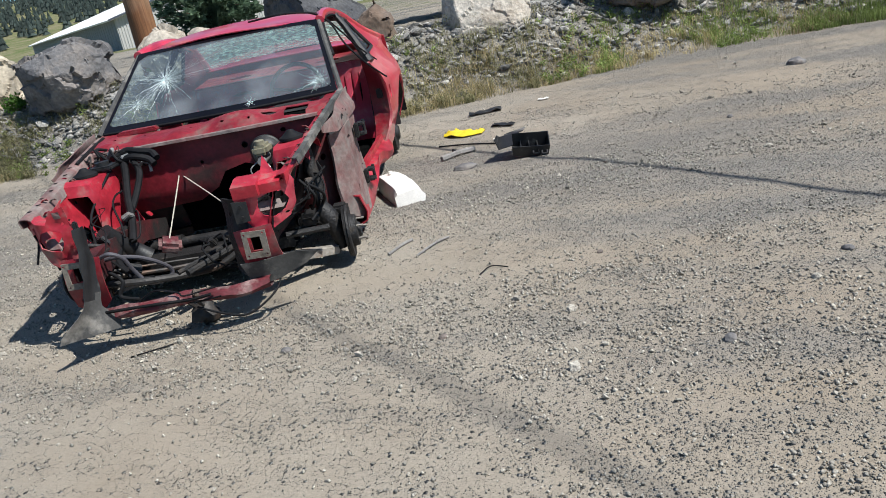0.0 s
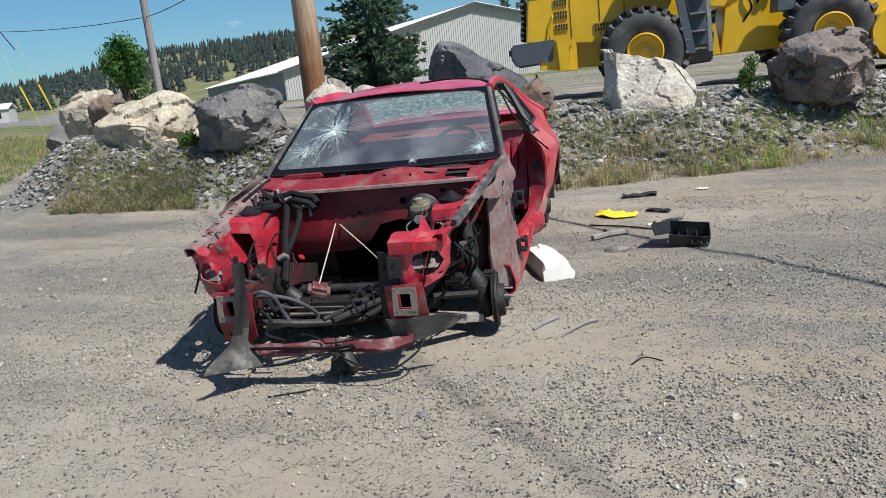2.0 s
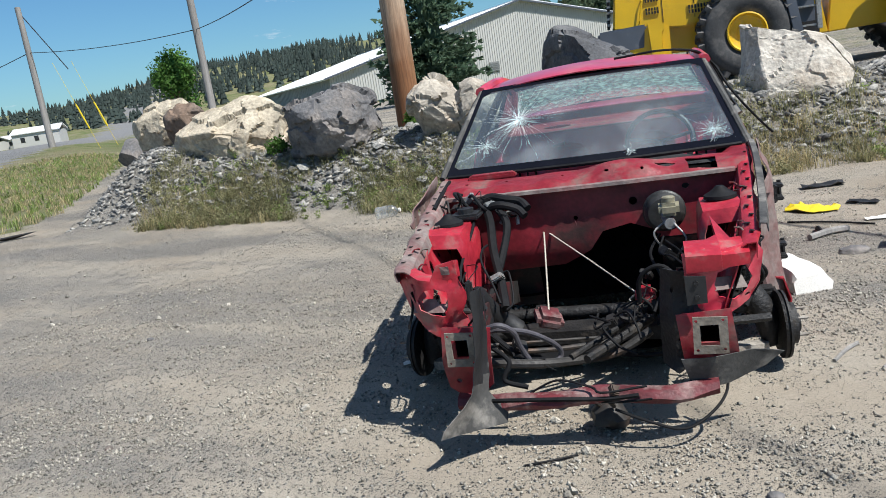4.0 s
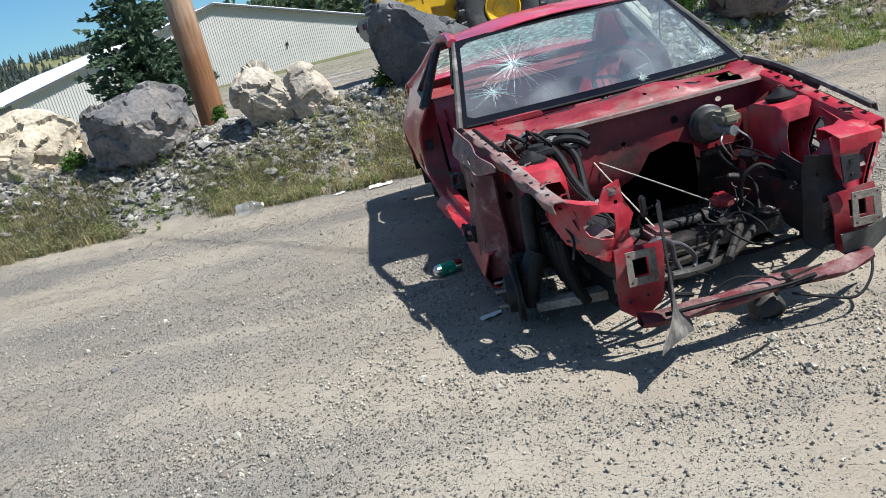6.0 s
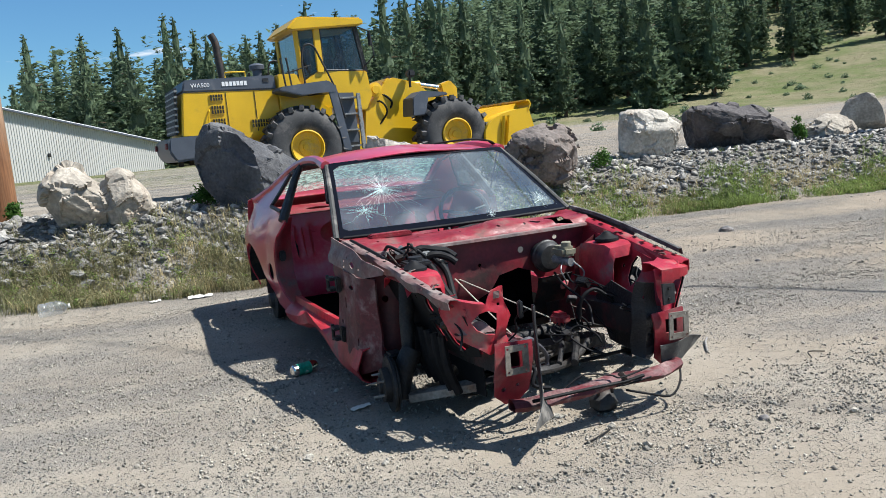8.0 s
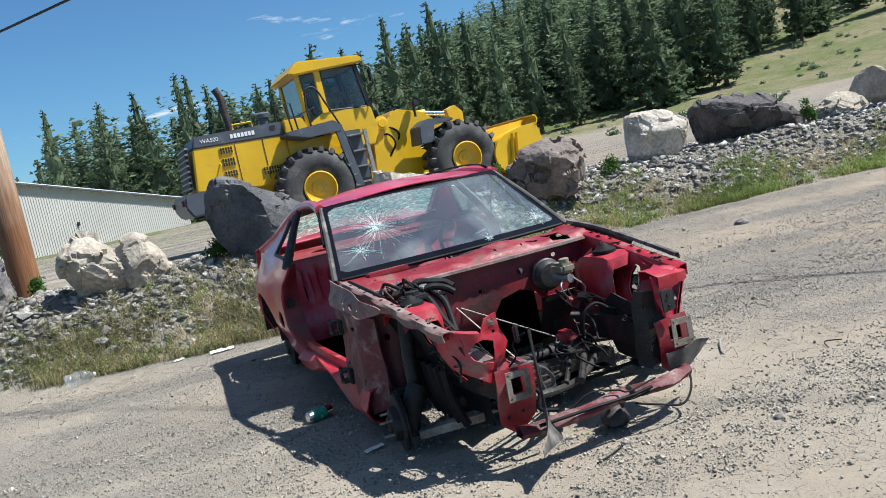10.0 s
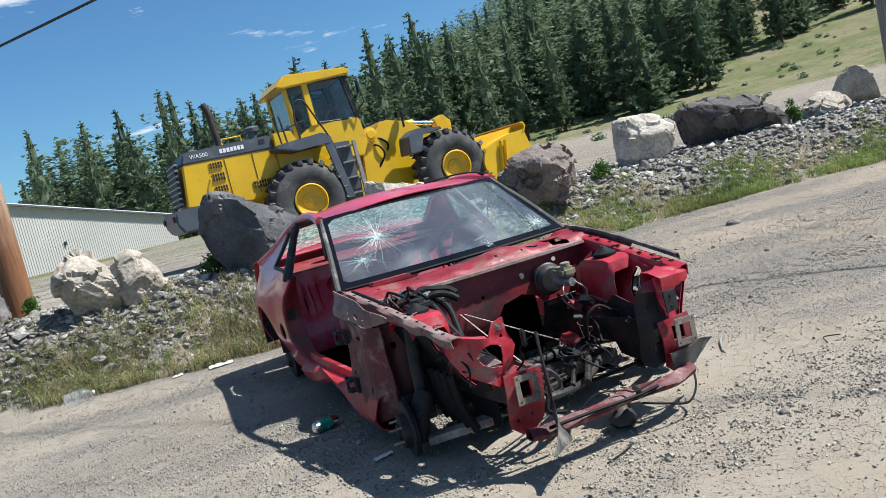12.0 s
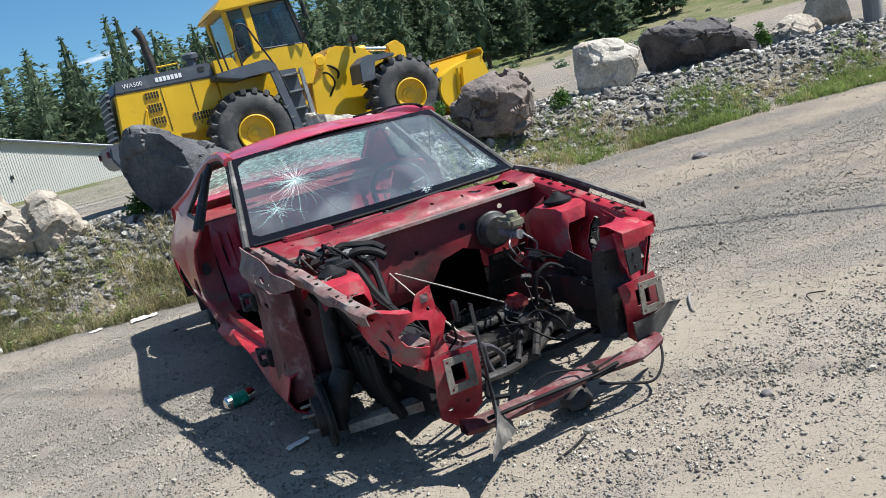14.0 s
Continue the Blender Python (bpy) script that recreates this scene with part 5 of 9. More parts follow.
def meadow(rs):
    x, y = rs.uniform(-34, -11.8), rs.uniform(9.5, 30)
    b = kinds(x, y)
    if b[1] < 0.35 or b[2] > 0.3:
        return None, None
    return x, y


tufts("meadow_grass", 2000, meadow, 0.06, 0.20, GRASS, "olive and yellow grass beside the road", wide=0.006)
tufts("meadow_straw", 1400, meadow, 0.08, 0.26, DRY_GRASS, "dry grass stalks beside the road", wide=0.004)

# ---- the wrecked car (x across, y towards its tail, z up, from below the foot of the windscreen) ----
CAR = pose(-2.27, 5.63, 0, 0, 0, 11.2)
car = thing("wrecked_car", CAR, "stripped red wrecked coupe without doors, bonnet, bumper or wheels", "car")


def interp(table, t):
    for (a, va), (b2, vb) in zip(table, table[1:]):
        if t <= b2:
            f = min(1.0, max(0.0, (t - a) / (b2 - a)))
            f = f * f * (3 - 2 * f)
            return tuple(p + (q - p) * f for p, q in zip(va, vb))
    return table[-1][1]


# roof rail line: y -> (x, z)
RAIL = [(0.0, (0.715, 0.765)), (0.28, (0.645, 0.965)), (0.56, (0.578, 1.140)), (0.85, (0.555, 1.172)), (1.2, (0.552, 1.165)),
        (1.55, (0.575, 1.105)), (1.9, (0.640, 0.985)), (2.25, (0.720, 0.885))]


def rail(y):
    for (a, va), (b2, vb) in zip(RAIL, RAIL[1:]):
        if y <= b2:
            f = (y - a) / (b2 - a)
            return tuple(p + (q - p) * f for p, q in zip(va, vb))
    return RAIL[-1][1]


# roof skin, slightly crowned and dented
bm = bmesh.new()
rows = []
for y in np.linspace(0.55, 1.50, 20):
    xr, zr = rail(float(y))
    row = []
    for s in np.linspace(-1, 1, 25):
        crown = (1 - s * s) * (0.045 + 0.012 * math.sin((y - 0.5) * 2.2))
        dent = -0.018 * math.exp(-((s - 0.35) / 0.25) ** 2 - ((y - 0.75) / 0.14) ** 2)
        row.append((float(xr * s), float(y - 0.055 * (1 - s * s) * (1 if y < 0.8 else 0)), float(zr + crown + dent)))
    rows.append(row)
loft(bm, rows, 0.006)
part("roof", bm, RED, car, "glossy red roof panel", smooth=True)

bm = bmesh.new()
loft(bm, [[(float(rail(float(y))[0] * q), float(y), float(rail(float(y))[1] - 0.012 + 0.03 * (1 - q * q))) for q in np.linspace(-0.97, 0.97, 9)] for y in np.linspace(0.60, 1.50, 6)], 0.008)
part("headliner", bm, TRIM_IN, car, "dark bare roof lining", smooth=True)

for s in (-1, 1):
    # pillar and roof rail, one pressed channel from the windscreen foot to the tail
    bm = bmesh.new()
    line = curve([(s * x, y, z) for y, (x, z) in RAIL[:3]], 6)
    tube(bm, line, [0.016] * len(line), 8)
    part("windscreen_pillar", bm, DUSTY_FLAP, car, "bare dusty windscreen pillar", smooth=True)
    bm = bmesh.new()
    line = curve([(s * (x + 0.006), y, z + 0.004) for y, (x, z) in RAIL[2:]], 6)
    tube(bm, line, [0.030] * len(line), 8)
    part("roof_rail", bm, RED, car, smooth=True)
    bm = bmesh.new()
    line = curve([(s * (x + 0.022), y, z - 0.020) for y, (x, z) in RAIL[1:6]], 6)
    tube(bm, line, 0.011, 6)
    part("door_seal", bm, RUBBER, car, smooth=True)

    # sail panel behind the quarter window
    bm = bmesh.new()

    def side_x(y, z, s=s):
        low = 0.775 + 0.060 * smooth(0.18, 0.42, z) - 0.085 * smooth(0.62, 0.88, z) - 0.10 * smooth(2.15, 2.68, y) - 0.045 * (1 - smooth(-0.2, 1.3, y)) + 0.045 * math.exp(-((y - 1.86) / 0.42) ** 2 - ((z - 0.56) / 0.20) ** 2) - 0.012 * math.exp(-((y - 1.45) / 0.10) ** 2 - ((z - 0.60) / 0.12) ** 2)
        if z > 0.84:
            xr, zr = rail(min(2.25, max(0.0, y)))
            f = min(1.0, (z - 0.84) / max(0.05, zr - 0.84))
            low = low + (xr + 0.02 - low) * f
        return s * low

    def bend(y, z):
        return (side_x(y, z), y, z)

    sail = [(1.42, 1.12), (1.62, 1.08), (1.95, 0.975), (2.28, 0.885), (1.86, 0.85), (1.60, 0.86)]
    sheet(bm, sail, [], bend, s * 0.012, 0.06)
    part("sail_panel", bm, RED, car, smooth=True)
    # quarter window frame and the upright behind the door opening
    bm = bmesh.new()
    tri = [(1.20, 0.86), (1.30, 1.11), (1.42, 1.10), (1.60, 0.87), (1.22, 0.855)]
    for (a, b2), (c2, d) in zip(tri, tri[1:]):
        tube(bm, [bend(a, b2), bend((a + c2) / 2, (b2 + d) / 2), bend(c2, d)], 0.014, 6)
    part("quarter_window_frame", bm, BLACK, car)
    bm = bmesh.new()
    tube(bm, [bend(1.10, 0.80), bend(1.16, 0.95), bend(1.22, 1.06), (s * 0.575, 1.24, 1.145)], [0.032, 0.028, 0.024, 0.02], 8)
    part("lock_pillar", bm, BLACK, car, smooth=True)
    if s > 0:
        bm = bmesh.new()
        sheet(bm, [(1.23, 0.87), (1.31, 1.08), (1.41, 1.08), (1.57, 0.88)], [], lambda y, z: (side_x(y, z) - 0.01 * s, y, z), 0.004, 0.1)
        part("quarter_window", bm, GLASS, car)

    # quarter panel with wheel arch and the oval opening before it
    arch = [(1.86 + 0.335 * math.cos(a), 0.27 + 0.335 * math.sin(a)) for a in np.linspace(0, math.pi, 16)]
    quarter = [(1.05, 0.80), (1.35, 0.855), (1.86, 0.862), (2.28, 0.89), (2.50, 0.86), (2.60, 0.74), (2.63, 0.52), (2.58, 0.30), (2.20, 0.23)] + \
        [(float(a), float(b2)) for a, b2 in arch if b2 > 0.235] + [(1.50, 0.19), (1.20, 0.165), (0.84, 0.17), (0.86, 0.24), (0.98, 0.265), (1.10, 0.32), (1.17, 0.42), (1.18, 0.56), (1.14, 0.70)]
    bm = bmesh.new()
    sheet(bm, quarter, [ring(1.33, 0.45, 0.075, 0.062, 14)] if s < 0 else [ring(1.30, 0.56, 0.04, 0.05, 12)], bend, s * 0.010, 0.06)
    part("quarter_panel", bm, RED, car, "dented red rear quarter panel", smooth=True)
    # inside of the wheel arch
    bm = bmesh.new()
    for k in range(15):
        (a, b2), (c2, d) = arch[k], arch[k + 1]
        vs = [bm.verts.new(p) for p in ((s * 0.845, a, b2), (s * 0.845, c2, d), (s * 0.56, c2, d), (s * 0.56, a, b2))]
        bm.faces.new(vs)
    bm.faces.new([bm.verts.new((s * 0.57, float(a), float(b2))) for a, b2 in arch])
    part("wheel_housing", bm, IRON, car)
    # door shut face of the quarter
    bm = bmesh.new()
    jamb = [(1.05, 0.80), (1.14, 0.70), (1.18, 0.56), (1.17, 0.42), (1.10, 0.32), (0.98, 0.265), (0.86, 0.24)]
    loft(bm, [[(side_x(y, z), y, z) for y, z in jamb], [(side_x(y, z) - s * 0.012, y - 0.004, z + 0.006) for y, z in jamb], [(s * 0.77, y + 0.035, z + 0.012) for y, z in jamb], [(s * 0.70, y + 0.07, z + 0.02) for y, z in jamb]], 0.004)
    part("door_shut_panel", bm, RED_BAY, car, smooth=True)
    bm = bmesh.new()
    box(bm, s * 0.775 - 0.025, 1.18, 0.53, s * 0.775 + 0.02, 1.21, 0.60, 0.008)
    part("door_latch_plate", bm, IRON, car)

    # sill with its rolled steps, hanging lower at the front
    bm = bmesh.new()
    rows = []
    for y in np.linspace(-0.46, 1.02, 22):
        dip = 0.05 * smooth(0.20, -0.15, y) - 0.075 * math.exp(-((y - 0.40) / 0.26) ** 2)
        w = 0.775 + 0.03 * smooth(-0.3, 0.9, y)
        k = float(0.012 * math.sin(y * 9 + s))
        rows.append([(s * (w - 0.15), float(y), 0.21), (s * (w - 0.09), float(y), 0.30), (s * (w - 0.055), float(y), 0.31), (s * (w - 0.05), float(y), 0.275), (s * (w - 0.01), float(y), 0.262),
                     (s * (w + 0.015 + k), float(y), float(0.225 - dip)), (s * (w + 0.005), float(y), float(0.175 - dip)), (s * (w - 0.04), float(y), float(0.15 - dip)), (s * (w - 0.14), float(y), float(0.155 - dip * 0.5))])
    loft(bm, rows, 0.006)
    part("sill", bm, RED_WORN, car, "creased red door sill", smooth=True)

    # hinge pillar, side of the scuttle
    bm = bmesh.new()
    post = [(-0.49, 0.61), (-0.06, 0.67), (-0.02, 0.62), (-0.09, 0.50), (-0.06, 0.30), (-0.10, 0.17), (-0.40, 0.13), (-0.54, 0.19), (-0.50, 0.40)]
    sheet(bm, post, [ring(-0.22, 0.47, 0.016, 0.03, 10), ring(-0.33, 0.56, 0.03, 0.012, 8), ring(-0.14, 0.36, 0.02, 0.012, 8), ring(-0.40, 0.30, 0.012, 0.02, 8)], lambda y, z: (s * (0.757 + 0.018 * smooth(0.5, 0.2, z) + 0.004 * math.sin(z * 24 + y * 8) * smooth(-0.2, -0.4, y) + 0.012 * math.exp(-((y + 0.27) / 0.03) ** 2) - 0.085 * smooth(-0.40, -0.52, y)), y, z), s * 0.014, 0.03)
    # paler on the car's left, darker maroon on its right
    part("hinge_pillar", bm, DUSTED if s > 0 else MAROON, car, "dull red hinge pillar", smooth=True)
    for z in (0.56, 0.30):
        bm = bmesh.new()
        box(bm, s * 0.80 - 0.022, -0.17, z - 0.035, s * 0.80 + 0.022, -0.09, z - 0.02, 0.004)
        box(bm, s * 0.80 - 0.022, -0.17, z + 0.02, s * 0.80 + 0.022, -0.09, z + 0.035, 0.004)
        disc(bm, (s * 0.812, -0.10, z), (0, 0, 1), 0.009, 0.085, 8)
        box(bm, s * 0.78 - 0.012, -0.20, z - 0.04, s * 0.78 + 0.012, -0.155, z + 0.04, 0.006)
        part("door_hinge", bm, IRON, car)
    # dusty plate above the front arch, with its slots
    bm = bmesh.new()
    plate = [(0.0, 0.785), (-0.02, 0.660), (-0.25, 0.640), (-0.50, 0.625), (-0.66, 0.655), (-0.68, 0.676), (-0.30, 0.748)]
    sheet(bm, plate, [ring(-0.36, 0.675, 0.030, 0.018, 8), ring(-0.25, 0.66, 0.008, 0.010, 7), ring(-0.255, 0.69, 0.007, 0.008, 6), ring(-0.29, 0.705, 0.006, 0.006, 6), ring(-0.45, 0.665, 0.010, 0.007, 6)],
          lambda y, z: (s * (0.745 + 0.03 * smooth(-0.5, 0.0, y) - 0.05 * smooth(-0.45, -0.66, y) - 0.03 * smooth(0.69, 0.75, z)), y, z), s * 0.005, 0.03)
    part("scuttle_side_plate", bm, DUSTED, car, "dusty pinkish steel plate with torn slots", smooth=True)

    # upper apron rail: flat top strip with slots and outer lip
    RP = [(-0.06, 0.690, 0.757), (-0.30, 0.672, 0.728), (-0.55, 0.652, 0.695), (-0.80, 0.632, 0.655), (-1.02, 0.612, 0.622), (-1.20, 0.592, 0.600)]
    bm = bmesh.new()
    dense = curve([(s * x, y, z) for y, x, z in RP], 5)
    rows = []
    for p in dense:
        wob = 0.006 * math.sin(p.y * 23 + s)
        rows.append([p + Vector((s * 0.008, 0, -0.036 + 2 * wob)), p + Vector((s * 0.016 + wob, 0, -0.004)), p + Vector((s * 0.008, 0, 0.004)), p + Vector((-s * 0.022, 0, 0.002)), p + Vector((-s * 0.038, 0, -0.008)), p + Vector((-s * 0.052, 0, -0.05))])
    loft(bm, rows, 0.004)
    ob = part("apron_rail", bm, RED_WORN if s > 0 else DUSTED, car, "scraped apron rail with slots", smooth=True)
    for i, p in enumerate(dense[2:-2:2]):
        bm = bmesh.new()
        box(bm, -0.006, -0.022, 0, 0.006, 0.022, 0.003)
        q = part("slot", bm, IRON, ob)
        q.location = p + Vector((-s * (0.006 + 0.012 * (i % 2)), 0, 0.0045))
        q.rotation_euler = (radians(-8), 0, 0)
    # inner apron, from the rail down to the frame rail
    bm = bmesh.new()

    def apron(y, v, s=s):
        x, z = 0.0, 0.0
        for (ya, xa, za), (yb, xb, zb) in zip(RP, RP[1:]):
            if y >= yb:
                f = (y - ya) / (yb - ya)
                x, z = xa + (xb - xa) * f, za + (zb - za) * f
                break
        else:
            x, z = RP[-1][1], RP[-1][2]
        xi = x - 0.055
        return (s * (xi + (0.46 - xi) * v ** 1.3 + 0.008 * math.sin(y * 14 + v * 5)), y, z - 0.03 + (0.33 - z) * v)

    out = [(-1.22, 0.02), (-0.30, 0.02), (-0.30, 0.98), (-0.95, 0.98), (-1.22, 0.75)]
    hol = [[(-0.905, 0.26), (-0.88, 0.08), (-0.84, 0.10), (-0.81, 0.24), (-0.815, 0.44), (-0.85, 0.56), (-0.885, 0.44)], ring(-1.08, 0.30, 0.018, 0.05, 9), ring(-0.98, 0.62, 0.012, 0.03, 8), ring(-0.76, 0.30, 0.010, 0.03, 8), ring(-1.02, 0.12, 0.009, 0.02, 8)]
    if s < 0:
        hol = [ring(-0.90, 0.24, 0.030, 0.11, 12), [(-1.13, 0.44), (-1.02, 0.40), (-0.97, 0.52), (-1.0, 0.74), (-1.08, 0.80), (-1.15, 0.66)], [(-0.90, 0.60), (-0.84, 0.52), (-0.81, 0.66), (-0.84, 0.84), (-0.89, 0.80)], ring(-1.06, 0.18, 0.016, 0.05, 9), ring(-0.42, 0.60, 0.03, 0.07, 10), ring(-0.76, 0.22, 0.012, 0.03, 8)]
    sheet(bm, out, hol, apron, s * 0.004, 0.07)
    part("inner_apron", bm, RED_WORN, car, "dusty red inner wing panel with holes", smooth=True)
    # added black sheet over the apron's outside, for the deep arch shade
    bm = bmesh.new()
    sheet(bm, [(y, 0.12 + 0.86 * (v - 0.02) / 0.96) for y, v in out], hol, lambda y, v: tuple(Vector(apron(y, v)) + Vector((s * 0.012, 0, -0.004))), s * 0.003, 0.08)
    part("arch_shade_sheet", bm, RUBBER, car, "black sheet added as shade on the wheel side", smooth=True)
    # strut tower
    bm = bmesh.new()
    tw = [(0.44, 0.30), (0.445, 0.60), (0.46, 0.645), (0.60, 0.655), (0.635, 0.62)]
    prof = [(-0.80, 0.82), (-0.78, 0.96), (-0.74, 1.0), (-0.56, 1.0), (-0.51, 0.96), (-0.49, 0.82)]
    loft(bm, [[(s * (x + (0.63 - x) * (1 - f) * 0.5), y, 0.30 + (z - 0.30) * (1 if f == 1.0 else f)) for x, z in tw] for y, f in prof], 0.005)
    tower = part("strut_tower", bm, RED_WORN, car, smooth=True)
    bm = bmesh.new()
    lathe(bm, (s * 0.535, -0.65, 0.655), (0, 0, 1), [(0, 0.062), (0.012, 0.060), (0.022, 0.042), (0.030, 0.030), (0.045, 0.014)], 18)
    part("strut_mount", bm, RUBBER, tower, "black rubber strut mount", smooth=True)
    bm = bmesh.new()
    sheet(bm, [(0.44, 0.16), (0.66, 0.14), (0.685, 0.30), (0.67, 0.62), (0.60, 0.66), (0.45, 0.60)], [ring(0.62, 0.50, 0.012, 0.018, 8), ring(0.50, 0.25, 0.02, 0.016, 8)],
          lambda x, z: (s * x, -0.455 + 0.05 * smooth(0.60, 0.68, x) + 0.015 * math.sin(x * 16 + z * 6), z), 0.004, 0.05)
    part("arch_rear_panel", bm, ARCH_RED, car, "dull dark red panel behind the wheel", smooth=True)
    # strut, spring, disc, arm
    bm = bmesh.new()
    tube(bm, [(s * 0.57, -0.62, 0.63), (s * 0.60, -0.66, 0.42), (s * 0.62, -0.70, 0.20)], [0.034, 0.034, 0.028], 12)
    strut = part("suspension_strut", bm, IRON, car, smooth=True)
    dx, dy, dz = s * 0.715, -0.70, 0.155
    bm = bmesh.new()
    lathe(bm, (dx, dy, dz), (s, 0.10, 0), [(-0.014, 0.06), (-0.013, 0.128), (-0.004, 0.130), (-0.003, 0.122), (0.003, 0.122), (0.004, 0.130), (0.013, 0.128), (0.014, 0.082), (0.045, 0.078), (0.050, 0.040), (0.062, 0.034)], 40)
    rotor = part("brake_disc", bm, IRON, car, "rusty vented brake disc resting on the gravel", smooth=True)
    for k in range(5):
        a = 2 * math.pi * k / 5
        bm = bmesh.new()
        tube(bm, [(dx + s * 0.045, dy + 0.055 * math.cos(a), dz + 0.055 * math.sin(a)), (dx + s * 0.085, dy + 0.055 * math.cos(a) + 0.004, dz + 0.055 * math.sin(a))], 0.006, 6)
        part("wheel_stud", bm, BARE, rotor)
    bm = bmesh.new()
    box(bm, dx - s * 0.05 - 0.03, dy + 0.06, dz + 0.02, dx - s * 0.05 + 0.05, dy + 0.15, dz + 0.12, 0.012)
    part("brake_caliper", bm, IRON, car)
    bm = bmesh.new()
    tube(bm, curve([(s * 0.60, -0.70, 0.30), (s * 0.655, -0.71, 0.20), (s * 0.67, -0.72, 0.08)], 5), [0.045, 0.05, 0.05, 0.05, 0.05, 0.045, 0.045, 0.04, 0.035, 0.03, 0.025], 10)
    part("steering_knuckle", bm, IRON, car, smooth=True)
    bm = bmesh.new()
    rows = []
    for f in np.linspace(0, 1, 9):
        p = Vector((s * (0.66 - 0.26 * f), -0.74 - 0.22 * f, 0.085 + 0.07 * f))
        w = 0.022 + 0.022 * f
        rows.append([p + Vector((0, w, -0.018)), p + Vector((0, w, 0.018)), p + Vector((0, -w, 0.018)), p + Vector((0, -w, -0.018)), p + Vector((0, w, -0.018))])
    loft(bm, rows)
    part("control_arm", bm, BARE, car, "pressed steel lower control arm")
    bm = bmesh.new()
    tube(bm, [(s * 0.66, -0.60, 0.17), (s * 0.42, -0.50, 0.20), (s * 0.2, -0.50, 0.20)], 0.013, 8)
    part("tie_rod", bm, IRON, car)
    bm = bmesh.new()
    bel = [(s * (0.30 + 0.012 * k), -0.505, 0.20) for k in range(12)]
    tube(bm, bel, [0.024 + 0.010 * (k % 2) for k in range(12)], 12)
    part("rubber_bellows", bm, RUBBER, car)

    # longitudinal frame rail and front post
    bm = bmesh.new()
    rows = []
    for y, z, w, h in ((-1.225, 0.335, 0.06, 0.06), (-1.0, 0.335, 0.052, 0.06), (-0.6, 0.32, 0.05, 0.055), (-0.3, 0.25, 0.05, 0.05)):
        rows.append([(s * 0.40 + (0.03 if y < -1.1 else 0.0) + a * w, y, z + b2 * h) for a, b2 in ((-1, -1), (1, -1), (1, 1), (-1, 1), (-1, -1))])
    loft(bm, rows)
    part("frame_rail", bm, RED_GRIME_SHADE, car)
    # lamp panel
    bm = bmesh.new()
    if s > 0:
        lp = [(0.375, 0.500), (0.37, 0.595), (0.44, 0.606), (0.475, 0.596), (0.60, 0.600), (0.622, 0.560), (0.605, 0.46), (0.570, 0.405), (0.50, 0.375), (0.44, 0.372), (0.41, 0.41)]
        hole = [(0.475, 0.440), (0.462, 0.485), (0.475, 0.525), (0.52, 0.535), (0.565, 0.525), (0.585, 0.480), (0.565, 0.445), (0.52, 0.425)]
    else:
        lp = [(0.351, 0.393), (0.372, 0.455), (0.345, 0.510), (0.372, 0.572), (0.377, 0.640), (0.438, 0.629), (0.467, 0.577), (0.600, 0.605), (0.622, 0.560), (0.600, 0.500), (0.574, 0.442), (0.500, 0.392), (0.448, 0.356)]
        hole = [(0.414, 0.530), (0.46, 0.548), (0.495, 0.543), (0.526, 0.507), (0.512, 0.478), (0.475, 0.456), (0.432, 0.446), (0.418, 0.480)]

    def lamp_y(x, z, s=s):
        return -1.235 + 0.10 * smooth(0.50, 0.62, x) + 0.012 * math.sin(x * 25 + s) + 0.016 * noise.noise((x * 22, z * 22, s)) + 0.018 * smooth(0.45, 0.42, z)

    sheet(bm, lp, [hole, ring(0.40, 0.565, 0.008, 0.008, 7), ring(0.575, 0.575, 0.006, 0.006, 7), ring(0.565, 0.425 if s > 0 else 0.455, 0.009, 0.006, 7)], lambda x, z: (s * x, lamp_y(x, z), z), 0.004, 0.035)
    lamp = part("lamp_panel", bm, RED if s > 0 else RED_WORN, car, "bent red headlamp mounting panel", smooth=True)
    bm = bmesh.new()
    if s > 0:
        # hollow pressed box and its stepped continuation over the lamp hole
        rows = [[(x, -1.275 + d, 0.540), (x, -1.280 + d, 0.592 - e), (x, -1.20 + d, 0.612 - e), (x, -1.15 + d, 0.610 - e), (x, -1.15, 0.570)] for x, d, e in ((0.380, 0.0, 0.0), (0.45, 0.006, 0.002), (0.485, 0.010, 0.004), (0.487, 0.035, 0.012), (0.53, 0.045, 0.014), (0.575, 0.065, 0.016))]
        loft(bm, rows, 0.004)
    else:
        loft(bm, [[(-x, lamp_y(x, z) - 0.002, z - 0.002), (-x, lamp_y(x, z) + 0.03, z + 0.004), (-x - 0.004, lamp_y(x, z) + 0.085, z - 0.002)] for x, z in ((0.467, 0.578), (0.50, 0.585), (0.54, 0.594), (0.575, 0.601), (0.60, 0.606))], 0.004)
        loft(bm, [[(-0.378, lamp_y(0.378, z) - 0.002, z), (-0.374, lamp_y(0.378, z) + 0.045, z - 0.01)] for z in (0.580, 0.60, 0.62, 0.640)], 0.004)
    part("panel_shelf", bm, RED_WORN, lamp, smooth=True)
    if s < 0:
        bm = bmesh.new()
        loft(bm, [[(-x, lamp_y(x, z) - 0.006, z) for z in (0.592, 0.606, 0.622)] for x in (0.395, 0.41, 0.425)], 0.0015)
        part("sticker", bm, DUSTED, lamp, "small faded paper sticker")
    bm = bmesh.new()
    loft(bm, [[(s * 0.44, -1.17, 0.47), (s * 0.56, -1.12, 0.46)], [(s * 0.43, -1.24, 0.465), (s * 0.565, -1.20, 0.46)], [(s * 0.47, -1.205, 0.50), (s * 0.55, -1.18, 0.495)]], 0.004)
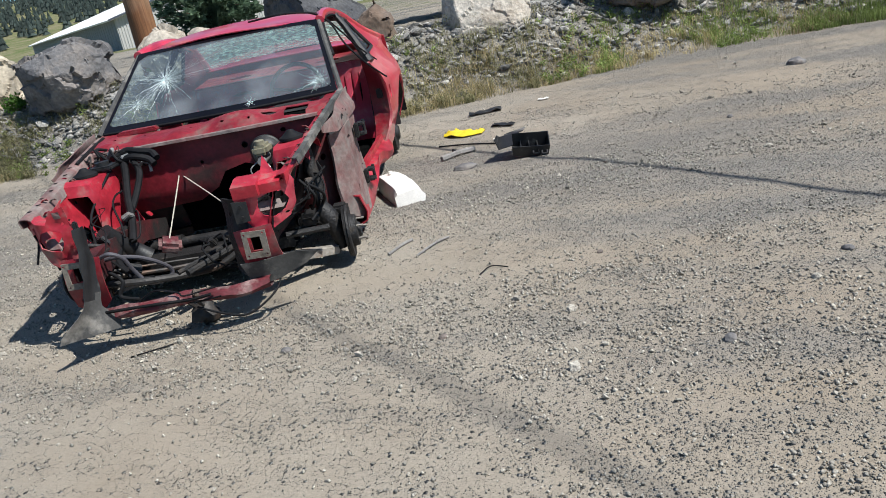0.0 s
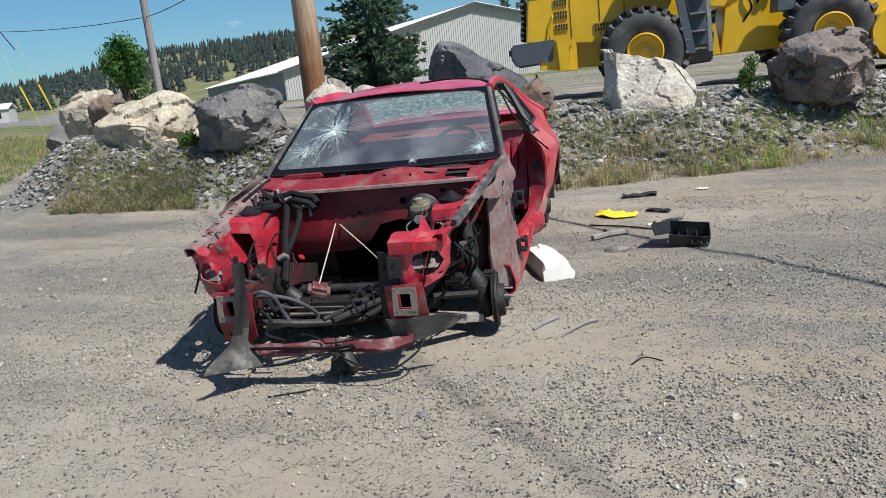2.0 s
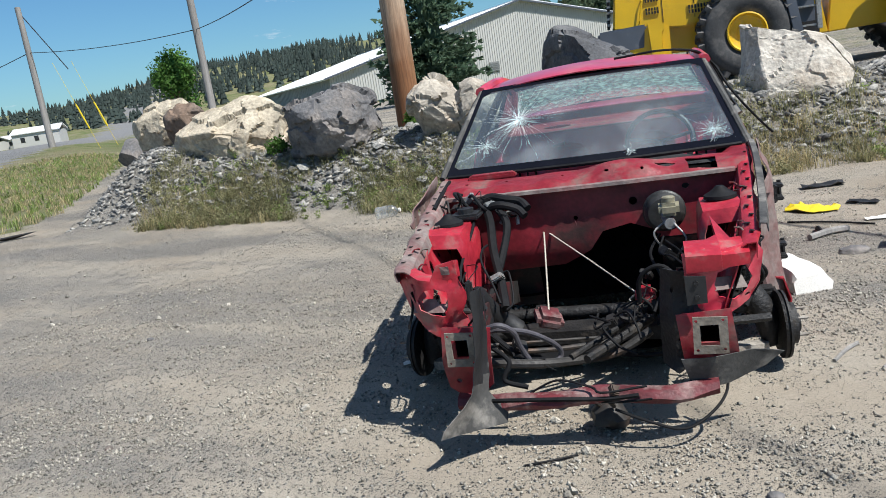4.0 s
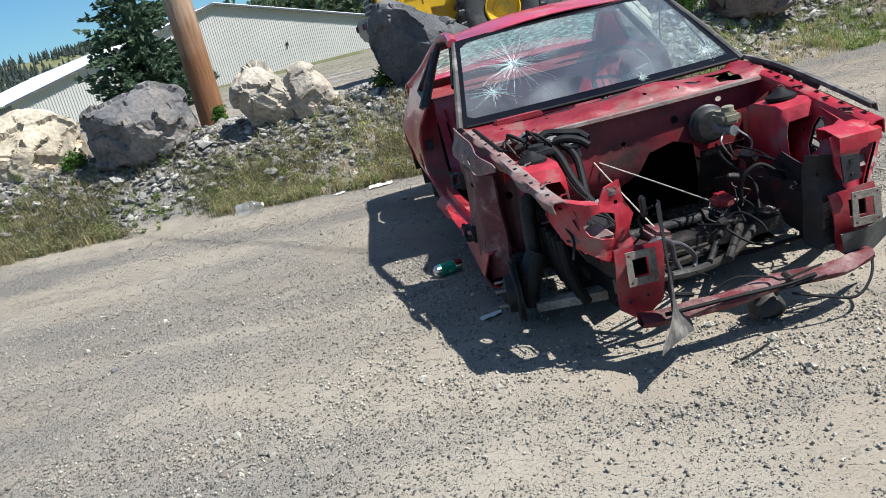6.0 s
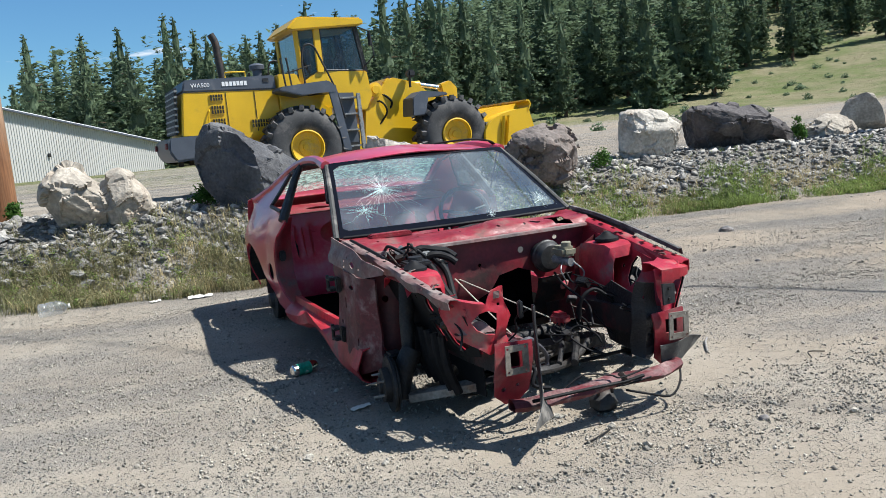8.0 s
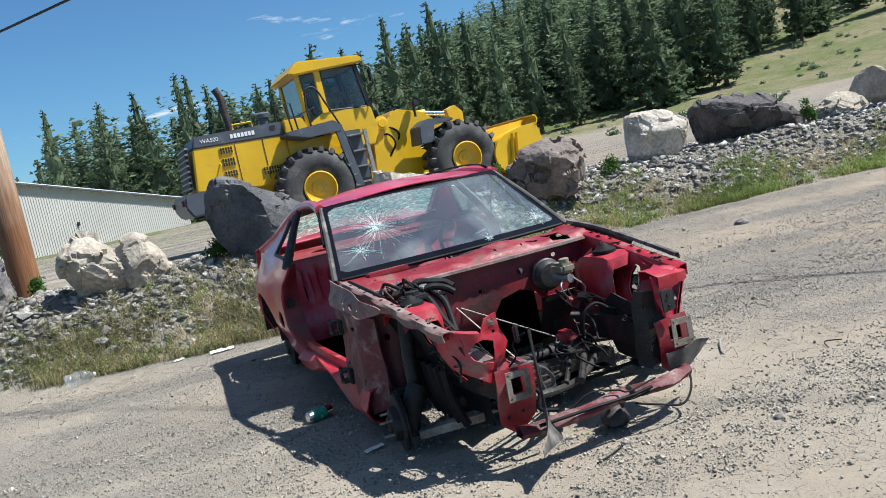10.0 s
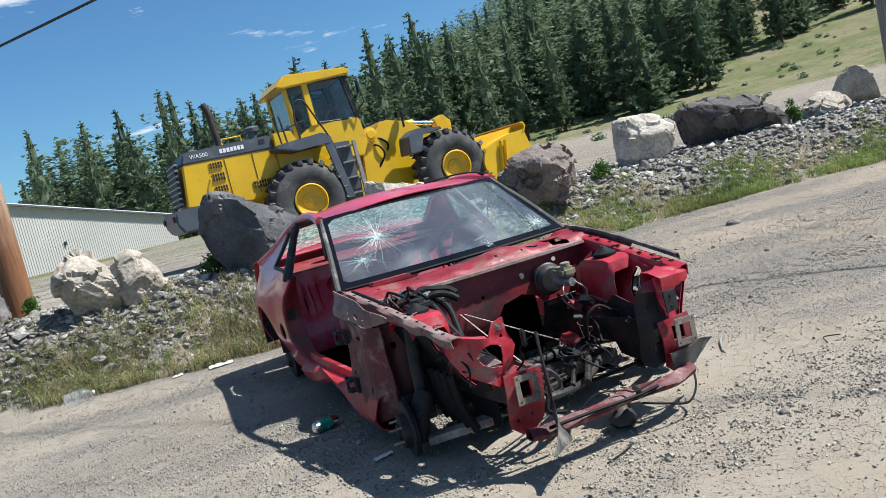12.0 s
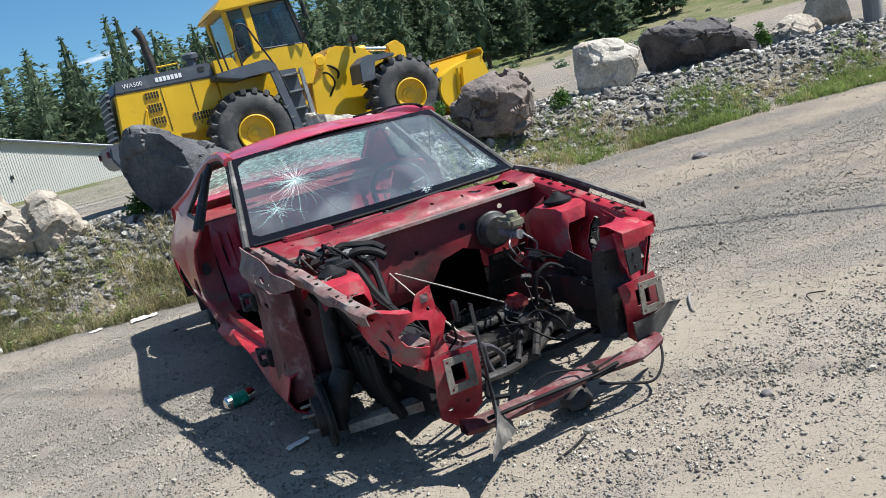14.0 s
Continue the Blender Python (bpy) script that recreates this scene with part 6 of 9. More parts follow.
    part("panel_flange", bm, DUSTED, lamp)
    # bumper bracket plate with a square hole
    bm = bmesh.new()
    sheet(bm, [(-0.054, -0.060), (0.052, -0.062), (0.054, 0.058), (-0.050, 0.062)],
          [[(-0.030, -0.034), (0.026, -0.034), (0.026, 0.034), (-0.030, 0.034)]] + [ring(a, b2, 0.005, 0.005, 7) for a in (-0.041, 0.040) for b2 in (-0.048, 0.048)],
          lambda a, b2: (s * 0.405 + 0.03 + a, -1.315, 0.345 + b2), 0.006, 0.03)
    part("bumper_bracket", bm, BRACKET, car, "dusty bare steel bumper bracket with a square hole")
    # post below the lamp panel: the baffle's shade is in its darker red
    bm = bmesh.new()
    leg = [(0.305, 0.40), (0.475, 0.41), (0.490, 0.27), (0.484, 0.185), (0.434, 0.142), (0.369, 0.150), (0.325, 0.19)]
    sheet(bm, leg, [[(0.372, 0.303), (0.434, 0.303), (0.434, 0.367), (0.372, 0.367)], ring(0.445, 0.21, 0.010, 0.010, 8), ring(0.38, 0.22, 0.008, 0.008, 8)], lambda x, z: (s * x + 0.03, -1.245 + 0.02 * math.sin(z * 14), z), 0.008, 0.04)
    part("front_post", bm, RED_BAY, car, "dirty red lower front post darkened for shade", smooth=True)

# scuttle panel below the windscreen, pressed with bumps, slots and holes
bm = bmesh.new()


def scuttle(x, v):
    bow = 0.055 * (1 - (x / 0.70) ** 2)
    bump = 0.008 * noise.noise((x * 9, v * 4, 1.0)) + 0.042 * math.exp(-((x - 0.16) / 0.14) ** 2 - ((v - 0.55) / 0.25) ** 2) + 0.006 * math.sin(x * 31) * (1 if v > 0.6 else 0.3)
    return (x, 0.0 - 0.31 * v - bow * 0.7 + 0.0, 0.762 - 0.030 * v - 0.028 * smooth(0.82, 1.0, v) + bump * (0.4 + v) - 0.03 * smooth(0.25, 0.08, abs(v - 0.12)) * (1 if -0.45 < x < 0.62 else 0))


sheet(bm, [(-0.70, 0.0), (0.70, 0.0), (0.665, 1.0), (-0.665, 1.0)],
      [ring(0.345, 0.66, 0.045, 0.075, 14), [(0.43, 0.50), (0.555, 0.50), (0.555, 0.92), (0.44, 0.92)], [(-0.30, 0.14), (0.02, 0.14), (0.02, 0.26), (-0.30, 0.26)],
       [(0.18, 0.14), (0.36, 0.14), (0.36, 0.24), (0.18, 0.24)], ring(0.10, 0.80, 0.010, 0.03, 8), ring(-0.10, 0.60, 0.008, 0.025, 8), ring(-0.35, 0.70, 0.007, 0.02, 8), ring(-0.55, 0.55, 0.010, 0.03, 8), ring(0.25, 0.86, 0.007, 0.02, 8)],
      scuttle, 0.004, 0.045)
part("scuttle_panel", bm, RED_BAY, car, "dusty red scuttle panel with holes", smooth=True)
# added black sheet, so that the scuttle holes look shaded
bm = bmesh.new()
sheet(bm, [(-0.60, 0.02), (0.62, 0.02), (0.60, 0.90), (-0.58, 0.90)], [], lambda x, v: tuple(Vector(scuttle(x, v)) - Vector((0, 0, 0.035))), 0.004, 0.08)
part("hole_shade_sheet", bm, VOID_BLACK, car, "black sheet added as shade below the scuttle holes", smooth=True)
# dark strips laid on the panel in place of shaded slots
for x0, x1, v0, v1 in ((-0.50, -0.33, 0.30, 0.36), (0.05, 0.15, 0.33, 0.39), (-0.22, -0.02, 0.40, 0.44), (0.40, 0.60, 0.16, 0.24), (-0.62, -0.40, 0.66, 0.70)):
    bm = bmesh.new()
    loft(bm, [[Vector(scuttle(x0 + (x1 - x0) * f, v)) + Vector((0, 0, 0.0025)) for v in (v0, v1)] for f in (0, 0.25, 0.5, 0.75, 1)], 0.002)
    part("dark_slot_strip", bm, MAROON, car)
bm = bmesh.new()
tube(bm, [(float(x), float(-0.004 - 0.075 * (1 - (x / 0.72) ** 2)), 0.770) for x in np.linspace(-0.68, 0.68, 31)], 0.010, 6)
part("glass_gasket", bm, RUBBER, car, "black rubber gasket at the windscreen foot", smooth=True)
bm = bmesh.new()
rows = [[(x, float(-0.31 - 0.039 * (1 - (x / 0.7) ** 2)) + dy, 0.705 + dz) for dy, dz in ((0.01, 0.012), (-0.022, 0.010), (-0.024, -0.004), (0.0, -0.008))] for x in np.linspace(-0.62, 0.62, 25)]
loft(bm, [[tuple(float(q) for q in p) for p in r] for r in rows], 0.003)
part("scuttle_lip", bm, DUSTED, car, smooth=True)
bm = bmesh.new()
box(bm, -0.56, -0.12, 0.752, -0.33, -0.045, 0.775, 0.006)
box(bm, -0.545, -0.11, 0.776, -0.345, -0.055, 0.7785)
part("air_intake", bm, RED_BAY, car)
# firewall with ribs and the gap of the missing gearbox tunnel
# its paint carries the shade of the overhanging scuttle
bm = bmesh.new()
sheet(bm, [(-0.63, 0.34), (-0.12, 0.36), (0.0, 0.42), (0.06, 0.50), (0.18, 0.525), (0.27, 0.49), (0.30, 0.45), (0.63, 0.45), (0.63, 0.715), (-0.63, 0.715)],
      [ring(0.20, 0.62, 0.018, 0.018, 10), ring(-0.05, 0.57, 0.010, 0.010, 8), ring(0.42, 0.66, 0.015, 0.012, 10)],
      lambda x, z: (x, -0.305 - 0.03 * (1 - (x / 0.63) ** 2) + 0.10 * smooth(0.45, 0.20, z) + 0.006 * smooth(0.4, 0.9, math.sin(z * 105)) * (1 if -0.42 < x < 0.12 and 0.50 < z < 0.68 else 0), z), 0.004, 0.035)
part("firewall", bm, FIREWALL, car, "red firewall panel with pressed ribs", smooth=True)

# toe boards: bay shadow is put into their dark paint
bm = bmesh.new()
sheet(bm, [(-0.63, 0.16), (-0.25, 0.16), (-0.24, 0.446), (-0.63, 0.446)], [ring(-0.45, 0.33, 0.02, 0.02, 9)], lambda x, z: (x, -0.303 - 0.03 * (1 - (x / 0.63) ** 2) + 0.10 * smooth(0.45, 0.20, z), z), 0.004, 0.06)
part("toe_board", bm, RED_GRIME_SHADE, car, "lower firewall panel darkened for shade", smooth=True)
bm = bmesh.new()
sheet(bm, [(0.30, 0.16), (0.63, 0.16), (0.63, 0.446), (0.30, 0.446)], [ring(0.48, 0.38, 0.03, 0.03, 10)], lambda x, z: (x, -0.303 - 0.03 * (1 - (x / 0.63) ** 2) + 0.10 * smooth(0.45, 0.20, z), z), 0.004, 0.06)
part("toe_board", bm, RED_GRIME_SHADE, car, smooth=True)
# gearbox tunnel behind the gap, its shade put into a near-black colour
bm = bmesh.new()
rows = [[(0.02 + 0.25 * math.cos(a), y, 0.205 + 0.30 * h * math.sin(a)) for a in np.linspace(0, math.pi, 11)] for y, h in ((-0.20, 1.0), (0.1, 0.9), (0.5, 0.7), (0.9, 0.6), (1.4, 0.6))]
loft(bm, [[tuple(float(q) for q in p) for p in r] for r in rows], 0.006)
part("gearbox_tunnel", bm, VOID_BLACK, car, "gearbox tunnel painted black for shade", smooth=True)

# added black sheet that fills the firewall gap with darkness
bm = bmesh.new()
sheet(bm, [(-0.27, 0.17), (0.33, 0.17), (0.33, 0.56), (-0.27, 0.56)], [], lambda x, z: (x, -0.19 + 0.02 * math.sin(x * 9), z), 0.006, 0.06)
part("gap_shade_sheet", bm, VOID_BLACK, car, "black sheet added as shade behind the firewall gap", smooth=True)

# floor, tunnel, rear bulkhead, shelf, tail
# the floor is painted near-black for the shade inside the car
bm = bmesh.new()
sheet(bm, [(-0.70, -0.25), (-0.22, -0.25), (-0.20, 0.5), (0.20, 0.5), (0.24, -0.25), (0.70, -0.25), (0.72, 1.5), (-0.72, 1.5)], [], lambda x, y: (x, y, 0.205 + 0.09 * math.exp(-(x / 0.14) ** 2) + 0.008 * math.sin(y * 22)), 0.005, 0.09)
part("floor_pan", bm, VOID_BLACK, car, smooth=True)
bm = bmesh.new()
sheet(bm, [(-0.66, 0.22), (0.66, 0.22), (0.66, 0.80), (-0.66, 0.80)],
      [ring(-0.28, 0.64, 0.14, 0.085, 16), ring(0.28, 0.64, 0.14, 0.085, 16), ring(0.0, 0.40, 0.10, 0.07, 12)] + [ring(q, 0.60, 0.007, 0.11, 10) for q in (-0.60, -0.545, -0.49, 0.49, 0.545, 0.60)],
      lambda x, z: (x, 1.42 + 0.16 * smooth(0.25, 0.80, z) + 0.012 * smooth(0.3, 0.9, math.sin(x * 60)) * (1 if 0.45 < abs(x) < 0.62 else 0), z), 0.005, 0.05)
part("rear_bulkhead", bm, RED, car, "bare red bulkhead behind the missing seats", smooth=True)
bm = bmesh.new()
sheet(bm, [(-0.66, 1.56), (0.66, 1.56), (0.70, 2.10), (-0.70, 2.10)], [ring(-0.35, 1.80, 0.10, 0.07, 12), ring(0.35, 1.80, 0.10, 0.07, 12)], lambda x, y: (x, y, 0.80 + 0.05 * (y - 1.56)), 0.005, 0.08)
part("parcel_shelf", bm, RED_BAY, car, smooth=True)
bm = bmesh.new()
rows = []
for x in np.linspace(-0.74, 0.74, 21):
    e = 0.05 * (1 - (x / 0.74) ** 2)
    rows.append([tuple(float(q) for q in p) for p in ((x, 2.14, 0.872 + e * 0.3), (x, 2.36, 0.895 + e * 0.3), (x, 2.55 + e, 0.875), (x, 2.64 + e, 0.76), (x, 2.66 + e, 0.52), (x, 2.60 + e, 0.30), (x, 2.45, 0.24))])
loft(bm, rows, 0.006)
part("tail_panel", bm, RED, car, "red boot lid and tail panel", smooth=True)
for s in (-1, 1):
    bm = bmesh.new()
    box(bm, s * 0.55 - 0.16, 2.60, 0.60, s * 0.55 + 0.16, 2.69, 0.73, 0.02)
    part("tail_lamp", bm, RED_BAY, car)
# rear axle drums on which the tail rests
for s in (-1, 1):
    bm = bmesh.new()
    lathe(bm, (s * 0.70, 1.86, 0.155), (s, 0, 0), [(-0.05, 0.12), (0.0, 0.14), (0.05, 0.14), (0.055, 0.07), (0.08, 0.05)], 28)
    part("rear_brake_drum", bm, IRON, car, smooth=True)
bm = bmesh.new()
tube(bm, [(-0.68, 1.86, 0.17), (-0.3, 1.80, 0.22), (0.3, 1.80, 0.22), (0.68, 1.86, 0.17)], 0.035, 8)
part("rear_axle", bm, IRON, car)

# dashboard frame and steering column inside
bm = bmesh.new()
rows = []
for x in np.linspace(-0.22, 0.62, 13):
    hump = 0.03 * math.exp(-((x - 0.33) / 0.16) ** 2)
    rows.append([tuple(float(q) for q in p) for p in ((x, 0.06, 0.64), (x, 0.20, 0.675 + hump), (x, 0.34, 0.67 + hump), (x, 0.40, 0.62), (x, 0.36, 0.52), (x, 0.22, 0.46))])
loft(bm, rows, 0.02)
part("dashboard", bm, TRIM_IN, car, "dark stripped dashboard", smooth=True)
bm = bmesh.new()
tube(bm, [(0.33, 0.30, 0.62), (0.33, 0.62, 0.74)], 0.025, 8)
wheel = [(0.33 + 0.17 * math.cos(a), 0.64 + 0.17 * 0.35 * math.sin(a), 0.75 + 0.17 * 0.93 * math.sin(a)) for a in np.linspace(0, 2 * math.pi, 33)]
tube(bm, wheel, 0.014, 8, cap=False)
for a in (0.2, 2.94, 4.7):
    tube(bm, [(0.33, 0.64, 0.75), (0.33 + 0.17 * math.cos(a), 0.64 + 0.17 * 0.35 * math.sin(a), 0.75 + 0.17 * 0.93 * math.sin(a))], 0.011, 6)
part("steering_wheel", bm, BLACK, car, smooth=True)


# windscreen: laminated pane with a dark border, two star breaks and long cracks
def screen(x, v, lift=0.0):
    bow = (1 - (x / 0.72) ** 2)
    return (x, 0.005 + 0.56 * v - 0.075 * bow * (1 - 0.3 * v) - 0.56 * lift, 0.772 + 0.375 * v + 0.020 * bow * v + 0.83 * lift)


def edge(v):
    return 0.695 - 0.125 * v


pane = [(-edge(0), 0.0), (edge(0), 0.0), (edge(0.5), 0.5), (edge(1), 1.0), (-edge(1), 1.0), (-edge(0.5), 0.5)]
inner = [(-edge(0) + 0.06, 0.075), (edge(0) - 0.06, 0.075), (edge(0) - 0.035, 0.11), (edge(0.5) - 0.022, 0.5), (edge(0.9) - 0.022, 0.90), (edge(1) - 0.06, 0.955), (-edge(1) + 0.06, 0.955), (-edge(0.9) + 0.022, 0.90), (-edge(0.5) + 0.022, 0.5), (-edge(0) + 0.035, 0.11)]
bm = bmesh.new()
sheet(bm, pane, [], lambda x, v: screen(x, v), 0.005, 0.08)
ws = part("windscreen", bm, GLASS, car, "cracked windscreen glass", smooth=True)
ws.visible_shadow = False
bm = bmesh.new()
sheet(bm, pane, [inner], lambda x, v: screen(x, v, 0.0016), 0.001, 0.05)
part("glass_border", bm, FRIT, ws, "black painted glass border", smooth=True)
rc = random.Random(77)


def cracks(cx, cv, n, long, name):
    bm = bmesh.new()
    for k in range(n):
        a = 2 * math.pi * k / n + rc.uniform(-0.2, 0.2)
        ln = long * rc.uniform(0.3, 1.0) * (1.6 if rc.random() < 0.15 else 1)
        x, v = cx + 0.01 * math.cos(a), cv + 0.015 * math.sin(a)
        pts = []
        for j in range(6):
            f = j / 5
            px, pv = x + ln * f * math.cos(a) + rc.uniform(-1, 1) * 0.014 * f, v + ln * 1.5 * f * math.sin(a) + rc.uniform(-1, 1) * 0.012 * f
            if abs(px) > edge(pv) - 0.02 or not 0.02 < pv < 0.98:
                break
            pts.append(screen(px, pv, 0.002))
        if len(pts) > 1:
            tube(bm, pts, [0.0007 * (1 - 0.15 * j) for j in range(len(pts))], 3)
    for q in range(int(2200 * long)):
        a, rr = rc.uniform(0, 6.28), 0.5 * long * rc.random() ** 1.6
        p = Vector(screen(cx + rr * math.cos(a), cv + 1.5 * rr * math.sin(a), 0.0022))
        d = Vector((rc.uniform(-1, 1), rc.uniform(-0.8, 0.8), rc.uniform(-0.5, 0.5))) * 0.0045
        w = Vector((d.y, -d.x, d.z)) * 0.6
        bm.faces.new([bm.verts.new(p + d), bm.verts.new(p + w), bm.verts.new(p - d)])
    part(name, bm, CRACK, ws, "white starred glass break")


cracks(-0.345, 0.56, 84, 0.24, "star_crack")
cracks(0.575, 0.17, 40, 0.10, "star_crack")
cracks(-0.50, 0.30, 26, 0.11, "star_crack")
cracks(0.20, 0.06, 14, 0.035, "star_crack")
# rear glass
bm = bmesh.new()
rows = [[(float(x), float(y), float(rail(y)[1] + 0.035 * (1 - (x / 0.6) ** 2))) for x in np.linspace(-rail(y)[0] + 0.03, rail(y)[0] - 0.03, 9)] for y in (1.50, 1.75, 2.0, 2.18)]
loft(bm, rows, 0.004)
part("rear_window", bm, CRAZED, car, "crazed greenish rear window glass", smooth=True).visible_shadow = False
# loose weatherstrip lying over the roof edge and hanging down the side
bm = bmesh.new()
tube(bm, curve([(0.14, 0.60, 1.215), (0.36, 0.55, 1.222), (0.50, 0.58, 1.205), (0.575, 0.62, 1.175), (0.64, 0.64, 1.10), (0.70, 0.60, 0.98), (0.80, 0.62, 0.84), (0.90, 0.72, 0.72)], 7), 0.006, 7)
tube(bm, curve([(0.52, 0.60, 1.20), (0.60, 0.66, 1.15), (0.66, 0.80, 1.05), (0.72, 1.0, 0.92), (0.80, 1.2, 0.80)], 7), 0.005, 7)
part("loose_weatherstrip", bm, RUBBER, car, "black weatherstrip torn loose", smooth=True)
# black strip along the left wing rail
bm = bmesh.new()
line = curve([(0.718, -0.02, 0.772), (0.705, -0.30, 0.748), (0.682, -0.60, 0.708), (0.655, -0.90, 0.660), (0.632, -1.10, 0.628)], 6)
loft(bm, [[p + Vector(d) for d in ((-0.008, 0, -0.004), (-0.006, 0, 0.010), (0.010, 0, 0.008), (0.014, 0, -0.018))] for p in line], 0.004)
part("wing_seal", bm, DUSTY_FLAP, car, "dusty black rubber wing seal", smooth=True)
bm = bmesh.new()
line = curve([(-0.66, -0.08, 0.760), (-0.645, -0.30, 0.735), (-0.628, -0.52, 0.705)], 6)
tube(bm, line, 0.010, 6)
part("wing_seal", bm, RUBBER, car, smooth=True)

# lower front crossmember, bowed and scuffed
bm = bmesh.new()
rows = []
for x in np.linspace(-0.41, 0.45, 21):
    y = -1.275 - 0.045 * math.cos(x * 2.6) + 0.01 * math.sin(x * 17)
    z = 0.150 + 0.012 * math.sin(x * 6 + 1) + 0.03 * smooth(0.3, 0.5, abs(x))
    rows.append([tuple(float(q) for q in p) for p in ((x, y + 0.032, z - 0.024), (x, y + 0.032, z + 0.018), (x, y + 0.012, z + 0.024 + 0.006 * math.sin(x * 23)), (x, y - 0.016, z + 0.016), (x, y - 0.030, z - 0.006 + 0.005 * math.sin(x * 31)), (x, y - 0.018, z - 0.024), (x, y + 0.032, z - 0.024))])
loft(bm, rows)
part("front_crossmember", bm, MAROON, car, "bent dull red lower crossmember", smooth=True)
bm = bmesh.new()
tube(bm, curve([(-0.33, -1.335, 0.165), (-0.1, -1.36, 0.172), (0.1, -1.355, 0.165), (0.2, -1.36, 0.175)], 5), 0.008, 6)
part("release_cable", bm, RUBBER, car)
# torn plastic air baffle hanging at the right corner, and a splash shield at the left
bm = bmesh.new()
rows = []
for f in np.linspace(0, 1, 17):
    f = float(f)
    w = 0.028 + 0.020 * f + 0.004 * math.sin(f * 23) + 0.085 * smooth(0.70, 0.98, f)
    k, a = 0.01 + 0.12 * f * f, math.atan2(0.909, 0.416) - 0.35 * smooth(0.72, 1.0, f)
    u = Vector((math.cos(a), math.sin(a), 0))
    c = Vector((-0.285 - 0.416 * k, -1.312 - 0.909 * k, 0.555 - 0.455 * f))
    rows.append([c + u * (w * q) + Vector((0.006 * math.cos(q * 3 + f * 4), 0, -0.015 * f * q)) for q in (-1, -0.5, 0, 0.5, 1)])
loft(bm, rows, 0.003)
baffle = part("air_baffle", bm, [BLACK, DUSTY_FLAP], car, "torn dusty black plastic air baffle", smooth=True)
for pl in baffle.data.polygons:
    pl.material_index = 1 if pl.center.z < 0.25 else 0
bm = bmesh.new()
box(bm, -0.335, -1.285, 0.50, -0.313, -1.262, 0.575, 0.006)
part("radiator_side_mount", bm, BLACK, car)
bm = bmesh.new()
sheet(bm, [(0.30, 0.546), (0.385, 0.53), (0.395, 0.42), (0.385, 0.22), (0.33, 0.185), (0.28, 0.21), (0.285, 0.385)], [ring(0.33, 0.47, 0.006, 0.010, 8), ring(0.345, 0.30, 0.008, 0.008, 8)],
      lambda x, z: (x, -1.218 + 0.05 * smooth(0.32, 0.28, x) + 0.008 * math.sin(z * 30), z), 0.006, 0.03)
part("radiator_side_mount", bm, IRON, car, "black plastic radiator side panel", smooth=True)
bm = bmesh.new()
sheet(bm, [(0.34, 0.265), (0.46, 0.265), (0.56, 0.262), (0.66, 0.235), (0.60, 0.19), (0.48, 0.155), (0.37, 0.15)], [], lambda x, z: (x, -1.285 + 0.10 * smooth(0.40, 0.66, x) - 0.3 * (z - 0.21), z), 0.003, 0.03)
part("splash_shield", bm, DUSTY_FLAP, car, "torn dusty plastic splash shield", smooth=True)
bm = bmesh.new()
loft(bm, [[(0.372, -1.286, 0.536), (0.436, -1.286, 0.530)], [(0.374, -1.288, 0.440), (0.436, -1.288, 0.446)]], 0.008)
black_plate = part("lamp_bracket", bm, BLACK, car)
for z in (0.512, 0.465):
    bm = bmesh.new()
    disc(bm, (0.406, -1.297, z), (0, 1, 0), 0.008, 0.010, 8)
    part("bolt_head", bm, IRON, black_plate)

# brake servo and fluid bottle
bm = bmesh.new()
lathe(bm, (0.325, -0.37, 0.575), (0, 1, 0.05), [(-0.075, 0.024), (-0.070, 0.064), (-0.05, 0.079), (-0.030, 0.082), (-0.025, 0.088), (-0.015, 0.088), (-0.010, 0.081), (0.04, 0.068), (0.05, 0.03)], 36)
servo = part("brake_servo", bm, mat("greasy dark servo paint", (0.035, 0.035, 0.034), 0.5, metal=0.2, var=0.4, scale=14, grain=0.2, bump=0.1, second=(0.10, 0.093, 0.082), mask=(0.54, 0.68), mask_scale=12), car, "round dark greasy brake servo", smooth=True)
bm = bmesh.new()
tube(bm, [(0.335, -0.46, 0.565), (0.345, -0.60, 0.56)], [0.026, 0.022], 12)
part("master_cylinder", bm, ALU, servo, smooth=True)
bm = bmesh.new()
box(bm, 0.305, -0.60, 0.588, 0.385, -0.47, 0.640, 0.014)
lathe(bm, (0.345, -0.56, 0.640), (0, 0, 1), [(0, 0.026), (0.020, 0.026), (0.024, 0.020)], 16)
part("fluid_bottle", bm, mat("yellowed translucent plastic", (0.24, 0.22, 0.15), 0.5, var=0.2, scale=20, bump=0.05), servo, "yellowed fluid bottle", smooth=True)
bm = bmesh.new()
for q in ([(0.32, -0.56, 0.56), (0.28, -0.60, 0.53), (0.30, -0.60, 0.48), (0.34, -0.55, 0.44)], [(0.36, -0.60, 0.56), (0.40, -0.63, 0.50), (0.36, -0.60, 0.42), (0.40, -0.5, 0.36)]):
    tube(bm, curve(q, 6), 0.004, 6)
part("brake_pipe", bm, ALU, servo)

